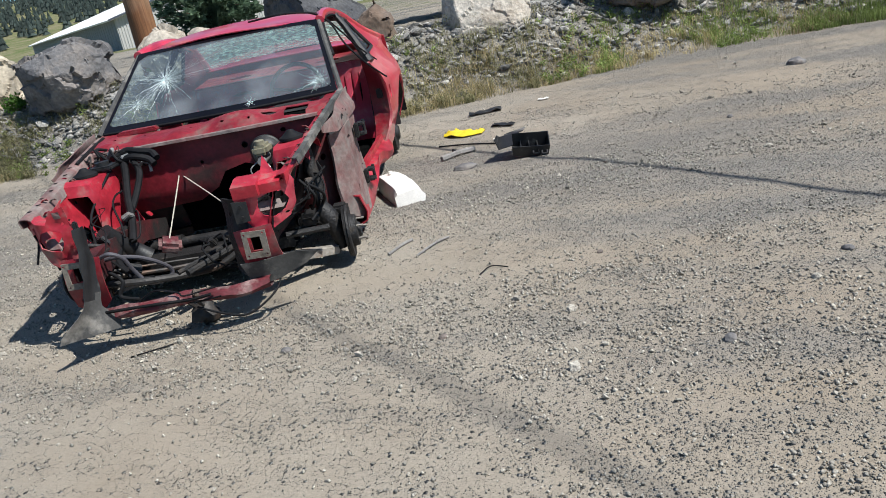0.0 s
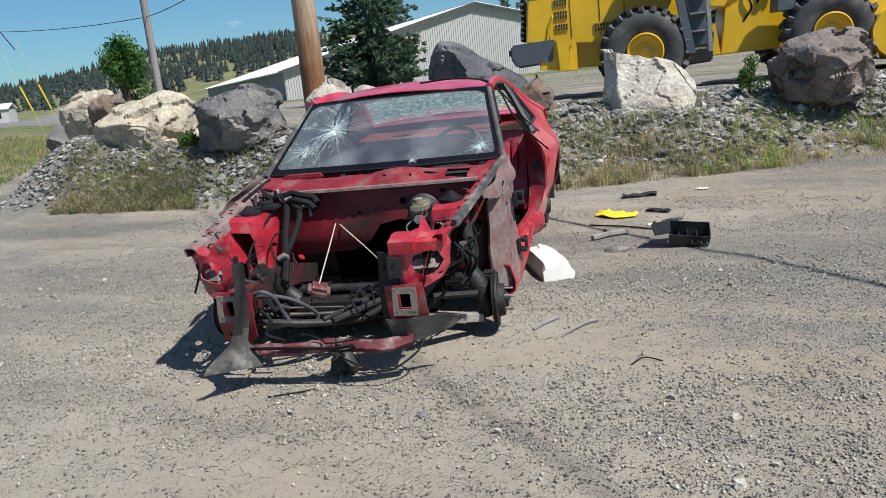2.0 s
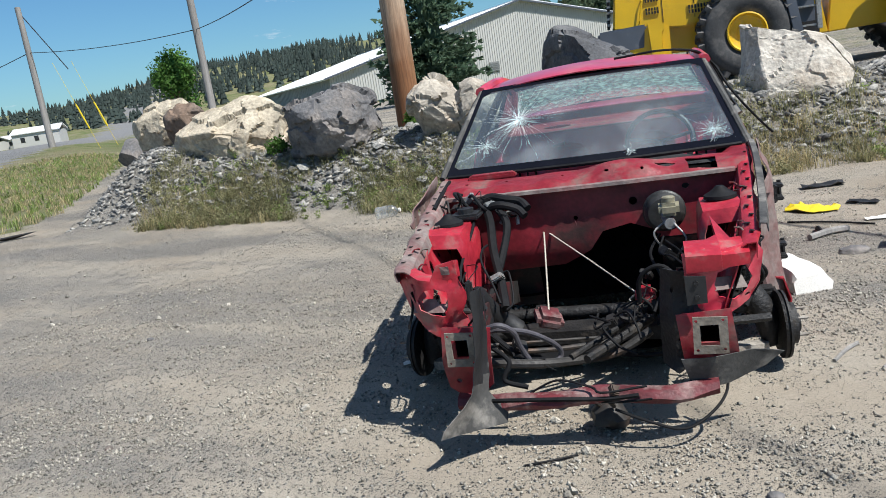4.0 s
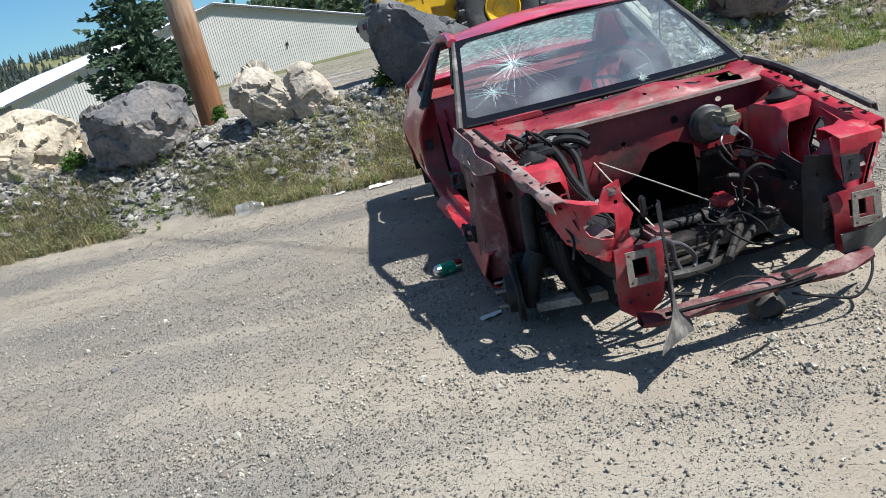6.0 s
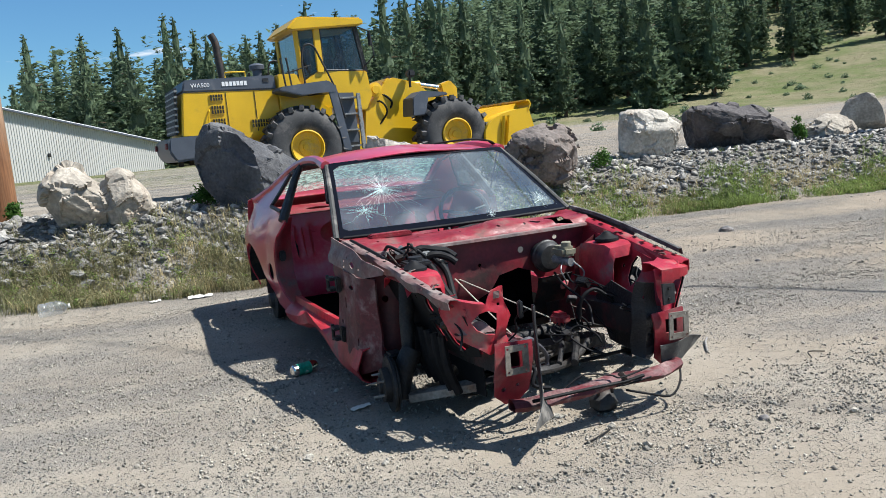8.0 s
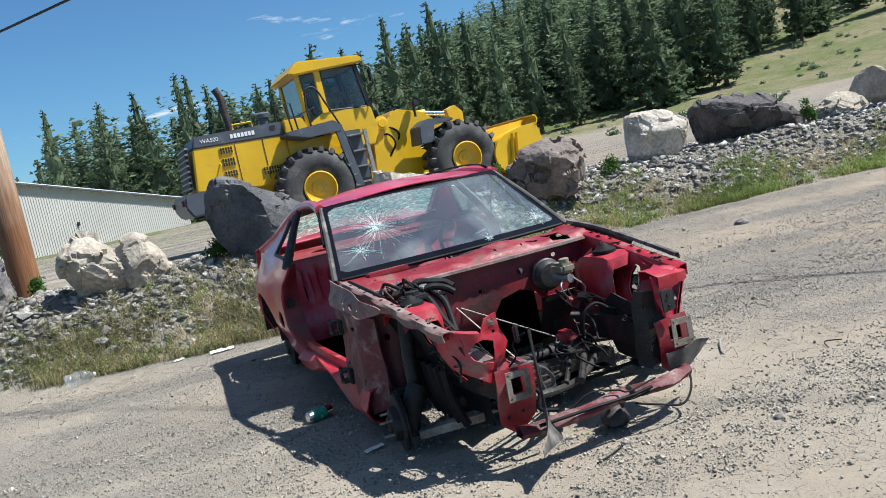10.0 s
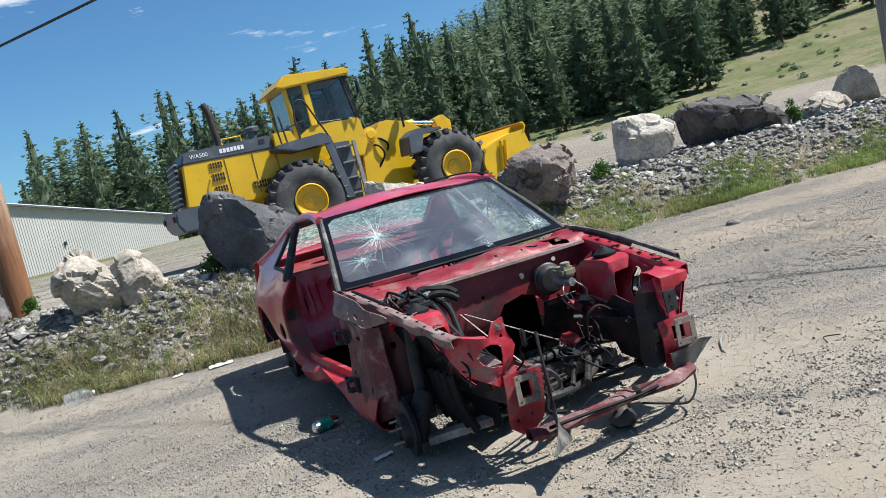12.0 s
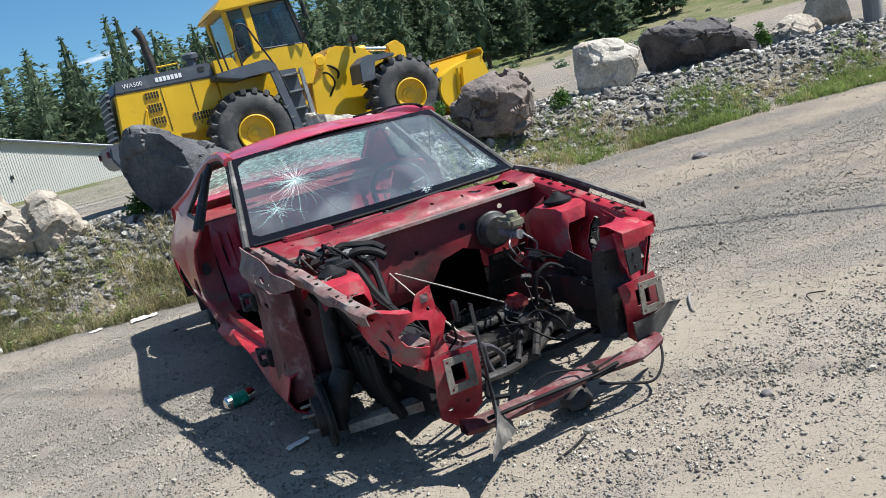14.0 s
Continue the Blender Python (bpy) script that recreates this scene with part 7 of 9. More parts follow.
# hoses, looms, rack and the rest of the bay
HOSES = (
    ("heater_hose", [(-0.46, -0.42, 0.69), (-0.40, -0.40, 0.712), (-0.33, -0.42, 0.70), (-0.27, -0.42, 0.685), (-0.235, -0.45, 0.655)], 0.019),
    ("heater_hose", [(-0.42, -0.46, 0.675), (-0.35, -0.47, 0.685), (-0.28, -0.46, 0.66), (-0.245, -0.48, 0.63)], 0.018),
    ("heater_hose", [(-0.42, -0.44, 0.68), (-0.39, -0.52, 0.62), (-0.37, -0.62, 0.52), (-0.33, -0.74, 0.42), (-0.30, -0.86, 0.34)], 0.019),
    ("heater_hose", [(-0.36, -0.46, 0.67), (-0.32, -0.52, 0.60), (-0.34, -0.64, 0.48), (-0.37, -0.80, 0.36), (-0.33, -1.00, 0.28), (-0.20, -1.12, 0.22)], 0.017),
    ("wiring_loom", [(-0.55, -0.30, 0.72), (-0.56, -0.40, 0.745), (-0.50, -0.46, 0.70), (-0.48, -0.42, 0.655)], 0.008),
    ("wiring_loom", [(-0.52, -0.34, 0.70), (-0.47, -0.44, 0.735), (-0.42, -0.50, 0.69), (-0.40, -0.44, 0.65)], 0.007),
    ("wiring_loom", [(-0.46, -0.48, 0.66), (-0.44, -0.66, 0.62), (-0.46, -0.86, 0.50), (-0.40, -1.02, 0.40), (-0.33, -1.14, 0.34)], 0.006),
    ("coolant_pipe", [(-0.33, -1.16, 0.235), (-0.157, -1.14, 0.215), (-0.03, -1.05, 0.185), (0.086, -0.955, 0.165), (0.16, -0.925, 0.185), (0.24, -0.888, 0.225)], 0.017),
    ("coolant_pipe", [(-0.34, -1.10, 0.25), (-0.10, -0.96, 0.20), (0.10, -0.80, 0.165)], 0.010),
    ("coolant_pipe", [(-0.33, -1.07, 0.27), (-0.08, -0.92, 0.22), (0.12, -0.77, 0.17)], 0.006),
    ("vent_hose", [(-0.31, -1.20, 0.375), (-0.256, -1.205, 0.387), (-0.215, -1.18, 0.35), (-0.20, -1.15, 0.28), (-0.16, -1.12, 0.20), (-0.10, -1.05, 0.185), (-0.08, -1.03, 0.21), (-0.10, -1.06, 0.26), (-0.17, -1.12, 0.325), (-0.25, -1.16, 0.355), (-0.31, -1.15, 0.35)], 0.010),
    ("wiring_loom", [(0.10, -0.86, 0.13), (0.22, -0.90, 0.135), (0.34, -0.93, 0.15), (0.44, -0.95, 0.16)], 0.009),
    ("wiring_loom", [(-0.30, -1.18, 0.30), (-0.24, -1.20, 0.25), (-0.26, -1.22, 0.19), (-0.18, -1.22, 0.16)], 0.009),
    ("radiator_hose", [(0.21, -0.86, 0.33), (0.215, -0.87, 0.41), (0.25, -0.875, 0.455), (0.308, -0.88, 0.462), (0.379, -0.905, 0.39), (0.41, -0.90, 0.31), (0.425, -0.89, 0.25)], 0.009),
    ("wiring_loom", [(0.22, -0.86, 0.42), (0.205, -0.85, 0.36), (0.25, -0.86, 0.31), (0.27, -0.87, 0.24)], 0.005),
    ("wiring_loom", [(0.30, -0.50, 0.50), (0.26, -0.66, 0.46), (0.30, -0.80, 0.38), (0.26, -0.90, 0.30)], 0.006),
    ("wiring_loom", [(0.40, -0.60, 0.44), (0.46, -0.78, 0.42), (0.44, -0.98, 0.43), (0.38, -1.10, 0.46)], 0.005),
    ("wiring_loom", [(0.60, -0.86, 0.47), (0.66, -0.82, 0.40), (0.63, -0.76, 0.33), (0.58, -0.84, 0.28)], 0.008),
    ("wiring_loom", [(0.58, -0.90, 0.50), (0.64, -0.92, 0.42), (0.60, -0.86, 0.34)], 0.007),
    ("hanging_wire", [(0.12, -1.34, 0.12), (0.22, -1.37, 0.09), (0.33, -1.37, 0.06), (0.42, -1.32, 0.09), (0.475, -1.25, 0.14), (0.47, -1.20, 0.22)], 0.005),
    ("hanging_wire", [(-0.62, -1.02, 0.50), (-0.585, -1.12, 0.52), (-0.56, -1.20, 0.47), (-0.58, -1.22, 0.40)], 0.005),
    ("hanging_wire", [(-0.30, -1.30, 0.54), (-0.34, -1.26, 0.50), (-0.33, -1.24, 0.44), (-0.36, -1.22, 0.40)], 0.004),
)
PIPES = {"coolant_pipe": STEEL_PIPE, "vent_hose": mat("dusty purple-grey hose rubber", (0.07, 0.065, 0.075), 0.6, var=0.3, scale=12, bump=0.05)}
for nm, pts, r in HOSES:
    bm = bmesh.new()
    tube(bm, curve(pts, 7), r, 9)
    part(nm, bm, PIPES.get(nm, RUBBER), car, smooth=True)
bm = bmesh.new()
tube(bm, curve([(-0.36, -0.45, 0.60), (-0.33, -0.43, 0.64), (-0.29, -0.44, 0.635), (-0.285, -0.45, 0.59)], 6), 0.009, 7)
part("metal_pipe", bm, ALU, car, smooth=True)
bm = bmesh.new()
box(bm, -0.55, -0.60, 0.655, -0.42, -0.48, 0.68, 0.008)
disc(bm, (-0.485, -0.54, 0.69), (0, 0, 1), 0.035, 0.02, 16)
part("relay_box", bm, BLACK, car)
bm = bmesh.new()
tube(bm, [(-0.42, -0.52, 0.20), (0.42, -0.52, 0.20)], 0.028, 12)
for x in (-0.22, 0.2):
    tube(bm, [(x - 0.02, -0.52, 0.20), (x + 0.02, -0.52, 0.20)], 0.042, 12)
part("steering_rack", bm, IRON, car, smooth=True)
bm = bmesh.new()
rows = [[(x, -0.62 + 0.04 * math.cos(x * 3), 0.13), (x, -0.62 + 0.04 * math.cos(x * 3), 0.185), (x, -0.72, 0.185), (x, -0.72, 0.13), (x, -0.62 + 0.04 * math.cos(x * 3), 0.13)] for x in (-0.44, -0.3, -0.1, 0.1, 0.3, 0.44)]
loft(bm, rows)
part("subframe_beam", bm, IRON, car)
bm = bmesh.new()
tube(bm, [(0.02, -1.10, 0.205), (0.24, -0.78, 0.235)], 0.017, 8)
tube(bm, [(-0.04, -1.07, 0.205), (0.18, -0.75, 0.235)], 0.012, 8)
lathe(bm, (0.16, -0.83, 0.262), (0.1, -0.3, 1), [(0, 0.034), (0.014, 0.034), (0.015, 0.020), (0.028, 0.018)], 18)
part("shift_linkage", bm, IRON, car, smooth=True)
bm = bmesh.new()
box(bm, 0.185, -0.70, 0.265, 0.265, -0.60, 0.325, 0.018)
box(bm, 0.20, -0.715, 0.28, 0.25, -0.695, 0.31, 0.006)
part("red_valve_cover", bm, RED_WORN, car, "small bright red metal unit tied with rope", smooth=True)
bm = bmesh.new()
for k in range(5):
    a = rc.uniform(0, 6.28)
    tube(bm, curve([(0.20 + 0.03 * math.cos(a), -0.68, 0.28), (0.16 + 0.05 * math.cos(a), -0.74, 0.26), (0.20 + 0.06 * math.sin(a), -0.78, 0.23), (0.22, -0.76, 0.19 + 0.015 * k)], 5), 0.004, 5)
part("tangled_wires", bm, IRON, car)
for q in ([(-0.199, -0.31, 0.529), (0.0, -0.463, 0.41), (0.19, -0.62, 0.295)], [(-0.199, -0.31, 0.529), (-0.17, -0.56, 0.418), (-0.14, -0.817, 0.31)], [(0.19, -0.62, 0.295), (0.16, -0.66, 0.28), (0.19, -0.70, 0.26), (0.23, -0.68, 0.255)]):
    bm = bmesh.new()
    tube(bm, q, 0.0035, 6)
    part("rope", bm, ROPE, car, "pale rope tied across the bay", smooth=True)
bm = bmesh.new()
box(bm, -0.20, -0.88, 0.255, -0.09, -0.77, 0.31, 0.018, Matrix.Translation((-0.145, -0.82, 0.28)) @ Euler((0.3, 0.35, 0.4)).to_matrix().to_4x4() @ Matrix.Translation((0.145, 0.82, -0.28)))
part("red_bracket", bm, MAROON, car, smooth=True)
bm = bmesh.new()
tube(bm, curve([(-0.40, -0.92, 0.42), (-0.37, -0.86, 0.34), (-0.34, -0.80, 0.28), (-0.28, -0.78, 0.22)], 6), 0.045, 12)
part("intake_duct", bm, BLACK, car, smooth=True)
bm = bmesh.new()
box(bm, -0.43, -1.14, 0.355, -0.33, -1.03, 0.385, 0.010)
tube(bm, [(-0.46, -1.15, 0.45), (-0.36, -1.02, 0.38)], 0.010, 8)
part("motor_mount", bm, STEEL_PIPE, car)
bm = bmesh.new()
tube(bm, [(0.365, -0.915, 0.355), (0.455, -0.936, 0.378)], 0.010, 6)
tube(bm, [(0.37, -0.90, 0.34), (0.46, -0.92, 0.36)], 0.006, 6)
tube(bm, [(0.30, -0.86, 0.452), (0.40, -0.95, 0.42), (0.43, -0.935, 0.385)], 0.003, 6)
part("throttle_bracket", bm, STEEL_PIPE, car)
bm = bmesh.new()
lathe(bm, (0.08, -1.21, 0.0), (0.2, 0.1, 1), [(0.0, 0.03), (0.012, 0.060), (0.045, 0.066), (0.075, 0.048), (0.095, 0.020)], 14)
for v in bm.verts:
    v.co += Vector((1.0, 0.8, 0.5)) * 0.022 * noise.noise(v.co * 19)
tube(bm, curve([(0.06, -1.22, 0.08), (0.03, -1.26, 0.14), (0.07, -1.29, 0.16), (0.11, -1.25, 0.09)], 5), 0.008, 6)
part("engine_mount", bm, STEEL_PIPE, car, "dusty torn engine mount hanging under the crossmember", smooth=True)
bm = bmesh.new()
sheet(bm, [(-1.12, 0.16), (-0.86, 0.20), (-0.74, 0.40), (-0.90, 0.50), (-1.14, 0.42)], [ring(-0.98, 0.33, 0.02, 0.03, 9)], lambda y, z: (0.40 + 0.02 * math.sin(y * 9), y, z), 0.004, 0.07)
part("side_shield", bm, IRON, car, smooth=True)
bm = bmesh.new()
box(bm, 0.50, -0.80, 0.24, 0.60, -0.66, 0.30, 0.02)
tube(bm, [(0.46, -0.92, 0.25), (0.66, -0.86, 0.24)], 0.016, 8)
part("hub_carrier", bm, IRON, car)

# frayed wires, clips and small brackets all over the bay
rw = random.Random(31)
ANCHORS = [((-0.42, -1.05, 0.36), (-0.10, -1.12, 0.22)), ((-0.36, -0.95, 0.34), (-0.22, -1.18, 0.24)), ((-0.30, -1.12, 0.30), (0.02, -1.16, 0.22)), ((-0.45, -0.80, 0.50), (-0.34, -1.08, 0.36)),
           ((0.05, -0.85, 0.30), (0.22, -1.05, 0.24)), ((0.12, -0.82, 0.33), (0.02, -1.0, 0.22)), ((0.30, -0.62, 0.50), (0.38, -0.95, 0.42)), ((0.26, -0.70, 0.44), (0.18, -0.90, 0.28)),
           ((0.56, -0.55, 0.54), (0.60, -0.80, 0.34)), ((0.62, -0.60, 0.50), (0.57, -0.90, 0.40)), ((0.60, -0.95, 0.50), (0.50, -1.05, 0.34)), ((-0.56, -0.34, 0.72), (-0.40, -0.46, 0.70)),
           ((-0.50, -0.40, 0.71), (-0.30, -0.50, 0.66)), ((-0.60, -0.45, 0.70), (-0.46, -0.52, 0.69)), ((-0.58, -0.9, 0.52), (-0.50, -1.1, 0.40)), ((-0.20, -1.30, 0.18), (0.25, -1.32, 0.17)),
           ((-0.10, -1.24, 0.21), (0.30, -1.20, 0.22)), ((0.34, -1.10, 0.40), (0.42, -0.98, 0.30)), ((-0.38, -0.60, 0.52), (-0.30, -0.90, 0.36)), ((0.44, -0.70, 0.34), (0.36, -0.98, 0.24))]
for a, b2 in [q for i, q in enumerate(ANCHORS) if i not in (1, 2, 5, 16)]:
    for k in range(2):
        a1 = Vector(a) + Vector((rw.uniform(-1, 1), rw.uniform(-1, 1), rw.uniform(-1, 1))) * 0.03
        b1 = Vector(b2) + Vector((rw.uniform(-1, 1), rw.uniform(-1, 1), rw.uniform(-1, 1))) * 0.04
        mid = [a1.lerp(b1, f) + Vector((rw.uniform(-1, 1) * 0.05, rw.uniform(-1, 1) * 0.04, rw.uniform(-0.7, 1) * 0.05)) for f in (0.25, 0.5, 0.75)]
        bm = bmesh.new()
        tube(bm, curve([a1] + mid + [b1], 6), rw.choice((0.002, 0.003, 0.004, 0.005)), 6)
        part("loose_wire", bm, RUBBER if rw.random() < 0.8 else STEEL_PIPE, car, smooth=True)
    bm = bmesh.new()
    p = Vector(a).lerp(Vector(b2), rw.uniform(0.2, 0.8))
    w, d, h = rw.uniform(0.012, 0.03), rw.uniform(0.012, 0.03), rw.uniform(0.008, 0.02)
    box(bm, -w, -d, -h, w, d, h, 0.004, Matrix.Translation(p) @ Euler((rw.uniform(-1, 1), rw.uniform(-1, 1), rw.uniform(0, 3))).to_matrix().to_4x4())
    part("connector", bm, rw.choice((BLACK, IRON, STEEL_PIPE, ALU)), car)
# torn metal tabs along the apron edges and the scuttle
for k in range(26):
    s = -1 if k % 2 else 1
    y = -0.15 - 0.95 * rw.random()
    x, z = interp([(-1.2, (0.592, 0.600)), (-0.8, (0.632, 0.655)), (-0.3, (0.672, 0.728)), (0.0, (0.690, 0.757))], y)
    bm = bmesh.new()
    q = Vector((s * (x + rw.uniform(-0.06, 0.02)), y, z - rw.uniform(-0.002, 0.05)))
    w = rw.uniform(0.008, 0.02)
    loft(bm, [[q + Vector((0, -w, 0)), q + Vector((0, w, 0))], [q + Vector((-s * 0.01, -w * 0.8, 0.012)), q + Vector((-s * 0.012, w * 0.7, 0.010))], [q + Vector((-s * 0.03, -w * 0.5, 0.014)), q + Vector((-s * 0.028, w * 0.8, 0.004))]], 0.003)
    part("torn_tab", bm, rw.choice((RED_BAY, MAROON, BARE)), car)

# black shields low in the bay and a flat black plate closing the quarter panel opening
bm = bmesh.new()
sheet(bm, [(-1.10, 0.14), (-0.86, 0.10), (-0.56, 0.12), (-0.54, 0.34), (-0.72, 0.40), (-1.08, 0.36)], [ring(-0.80, 0.19, 0.045, 0.028, 10), ring(-0.98, 0.27, 0.02, 0.02, 8)], lambda y, z: (-0.43 + 0.015 * math.sin(y * 11), y, z), 0.004, 0.06)
part("side_shield", bm, RUBBER, car, smooth=True)
bm = bmesh.new()
sheet(bm, [(-0.40, -0.92), (-0.22, -0.80), (0.10, -0.76), (0.30, -0.70), (0.40, -0.74), (0.40, -0.40), (-0.40, -0.40)], [ring(-0.25, -0.68, 0.05, 0.04, 10)], lambda x, y: (x, y, 0.105 + 0.012 * math.sin(x * 13 + y * 7)), 0.004, 0.07)
part("engine_undertray", bm, RUBBER, car, "torn black plastic undertray", smooth=True)
for s in (-1, 1):
    bm = bmesh.new()
    y0, z0 = (1.33, 0.45) if s < 0 else (1.30, 0.56)
    sheet(bm, ring(y0, z0, 0.082, 0.068, 14), [], lambda y, z: (s * 0.795, y, z), 0.003, 0.04)
    part("opening_backing", bm, RUBBER, car)
# inner ribs of the wheel arch seen behind the strut
for k in range(5):
    bm = bmesh.new()
    tube(bm, curve([(-0.50, -0.98 + 0.08 * k, 0.14), (-0.54, -0.97 + 0.08 * k, 0.26), (-0.55, -0.95 + 0.08 * k, 0.40)], 5), 0.020, 8)
    part("arch_rib", bm, RUBBER, car, smooth=True)

# ---- wheel loader (x ahead, y to its left, z up, from below the rear hub) ----
LOADER = pose(-2.73, 18.15, 0.39, 0, 0, 14.4) @ Matrix.Scale(0.94, 4)
loader = thing("wheel_loader", LOADER, "big yellow wheel loader with grey trim parked on the plateau", "wheel loader")


bm = bmesh.new()
box(bm, -0.050, -0.15, -0.06, 0.050, 0.15, 0.045)
for v in bm.verts:
    if v.co.z > 0:
        v.co.x *= 0.8
        v.co.y *= 0.95
LUG = bpy.data.meshes.new("tread_lug")
bm.to_mesh(LUG)
bm.free()
LUG.materials.append(TYRE)


def ltyre(x, s):
    r, w, z = 0.825, 0.30, 0.93
    y = s * 1.12
    bm = bmesh.new()
    lathe(bm, (x, y, z), (0, 1, 0), [(-0.01, 0.31), (-0.20, 0.325), (-0.28, 0.40), (-0.31, 0.58), (-0.285, 0.71), (-0.22, r - 0.05), (-0.10, r - 0.035), (0.10, r - 0.035), (0.22, r - 0.05), (0.285, 0.71), (0.31, 0.58), (0.28, 0.40), (0.20, 0.325), (0.01, 0.31)], 48)
    wheel = part("tyre", bm, TYRE, loader, "worn deep-lugged loader tyre", smooth=True)
    n = 22
    for k in range(n):
        for side in (-1, 1):
            a = 2 * math.pi * (k + (0.5 if side > 0 else 0)) / n
            lug = new("tread_lug", LUG)
            lug.parent = wheel
            lug.matrix_local = Matrix.Translation((x, y, z)) @ Matrix.Rotation(a, 4, "Y") @ Matrix.Translation((0, side * 0.145, r - 0.012)) @ Matrix.Rotation(side * 0.35, 4, "Z")
    bm = bmesh.new()
    o = s
    lathe(bm, (x, y + o * 0.02, z), (0, o, 0), [(0.10, 0.08), (0.20, 0.345), (0.275, 0.355), (0.285, 0.33), (0.24, 0.315), (0.12, 0.275), (0.09, 0.17), (0.15, 0.155), (0.16, 0.08), (0.18, 0.07)], 40)
    rim = part("rim", bm, YEL_RIM, wheel, "yellow wheel rim", smooth=True)
    for k in range(12):
        a = 2 * math.pi * k / 12
        bm = bmesh.new()
        disc(bm, (x + 0.215 * math.cos(a), y + o * 0.135, z + 0.215 * math.sin(a)), (0, o, 0), 0.018, 0.03, 6)
        part("wheel_nut", bm, YEL_RIM, wheel)


for wx in (-0.2, 3.22):
    for ws_ in (-1, 1):
        ltyre(wx, ws_)


def prism(name, poly, y0, y1, material, label="", bevel=0.02, parent=None):
    """A solid with a side outline of (x, z) points, between two widths."""
    bm = bmesh.new()
    a = [bm.verts.new((x, y0, z)) for x, z in poly]
    b2 = [bm.verts.new((x, y1, z)) for x, z in poly]
    bm.faces.new(a), bm.faces.new(b2[::-1])
    for k in range(len(poly)):
        j = (k + 1) % len(poly)
        bm.faces.new((a[k], b2[k], b2[j], a[j]))
    if bevel:
        bmesh.ops.bevel(bm, geom=list(bm.edges), offset=bevel, segments=2, affect="EDGES")
    return part(name, bm, material, parent or loader, label, smooth=True)


# rear: counterweight, engine hood with stripe, grille, doors and vents
prism("counterweight", [(-2.82, 1.33), (-2.84, 1.08), (-2.72, 0.86), (-1.95, 0.90), (-1.90, 1.36)], -1.0, 1.0, GREY_PAINT, "slate grey rear counterweight", 0.04)
for yy in (-0.80, 0.80):
    bm = bmesh.new()
    box(bm, -2.87, yy - 0.10, 1.12, -2.835, yy + 0.10, 1.24, 0.01)
    part("rear_lamp", bm, RED_DIRTY, loader)
hood = prism("engine_hood", [(-2.52, 1.34), (-2.42, 2.20), (-0.52, 2.17), (-0.45, 1.30), (-1.2, 1.20)], -0.72, 0.72, YEL, "yellow engine hood", 0.03)
prism("hood_stripe", [(-2.425, 2.20), (-2.36, 2.44), (-0.55, 2.46), (-0.525, 2.17)], -0.73, 0.73, GREY_PAINT, "slate grey band along the hood", 0.03)
bm = bmesh.new()
loft(bm, [[(-2.575, -0.62, 1.40), (-2.575, 0.62, 1.40)], [(-2.50, -0.62, 2.30), (-2.50, 0.62, 2.30)]], 0.05)
gr = part("grille", bm, IRON, loader, "black radiator grille")
for k in range(8):
    f = (k + 0.5) / 8
    bm = bmesh.new()
    box(bm, -2.63 + 0.075 * f, -0.64, 1.40 + 0.9 * f - 0.02, -2.56 + 0.075 * f, 0.66, 1.40 + 0.9 * f + 0.02, 0.006)
    part("grille_slat", bm, ALU if k % 1 == 0 else IRON, gr)
for s in (-1, 1):
    for x0, z0, x1, z1 in ((-1.90, 2.00, -1.64, 2.14), (-1.90, 1.74, -1.64, 1.92), (-1.90, 1.52, -1.64, 1.66), (-1.12, 1.42, -0.68, 1.60)):
        bm = bmesh.new()
        box(bm, x0, s * 0.735 - 0.006, z0, x1, s * 0.735 + 0.006, z1)
        v = part("hood_vent", bm, YEL, loader)
        n = int((x1 - x0) / 0.05)
        for k in range(n):
            for j in range(2):
                zz = z0 + (z1 - z0) * (0.08 + 0.46 * j)
                bm = bmesh.new()
                box(bm, x0 + 0.012 + k * (x1 - x0) / n, s * 0.745 - 0.004, zz, x0 + 0.012 + (k + 0.62) * (x1 - x0) / n, s * 0.745 + 0.004, zz + (z1 - z0) * 0.38)
                part("vent_slot", bm, IRON, v)
    for x in (-1.58, -1.0):
        bm = bmesh.new()
        box(bm, x - 0.006, s * 0.725 - 0.006, 1.35, x + 0.006, s * 0.725 + 0.006, 2.16)
        part("door_gap", bm, IRON, loader)
    bm = bmesh.new()
    tube(bm, [(-2.02, s * 0.73, 1.40), (-2.02, s * 0.78, 1.44), (-1.94, s * 0.78, 1.80), (-1.94, s * 0.73, 1.84)], 0.014, 6)
    part("hood_handrail", bm, YEL, loader)
bm = bmesh.new()
tube(bm, curve([(-1.52, -0.35, 2.45), (-1.56, -0.35, 2.9), (-1.58, -0.35, 3.18), (-1.66, -0.35, 3.36)], 5), 0.075, 14)
part("exhaust_pipe", bm, STEEL_PIPE, loader, "sooty curved exhaust stack", smooth=True)
bm = bmesh.new()
lathe(bm, (-0.78, -0.30, 2.45), (0, 0, 1), [(0, 0.10), (0.16, 0.10), (0.17, 0.15), (0.25, 0.16), (0.28, 0.13), (0.30, 0.05)], 20)
part("air_precleaner", bm, GREY_PAINT, loader, smooth=True)
bm = bmesh.new()
tube(bm, [(-1.52, -0.62, 2.45), (-1.52, -0.62, 2.56), (-1.12, -0.62, 2.56), (-1.12, -0.62, 2.45)], 0.018, 6)
part("hood_grab_rail", bm, YEL, loader)
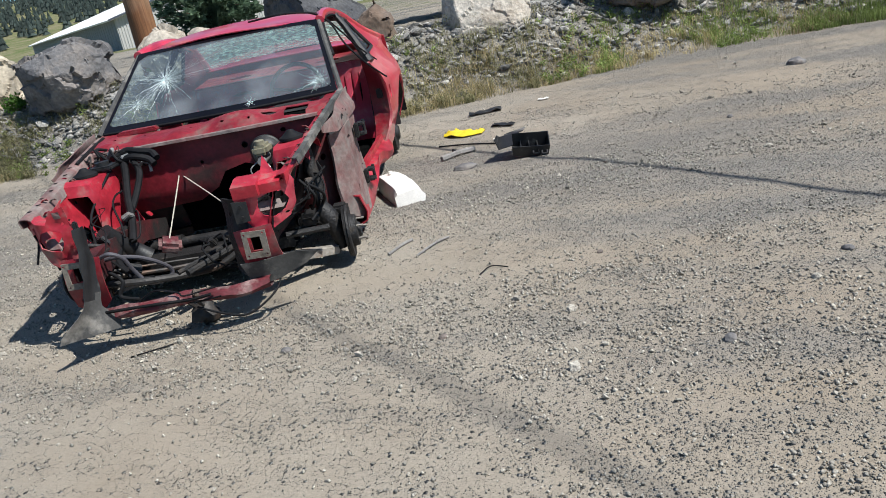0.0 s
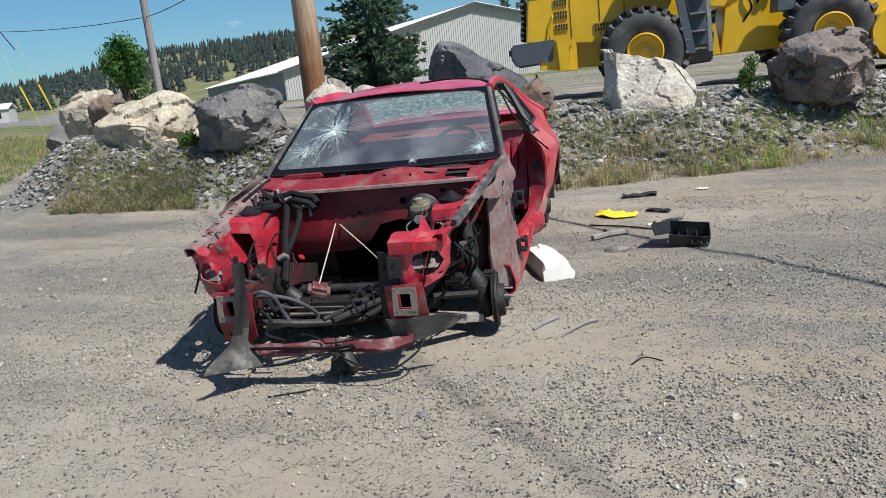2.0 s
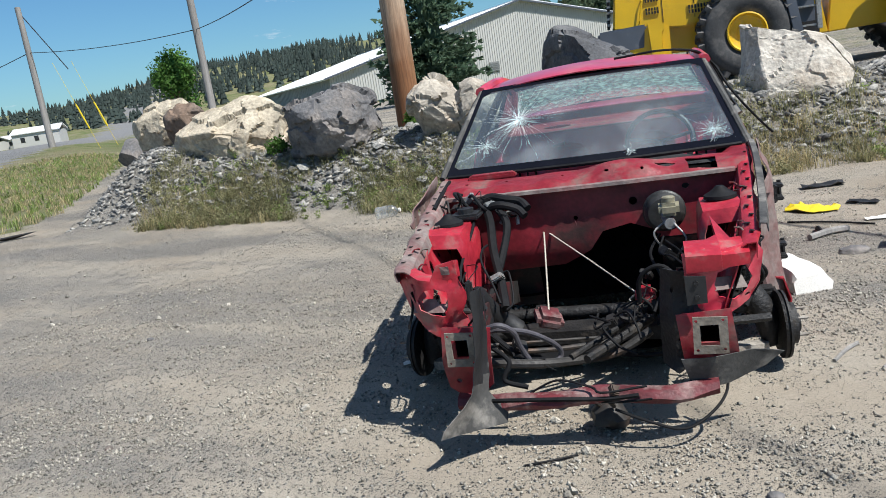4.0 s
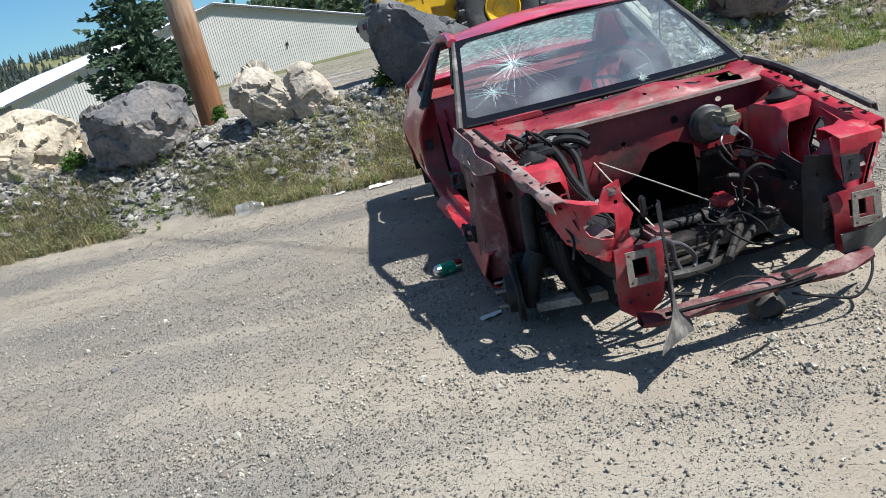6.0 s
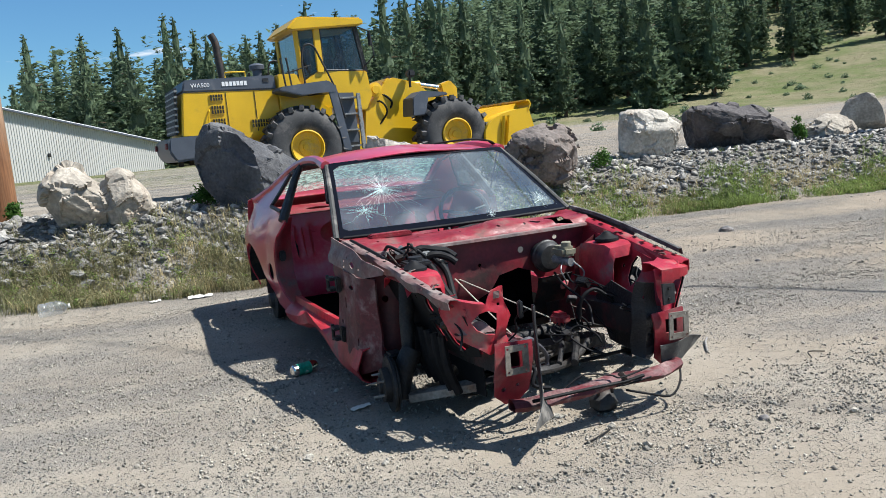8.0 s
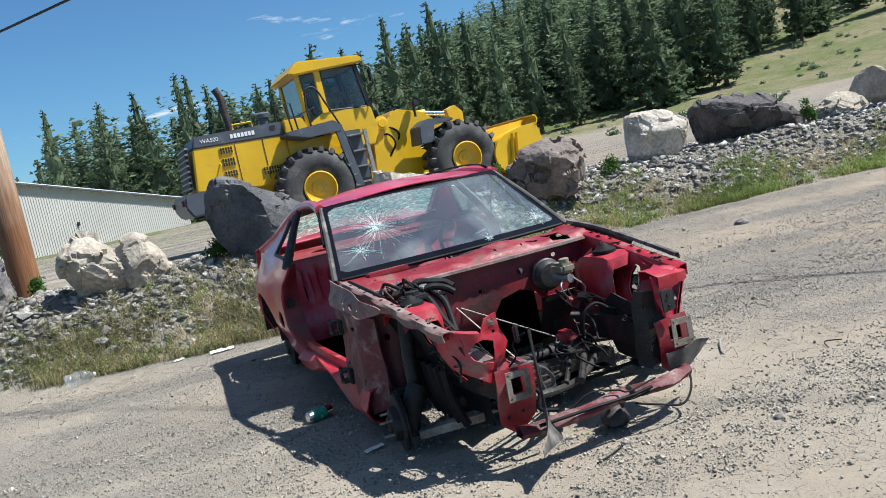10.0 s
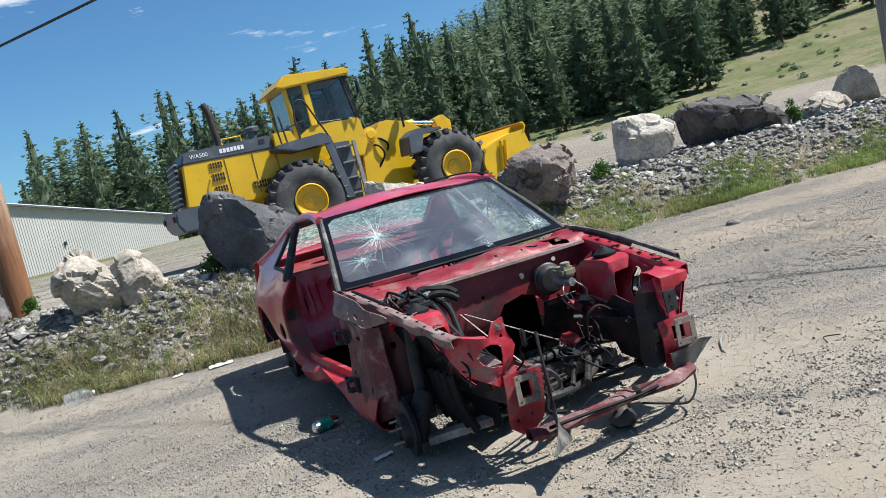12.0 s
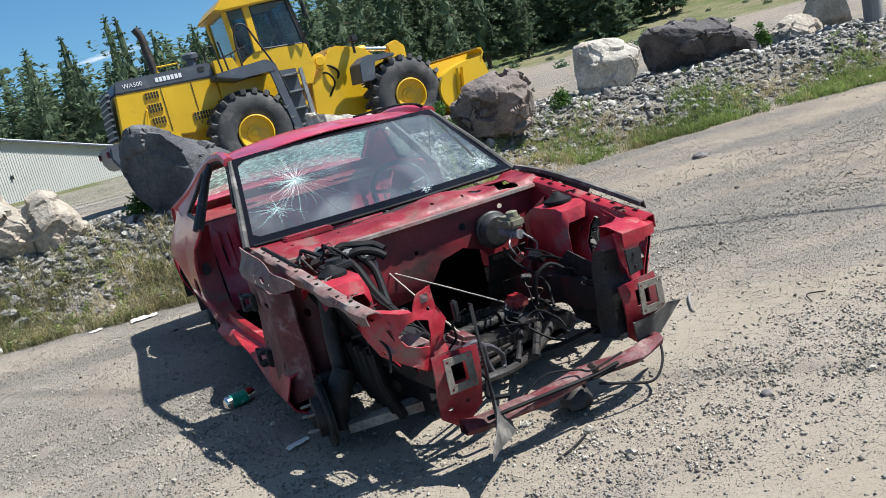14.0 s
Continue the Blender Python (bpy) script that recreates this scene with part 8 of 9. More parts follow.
# frames between the wheels
prism("tail_frame", [(-2.25, 0.78), (-2.25, 0.95), (-1.90, 1.30), (-1.50, 1.30), (-1.50, 0.70)], -0.98, -0.90, YEL, "yellow plate below the hood", 0.01)
prism("step_bracket", [(-1.90, 1.34), (-1.60, 1.32), (-1.58, 1.22), (-1.66, 1.18), (-1.66, 0.72), (-1.86, 0.72), (-1.88, 1.18)], -1.10, -0.98, YEL, "yellow step bracket", 0.01)
prism("rear_frame", [(-1.9, 0.75), (-1.9, 1.30), (1.25, 1.35), (1.35, 0.70)], -0.55, 0.55, YEL, bevel=0.02)
prism("engine_side_box", [(-0.50, 1.55), (-0.50, 2.46), (-0.10, 2.46), (0.10, 1.95), (0.60, 1.70), (0.60, 1.20), (-0.45, 1.20)], -0.80, 0.80, YEL, bevel=0.02)
prism("front_frame", [(1.35, 0.70), (1.45, 1.60), (2.05, 2.30), (2.35, 2.18), (2.55, 1.30), (3.8, 1.15), (3.85, 0.75)], -0.50, 0.50, YEL, bevel=0.02)
prism("belly_tank", [(0.35, 0.55), (0.40, 1.20), (1.20, 1.20), (1.15, 0.60)], -0.75, 0.75, IRON, bevel=0.03)
# cab
prism("cab_lower", [(0.10, 1.75), (0.06, 2.28), (0.40, 2.52), (1.48, 2.45), (1.56, 1.92), (1.40, 1.62)], -0.76, 0.76, YEL, "yellow lower cab panel", 0.02)
prism("cab_roof", [(-0.22, 3.36), (0.02, 3.60), (1.42, 3.56), (1.50, 3.44), (1.40, 3.40), (-0.10, 3.32)], -0.86, 0.86, YEL, "yellow overhanging cab roof", 0.03)
for s in (-1, 1):
    for nm, pts in (("cab_post", [(0.04, s * 0.72, 2.25), (0.0, s * 0.70, 3.38)]), ("cab_post", [(0.44, s * 0.75, 2.45), (0.44, s * 0.72, 3.40)]), ("cab_post", [(1.50, s * 0.66, 2.40), (1.34, s * 0.62, 3.42)])):
        bm = bmesh.new()
        a, b2 = Vector(pts[0]), Vector(pts[1])
        m = look(a, b2)
        w = 0.075 if nm == "cab_post" and pts[0][0] == 0.44 else 0.05
        box(bm, -w, -0.05, -(b2 - a).length, w, 0.05, 0, 0.015, m)
        part(nm, bm, YEL if pts[0][0] < 1 else BLACK, loader)
    bm = bmesh.new()
    vs = [bm.verts.new(p) for p in ((0.52, s * 0.755, 2.50), (1.44, s * 0.70, 2.46), (1.30, s * 0.66, 3.38), (0.52, s * 0.73, 3.38))]
    bm.faces.new(vs)
    part("side_window", bm, GLASS_CAB, loader)
    bm = bmesh.new()
    for p, q in zip(((0.52, s * 0.765, 2.50), (1.44, s * 0.71, 2.46), (1.30, s * 0.67, 3.38), (0.52, s * 0.74, 3.38)), ((1.44, s * 0.71, 2.46), (1.30, s * 0.67, 3.38), (0.52, s * 0.74, 3.38), (0.52, s * 0.765, 2.50))):
        tube(bm, [p, q], 0.022, 6)
    part("window_seal", bm, BLACK, loader)
    bm = bmesh.new()
    vs = [bm.verts.new(p) for p in ((0.07, s * 0.74, 2.35), (0.38, s * 0.755, 2.45), (0.38, s * 0.73, 3.36), (0.04, s * 0.71, 3.34))]
    bm.faces.new(vs)
    part("rear_side_window", bm, GLASS_CAB, loader)
for nm, c4 in (("front_window", ((1.53, -0.62, 2.42), (1.53, 0.62, 2.42), (1.36, 0.58, 3.40), (1.36, -0.58, 3.40))), ("rear_window", ((0.03, -0.68, 2.4), (0.03, 0.68, 2.4), (-0.01, 0.66, 3.34), (-0.01, -0.66, 3.34)))):
    bm = bmesh.new()
    bm.faces.new([bm.verts.new(p) for p in c4])
    part(nm, bm, GLASS_CAB, loader)
bm = bmesh.new()
box(bm, 0.35, -0.28, 2.2, 0.80, 0.28, 2.45, 0.04)
box(bm, 0.28, -0.26, 2.4, 0.42, 0.26, 3.05, 0.05)
part("operator_seat", bm, TRIM_IN, loader, smooth=True)
bm = bmesh.new()
tube(bm, [(1.25, 0, 2.3), (1.08, 0, 2.72)], 0.04, 8)
tube(bm, [(1.08 + 0.06 * math.cos(a), 0.19 * math.sin(a), 2.74 + 0.17 * math.cos(a)) for a in np.linspace(0, 6.283, 20)], 0.018, 6, cap=False)
part("steering_column", bm, BLACK, loader)
bm = bmesh.new()
tube(bm, [(1.46, -0.70, 2.55), (1.62, -0.92, 2.75), (1.55, -0.95, 3.25), (1.38, -0.72, 3.38)], 0.016, 6)
box(bm, 1.52, -1.00, 2.95, 1.56, -0.88, 3.22, 0.012)
part("mirror", bm, BLACK, loader)
# platform, rear mudguard, ladder, rails on the near side and far side
for s in (-1, 1):
    prism("platform", [(-0.66, 2.08), (-0.62, 2.16), (0.36, 2.24), (0.48, 2.16), (0.50, 1.98), (0.30, 2.02), (-0.2, 1.96)], s * 0.75, s * 1.42, GREY_PAINT, "slate grey platform and mudguard", 0.02)
    prism("ladder_side", [(0.34, 2.14), (0.52, 2.14), (0.74, 0.80), (0.58, 0.80)], s * 1.36, s * 1.41, GREY_PAINT, bevel=0.008)
    prism("ladder_side", [(0.95, 1.95), (1.03, 1.95), (1.06, 0.80), (0.97, 0.80)], s * 1.36, s * 1.41, ALU, bevel=0.008)
    prism("ladder_back", [(0.52, 2.00), (0.98, 1.98), (1.00, 0.95), (0.70, 0.95)], s * 1.10, s * 1.16, GREY_PAINT, bevel=0.008)
    for k in range(4):
        z = 0.86 + 0.33 * k
        bm = bmesh.new()
        box(bm, 0.70 - 0.055 * k, s * 1.25 - 0.14, z, 1.00, s * 1.25 + 0.14, z + 0.035, 0.008)
        part("ladder_tread", bm, ALU, loader)
    bm = bmesh.new()
    tube(bm, curve([(-0.10, s * 1.36, 2.15), (-0.12, s * 1.36, 2.62), (-0.05, s * 1.36, 2.93), (0.14, s * 1.36, 2.93), (0.30, s * 1.36, 2.6), (0.52, s * 1.38, 2.05), (0.66, s * 1.40, 1.45)], 6), 0.020, 7)
    part("handrail", bm, IRON, loader, smooth=True)
    bm = bmesh.new()
    tube(bm, [(-0.50, s * 1.36, 2.12), (-0.56, s * 1.36, 2.72), (-0.44, s * 1.36, 2.72), (-0.38, s * 1.36, 2.12)], 0.018, 6)
    tube(bm, [(-0.46, s * 1.36, 2.42), (0.06, s * 1.36, 2.56)], 0.014, 6)
    part("platform_rail", bm, BLACK, loader)
    # front mudguard
    prism("front_mudguard", [(2.24, 1.40), (2.28, 1.78), (2.50, 1.92), (3.10, 1.86), (3.12, 1.80), (2.62, 1.78), (2.56, 1.40)], s * 0.72, s * 1.30, GREY_PAINT, "grey front mudguard", 0.015)
    # lift arm
    prism("lift_arm", [(1.95, 2.22), (2.20, 2.30), (2.75, 2.16), (3.45, 1.62), (4.05, 0.95), (3.90, 0.72), (3.30, 1.22), (2.60, 1.72), (2.05, 1.95)], s * 0.42 - 0.07, s * 0.42 + 0.07, YEL, "yellow lift arm", 0.015)
    bm = bmesh.new()
    tube(bm, [(1.75, s * 0.36, 1.05), (2.55, s * 0.38, 1.38)], 0.075, 12)
    part("lift_cylinder", bm, YEL, loader, smooth=True)
    bm = bmesh.new()
    tube(bm, [(2.52, s * 0.38, 1.36), (3.15, s * 0.40, 1.48)], 0.045, 10)
    part("lift_rod", bm, CHROME, loader, smooth=True)
    bm = bmesh.new()
    tube(bm, [(2.52, s * 0.66, 2.05), (2.52, s * 0.66, 2.28)], 0.03, 8)
    box(bm, 2.46, s * 0.66 - 0.12, 2.27, 2.62, s * 0.66 + 0.12, 2.43, 0.03)
    part("work_lamp", bm, BLACK, loader)
prism("boom_crosstube", [(2.70, 1.72), (2.85, 1.85), (3.0, 1.70), (2.85, 1.58)], -0.42, 0.42, YEL, bevel=0.03)
bm = bmesh.new()
tube(bm, [(2.25, 0, 2.12), (3.05, 0, 2.14)], 0.095, 14)
part("tilt_cylinder", bm, YEL, loader, smooth=True)
bm = bmesh.new()
tube(bm, [(3.05, 0, 2.14), (3.72, 0, 2.02)], 0.055, 12)
part("tilt_rod", bm, CHROME, loader, "bright steel cylinder rod", smooth=True)
prism("bell_crank", [(3.55, 2.12), (3.80, 2.20), (3.98, 2.02), (3.95, 1.50), (3.75, 1.10), (3.60, 1.15), (3.66, 1.60)], -0.13, 0.13, YEL, "yellow bell crank", 0.02)
bm = bmesh.new()
tube(bm, curve([(1.6, -0.30, 1.75), (1.85, -0.46, 1.95), (2.1, -0.52, 1.75), (1.9, -0.40, 1.45), (1.55, -0.35, 1.30)], 6), 0.025, 7)
tube(bm, curve([(1.55, -0.20, 1.65), (1.80, -0.52, 1.80), (1.95, -0.55, 1.55), (1.70, -0.45, 1.20)], 6), 0.022, 7)
part("hydraulic_hose", bm, RUBBER, loader, smooth=True)
bm = bmesh.new()
lathe(bm, (1.72, -0.52, 2.05), (0, -1, 0), [(0, 0.16), (0.05, 0.16), (0.06, 0.10), (0.09, 0.09)], 18)
part("hinge_boss", bm, YEL, loader, smooth=True)
# bucket: curved shell, cheeks, ribs, lip
bm = bmesh.new()
prof = [(5.05, 1.36), (4.55, 1.30), (4.12, 1.16), (3.92, 0.92), (3.95, 0.62), (4.20, 0.38), (4.70, 0.30), (5.35, 0.28)]
line = curve([(x, 0, z) for x, z in prof], 5)
loft(bm, [[(p.x, y, p.z) for p in line] for y in np.linspace(-1.5, 1.5, 13)], 0.035)
bk = part("bucket", bm, YEL, loader, "yellow loader bucket", smooth=True)
for y in (-1.5, 1.5):
    bm = bmesh.new()
    poly = [(p.x, p.z) for p in line]
    sheet(bm, poly, [], lambda x, z: (x, y, z), 0.035, 0.3)
    part("bucket_cheek", bm, YEL, bk)
for y in np.linspace(-1.1, 1.1, 6):
    bm = bmesh.new()
    up = [p for p in line[:22]]
    loft(bm, [[(p.x - 0.02, float(y) - 0.03, p.z + 0.03), (p.x - 0.10, float(y) - 0.012, p.z + 0.15), (p.x - 0.10, float(y) + 0.012, p.z + 0.15), (p.x - 0.02, float(y) + 0.03, p.z + 0.03)] for p in up], 0.01)
    part("bucket_rib", bm, YEL, bk)
bm = bmesh.new()
loft(bm, [[(5.02, y, 1.34), (5.08, y, 1.46), (5.05, y, 1.53), (4.98, y, 1.54)] for y in (-1.52, 1.52)], 0.03)
part("spill_guard", bm, YEL, bk, "bent yellow guard along the top of the bucket")
for x0, x1 in ((4.34, 4.22), (4.46, 4.34)):
    bm = bmesh.new()
    loft(bm, [[(x0, -1.52, 1.24), (x0 + 0.02, -1.565, 1.24), (x0 + 0.05, -1.52, 1.24)], [(x1, -1.52, 0.46), (x1 + 0.02, -1.565, 0.46), (x1 + 0.05, -1.52, 0.46)]], 0.01)
    part("cheek_stiffener", bm, YEL, bk)
bm = bmesh.new()
box(bm, 5.25, -1.52, 0.25, 5.55, 1.52, 0.29, 0.01)
part("cutting_edge", bm, BARE, bk)


# model number in letters, maker's name as plain bars
def letters(text, size, m, material, parent):
    cu = bpy.data.curves.new("lettering", "FONT")
    cu.body, cu.size, cu.extrude = text, size, 0.003
    tmp = bpy.data.objects.new("lettering", cu)
    scene.collection.objects.link(tmp)
    dg = bpy.context.evaluated_depsgraph_get()
    mesh = bpy.data.meshes.new_from_object(tmp.evaluated_get(dg))
    bpy.data.objects.remove(tmp)
    mesh.materials.clear()
    mesh.materials.append(material)
    ob = new("lettering", mesh)
    ob.parent = parent
    ob.matrix_local = m
    return ob


letters("WA500", 0.115, pose(-2.24, -0.735, 2.285, 90, 0, 0), WHITE_INK, loader)
for k, (w, gap) in enumerate(((0.10, 0.0), (0.11, 0.0), (0.12, 0.0), (0.10, 0.0), (0.09, 0.0), (0.09, 0.0), (0.10, 0.0))):
    bm = bmesh.new()
    box(bm, -1.63 + k * 0.074, -0.739, 2.285, -1.63 + k * 0.074 + 0.056, -0.733, 2.37)
    part("name_bar", bm, WHITE_INK, loader)
bm = bmesh.new()
box(bm, -0.80, -0.74, 2.32, -0.68, -0.733, 2.40)
part("small_sign", bm, BLACK, loader)

# ---- things lying on the lot ----
def flat_z(x, y):
    return height(x, y)


# foam bumper core beside the car
bm = bmesh.new()
prof = [(-0.11, 0.0), (-0.115, 0.07), (-0.09, 0.115), (0.06, 0.125), (0.085, 0.115), (0.12, 0.05), (0.10, 0.0)]
rows = []
for i, yy in enumerate(np.linspace(-0.30, 0.30, 11)):
    k = 1.0 - 0.10 * smooth(0.1, 0.3, yy) + 0.015 * math.cos(i * 2.1)
    dip = 0.03 * smooth(-0.22, -0.30, yy)
    rows.append([(float(x * k), float(yy + 0.15 * (z - 0.06) * (1 if i == 0 else 0)), float(max(0.0, z * k - dip * (z > 0.1)))) for x, z in prof + prof[:1]])
loft(bm, rows)
bm.faces.new([bm.verts.new(p) for p in rows[0][:-1]])
bm.faces.new([bm.verts.new(p) for p in rows[-1][:-1]])
bmesh.ops.remove_doubles(bm, verts=bm.verts, dist=0.0005)
foam = link("foam_block", bm, FOAM, smooth=True)
foam.matrix_world = pose(-1.485, 6.16, flat_z(-1.485, 6.16) - 0.01, 0, 0, 30) @ Matrix.Diagonal((0.80, 0.90, 1.0, 1.0))
tagged(foam, "scuffed white foam bumper core on the gravel", "foam block")
bm = bmesh.new()
lathe(bm, (0.0, 0.20, 0.108), (0, 0, 1), [(0, 0.022), (0.02, 0.022), (0.03, 0.014)], 10)
part("foam_knob", bm, FOAM, foam)

# black plastic battery tray
tray = thing("plastic_tray", pose(-0.74, 6.86, flat_z(-0.74, 6.86) + 0.02, 14, 10, 12) @ Matrix.Scale(0.82, 4), "broken black plastic tray with grey flap on the gravel", "plastic tray")
bm = bmesh.new()
rows = [[(-0.15, -0.10, 0.09), (-0.14, -0.09, 0.01), (0.14, -0.09, 0.0), (0.15, -0.10, 0.11)], [(-0.15, 0.10, 0.12), (-0.14, 0.09, 0.01), (0.14, 0.09, 0.01), (0.15, 0.10, 0.14)]]
loft(bm, rows, 0.006)
loft(bm, [[(-0.15, 0.10, 0.12), (0.15, 0.10, 0.14)], [(-0.14, 0.09, 0.01), (0.14, 0.09, 0.01)]], 0.006)
loft(bm, [[(-0.15, -0.10, 0.09), (0.15, -0.10, 0.11)], [(-0.14, -0.09, 0.01), (0.14, -0.09, 0.0)]], 0.006)
part("tray_body", bm, BLACK, tray)
for k in range(3):
    bm = bmesh.new()
    box(bm, -0.08 + 0.07 * k, -0.088, 0.01, -0.072 + 0.07 * k, 0.088, 0.06)
    part("tray_rib", bm, BLACK, tray)
bm = bmesh.new()
loft(bm, [[(-0.15, -0.08, 0.10), (-0.15, 0.10, 0.12)], [(-0.26, -0.06, 0.05), (-0.25, 0.12, 0.08)], [(-0.30, -0.05, 0.13), (-0.28, -0.02, 0.16)]], 0.005)
part("tray_flap", bm, BLACK, tray)
bm = bmesh.new()
loft(bm, [[(-0.24, 0.06, 0.075), (-0.05, 0.14, 0.13)], [(-0.20, 0.22, 0.06), (-0.02, 0.28, 0.10)]], 0.004)
part("grey_sheet", bm, DUSTY_FLAP, tray)
bm = bmesh.new()
for k in range(2):
    tube(bm, curve([(0.02 + 0.07 * k, -0.105, 0.06), (0.02 + 0.07 * k, -0.135, 0.05), (0.06 + 0.07 * k, -0.135, 0.055), (0.06 + 0.07 * k, -0.105, 0.065)], 5), 0.006, 6)
part("tray_handle", bm, BLACK, tray)

# crumpled yellow piece
bm = bmesh.new()
rows = []
for i in range(13):
    u = i / 12 - 0.5
    rows.append([(u * 0.34, (j / 7 - 0.5) * (0.13 + 0.06 * math.cos(u * 5)) + 0.03 * noise.noise((u * 6, j * 0.5, 7.0)), 0.010 + 0.055 * abs(noise.noise((u * 12, j * 0.9, 3.0))) + 0.018 * math.exp(-((u + 0.25) / 0.12) ** 2)) for j in range(8)])
loft(bm, rows, 0.004)
yc = link("yellow_cloth", bm, YELLOW_CLOTH, smooth=True)
yc.matrix_world = pose(-1.41, 7.90, flat_z(-1.41, 7.9), 0, 0, -10)
tagged(yc, "crumpled bright yellow plastic cloth on the gravel", "cloth")


def flat_stone(x, y, sx, sy, sz, material, label, seed, turn=0):
    rs = random.Random(seed)
    bm = bmesh.new()
    bmesh.ops.create_icosphere(bm, subdivisions=3, radius=1.0)
    for v in bm.verts:
        v.co = Vector((v.co.x * sx, v.co.y * sy, max(-0.2, v.co.z) * sz)) * (1 + 0.18 * noise.noise((v.co.x * 2 + seed, v.co.y * 2, v.co.z * 2)))
    ob = link("stone", bm, material, smooth=True)
    ob.matrix_world = pose(x, y, flat_z(x, y) + sz * 0.15, 0, 0, turn)
    return tagged(ob, label, "stone", "loose stones on the lot")


flat_stone(-1.17, 6.70, 0.085, 0.055, 0.03, ROCK_GREY, "flat grey stone lying on the gravel", 3, 20)
flat_stone(1.31, 8.85, 0.075, 0.06, 0.05, ROCK_GREY, "angular grey stone standing out of the lot", 8, 0)
for x, y, r, sd in ((-0.75, 4.1, 0.022, 1), (0.25, 3.9, 0.03, 2), (0.75, 4.6, 0.028, 4), (-2.2, 3.2, 0.025, 5), (-4.9, 5.2, 0.028, 6), (-0.2, 4.9, 0.02, 7), (-3.9, 4.0, 0.024, 9), (-1.4, 4.1, 0.028, 10), (0.6, 7.2, 0.03, 12)):
    flat_stone(x, y, r * 0.85, r * 0.65, r * 0.55, ROCK_BROWN if sd % 2 else ROCK_GREY, "small dark stone on the dirt lot", sd, sd * 37)


def stick(pts, r, label, material=GREY_POLE, name="stick"):
    bm = bmesh.new()
    tube(bm, curve([(x, y, flat_z(x, y) + z) for x, y, z in pts], 6), r, 6)
    return tagged(link(name, bm, material, smooth=True), label, name.replace("_", " "), "sticks and scraps")


stick([(-1.40, 7.00, 0.02), (-1.30, 7.12, 0.025), (-1.20, 7.22, 0.02)], 0.02, "weathered grey piece of wood on the gravel")
stick([(-1.37, 7.30, 0.01), (-1.36, 7.22, 0.03), (-1.33, 7.14, 0.01)], 0.012, "short dark bent hose on the gravel", RUBBER, "hose_piece")
stick([(-1.26, 5.10, 0.008), (-1.22, 5.2, 0.012), (-1.18, 5.28, 0.008)], 0.008, "thin brown twig by the car")
stick([(-1.10, 5.06, 0.008), (-1.03, 5.2, 0.014), (-0.98, 5.27, 0.008)], 0.006, "thin crooked twig by the car")
stick([(-1.55, 7.55, 0.008), (-1.30, 7.48, 0.012), (-1.05, 7.36, 0.01)], 0.007, "thin black wire on the gravel", RUBBER, "wire_piece")
stick([(-2.16, 4.16, 0.006), (-2.08, 4.20, 0.010), (-2.01, 4.26, 0.006)], 0.004, "thin black wire trailing from the wreck", RUBBER, "wire_piece")
stick([(-0.72, 4.72, 0.006), (-0.68, 4.80, 0.012), (-0.60, 4.78, 0.006)], 0.003, "thin black wire curl on the dirt", RUBBER, "wire_piece")


def scrap(x, y, sx, sy, material, label, name, seed, h=0.012, turn=0):
    bm = bmesh.new()
    rows = [[(sx * (i / 6 - 0.5), sy * (j / 5 - 0.5), 0.006 + h * abs(noise.noise((i * 0.7 + seed, j * 0.7, 1.0)))) for j in range(6)] for i in range(7)]
    loft(bm, rows, 0.003)
    ob = link(name, bm, material, smooth=True)
    ob.matrix_world = pose(x, y, flat_z(x, y), 0, 0, turn)
    return tagged(ob, label, name.replace("_", " "), "litter on the lot")


scrap(-1.36, 8.68, 0.30, 0.12, BLACK, "crumpled black plastic scrap on the gravel", "plastic_scrap", 2, 0.05, 10)
scrap(-1.10, 8.02, 0.20, 0.07, BLACK, "small black plastic scrap on the gravel", "plastic_scrap", 5, 0.03, -20)
scrap(-1.03, 7.52, 0.14, 0.05, FOAM, "small white plastic shard on the gravel", "plastic_scrap", 7, 0.02, 15)
scrap(-4.05, 8.83, 0.22, 0.10, FOAM, "crumpled white paper at the edge of the bank", "paper_scrap", 9, 0.03, 10)
scrap(-4.45, 8.85, 0.10, 0.05, FOAM, "small white paper scrap by the bank", "paper_scrap", 11, 0.02, 40)
scrap(-0.85, 8.9, 0.10, 0.05, FOAM, "white paper scrap far out on the gravel", "paper_scrap", 13, 0.02, 0)
scrap(-2.98, 4.95, 0.10, 0.03, FOAM, "white foil scrap under the wreck", "paper_scrap", 15, 0.02, 30)

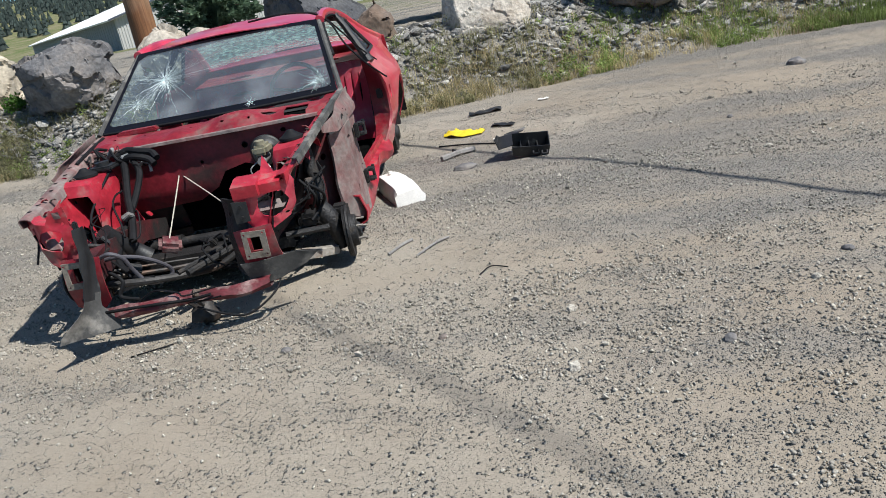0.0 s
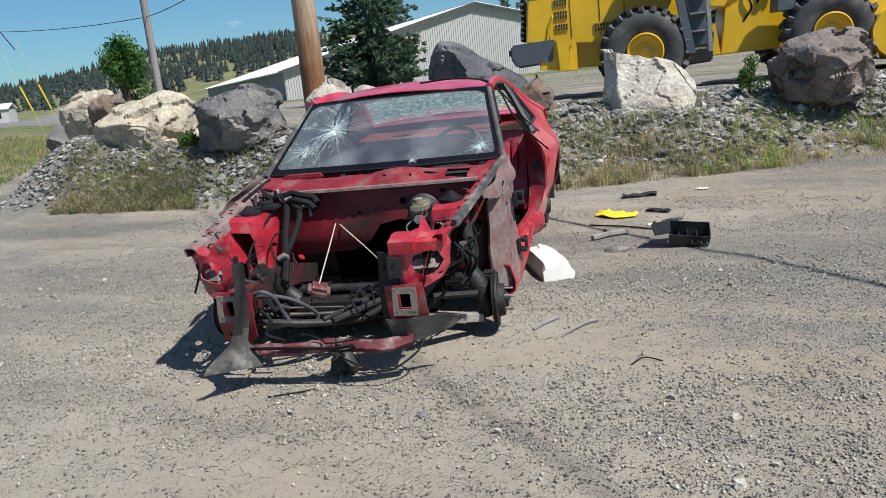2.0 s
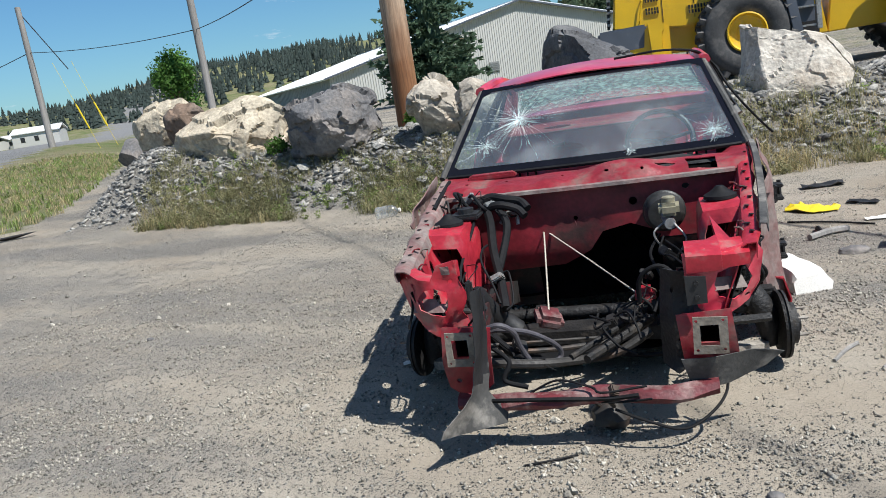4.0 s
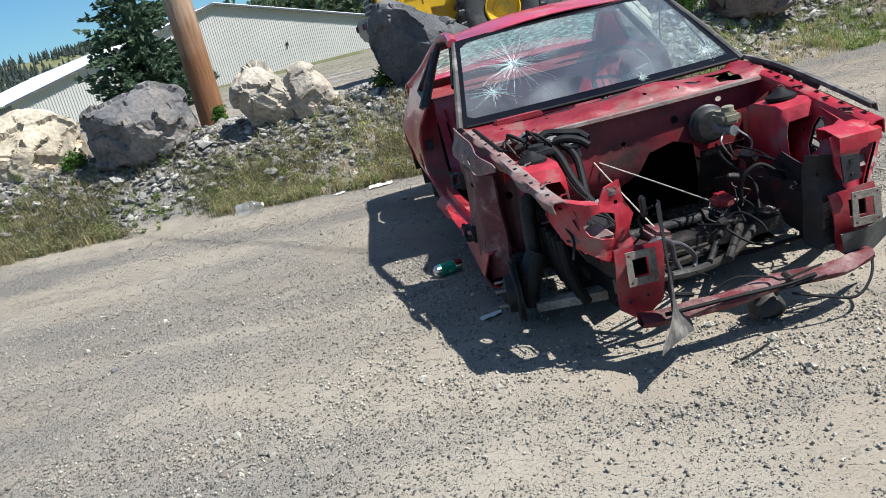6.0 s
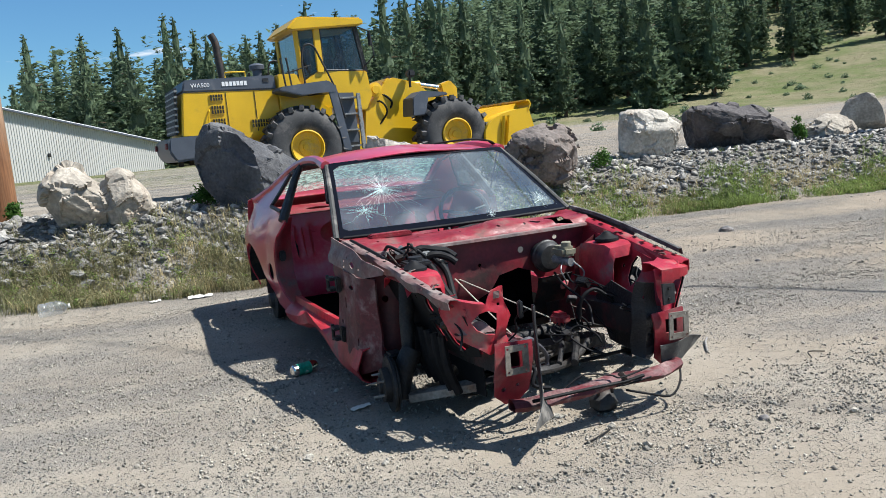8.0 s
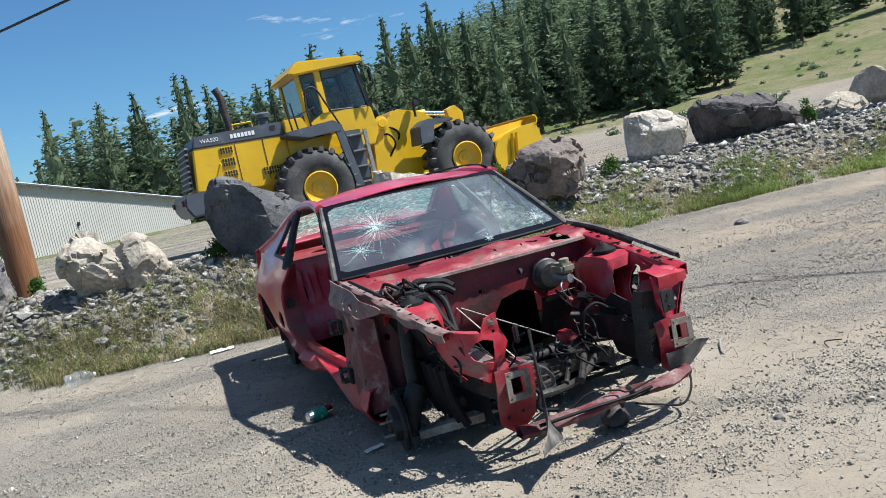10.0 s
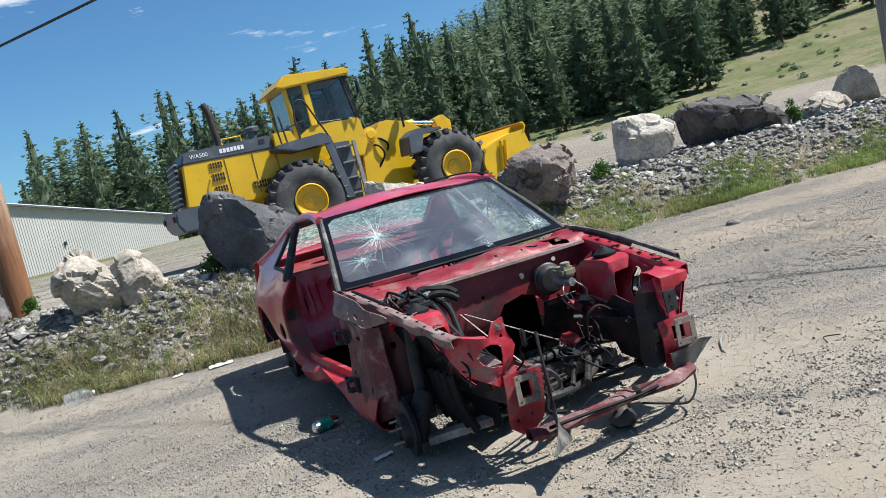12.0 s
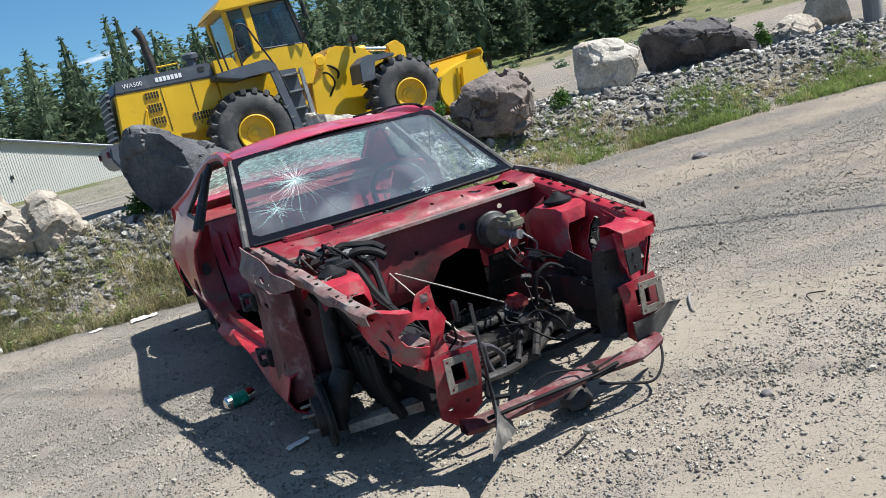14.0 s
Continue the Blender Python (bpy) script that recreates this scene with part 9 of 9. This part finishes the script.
# clear plastic jug, crumpled, at the foot of the bank
jug = thing("plastic_jug", pose(-5.30, 8.78, flat_z(-5.30, 8.78) + 0.062, 0, 86, 12) @ Matrix.Scale(0.82, 4), "crumpled clear plastic jug lying by the bank", "plastic jug")
bm = bmesh.new()
lathe(bm, (0, 0, -0.15), (0, 0, 1), [(0, 0.055), (0.012, 0.074), (0.06, 0.078), (0.075, 0.072), (0.09, 0.078), (0.15, 0.080), (0.165, 0.073), (0.18, 0.079), (0.22, 0.075), (0.265, 0.045), (0.285, 0.022), (0.30, 0.020)], 28)
for v in bm.verts:
    k = 1 + 0.16 * noise.noise((v.co.x * 14, v.co.y * 14, v.co.z * 11))
    v.co = Vector((v.co.x * k, v.co.y * k, v.co.z))
part("jug_body", bm, CLEAR, jug, smooth=True).visible_shadow = False
bm = bmesh.new()
lathe(bm, (0, 0, 0.148), (0, 0, 1), [(0, 0.024), (0.018, 0.024), (0.020, 0.018)], 16)
part("jug_cap", bm, FOAM, jug, "white screw cap")

# drinks can in the light patch beside the sill
can = thing("drinks_can", pose(-3.225, 5.715, flat_z(-3.225, 5.715) + 0.034, 0, 90, 28), "green and silver drinks can lying on its side", "drinks can")
bm = bmesh.new()
lathe(bm, (0, 0, -0.065), (0, 0, 1), [(0, 0.024), (0.008, 0.033), (0.03, 0.0335)], 24)
part("can_base", bm, CHROME, can, "bare silver can base", smooth=True)
bm = bmesh.new()
lathe(bm, (0, 0, 0.045), (0, 0, 1), [(0, 0.0335), (0.028, 0.033), (0.040, 0.027), (0.043, 0.027), (0.042, 0.02)], 24)
part("can_top", bm, CHROME, can, "bare silver can top", smooth=True)
bm = bmesh.new()
lathe(bm, (0, 0, -0.036), (0, 0, 1), [(0, 0.034), (0.082, 0.034)], 24)
part("can_print", bm, mat("green printed can", (0.02, 0.30, 0.19), 0.35, metal=0.1, var=0.3, scale=30, bump=0, second=(0.45, 0.5, 0.45), mask=(0.58, 0.62), mask_scale=22), can, "green printed band", smooth=True)

# dark drain hole at the edge of the grass
bm = bmesh.new()
rows = [[(0.36 * math.cos(a) * k, 0.10 * math.sin(a) * k, 0.02 - 0.05 * (1 - k)) for a in np.linspace(0, 6.283, 17)] for k in (1.0, 0.85, 0.6, 0.2)]
loft(bm, rows)
dr = link("drain_hole", bm, IRON)
dr.matrix_world = pose(-11.6, 9.08, flat_z(-11.6, 9.08) + 0.03, 0, 0, 65)
tagged(dr, "dark sunken drain opening at the lot edge", "drain")
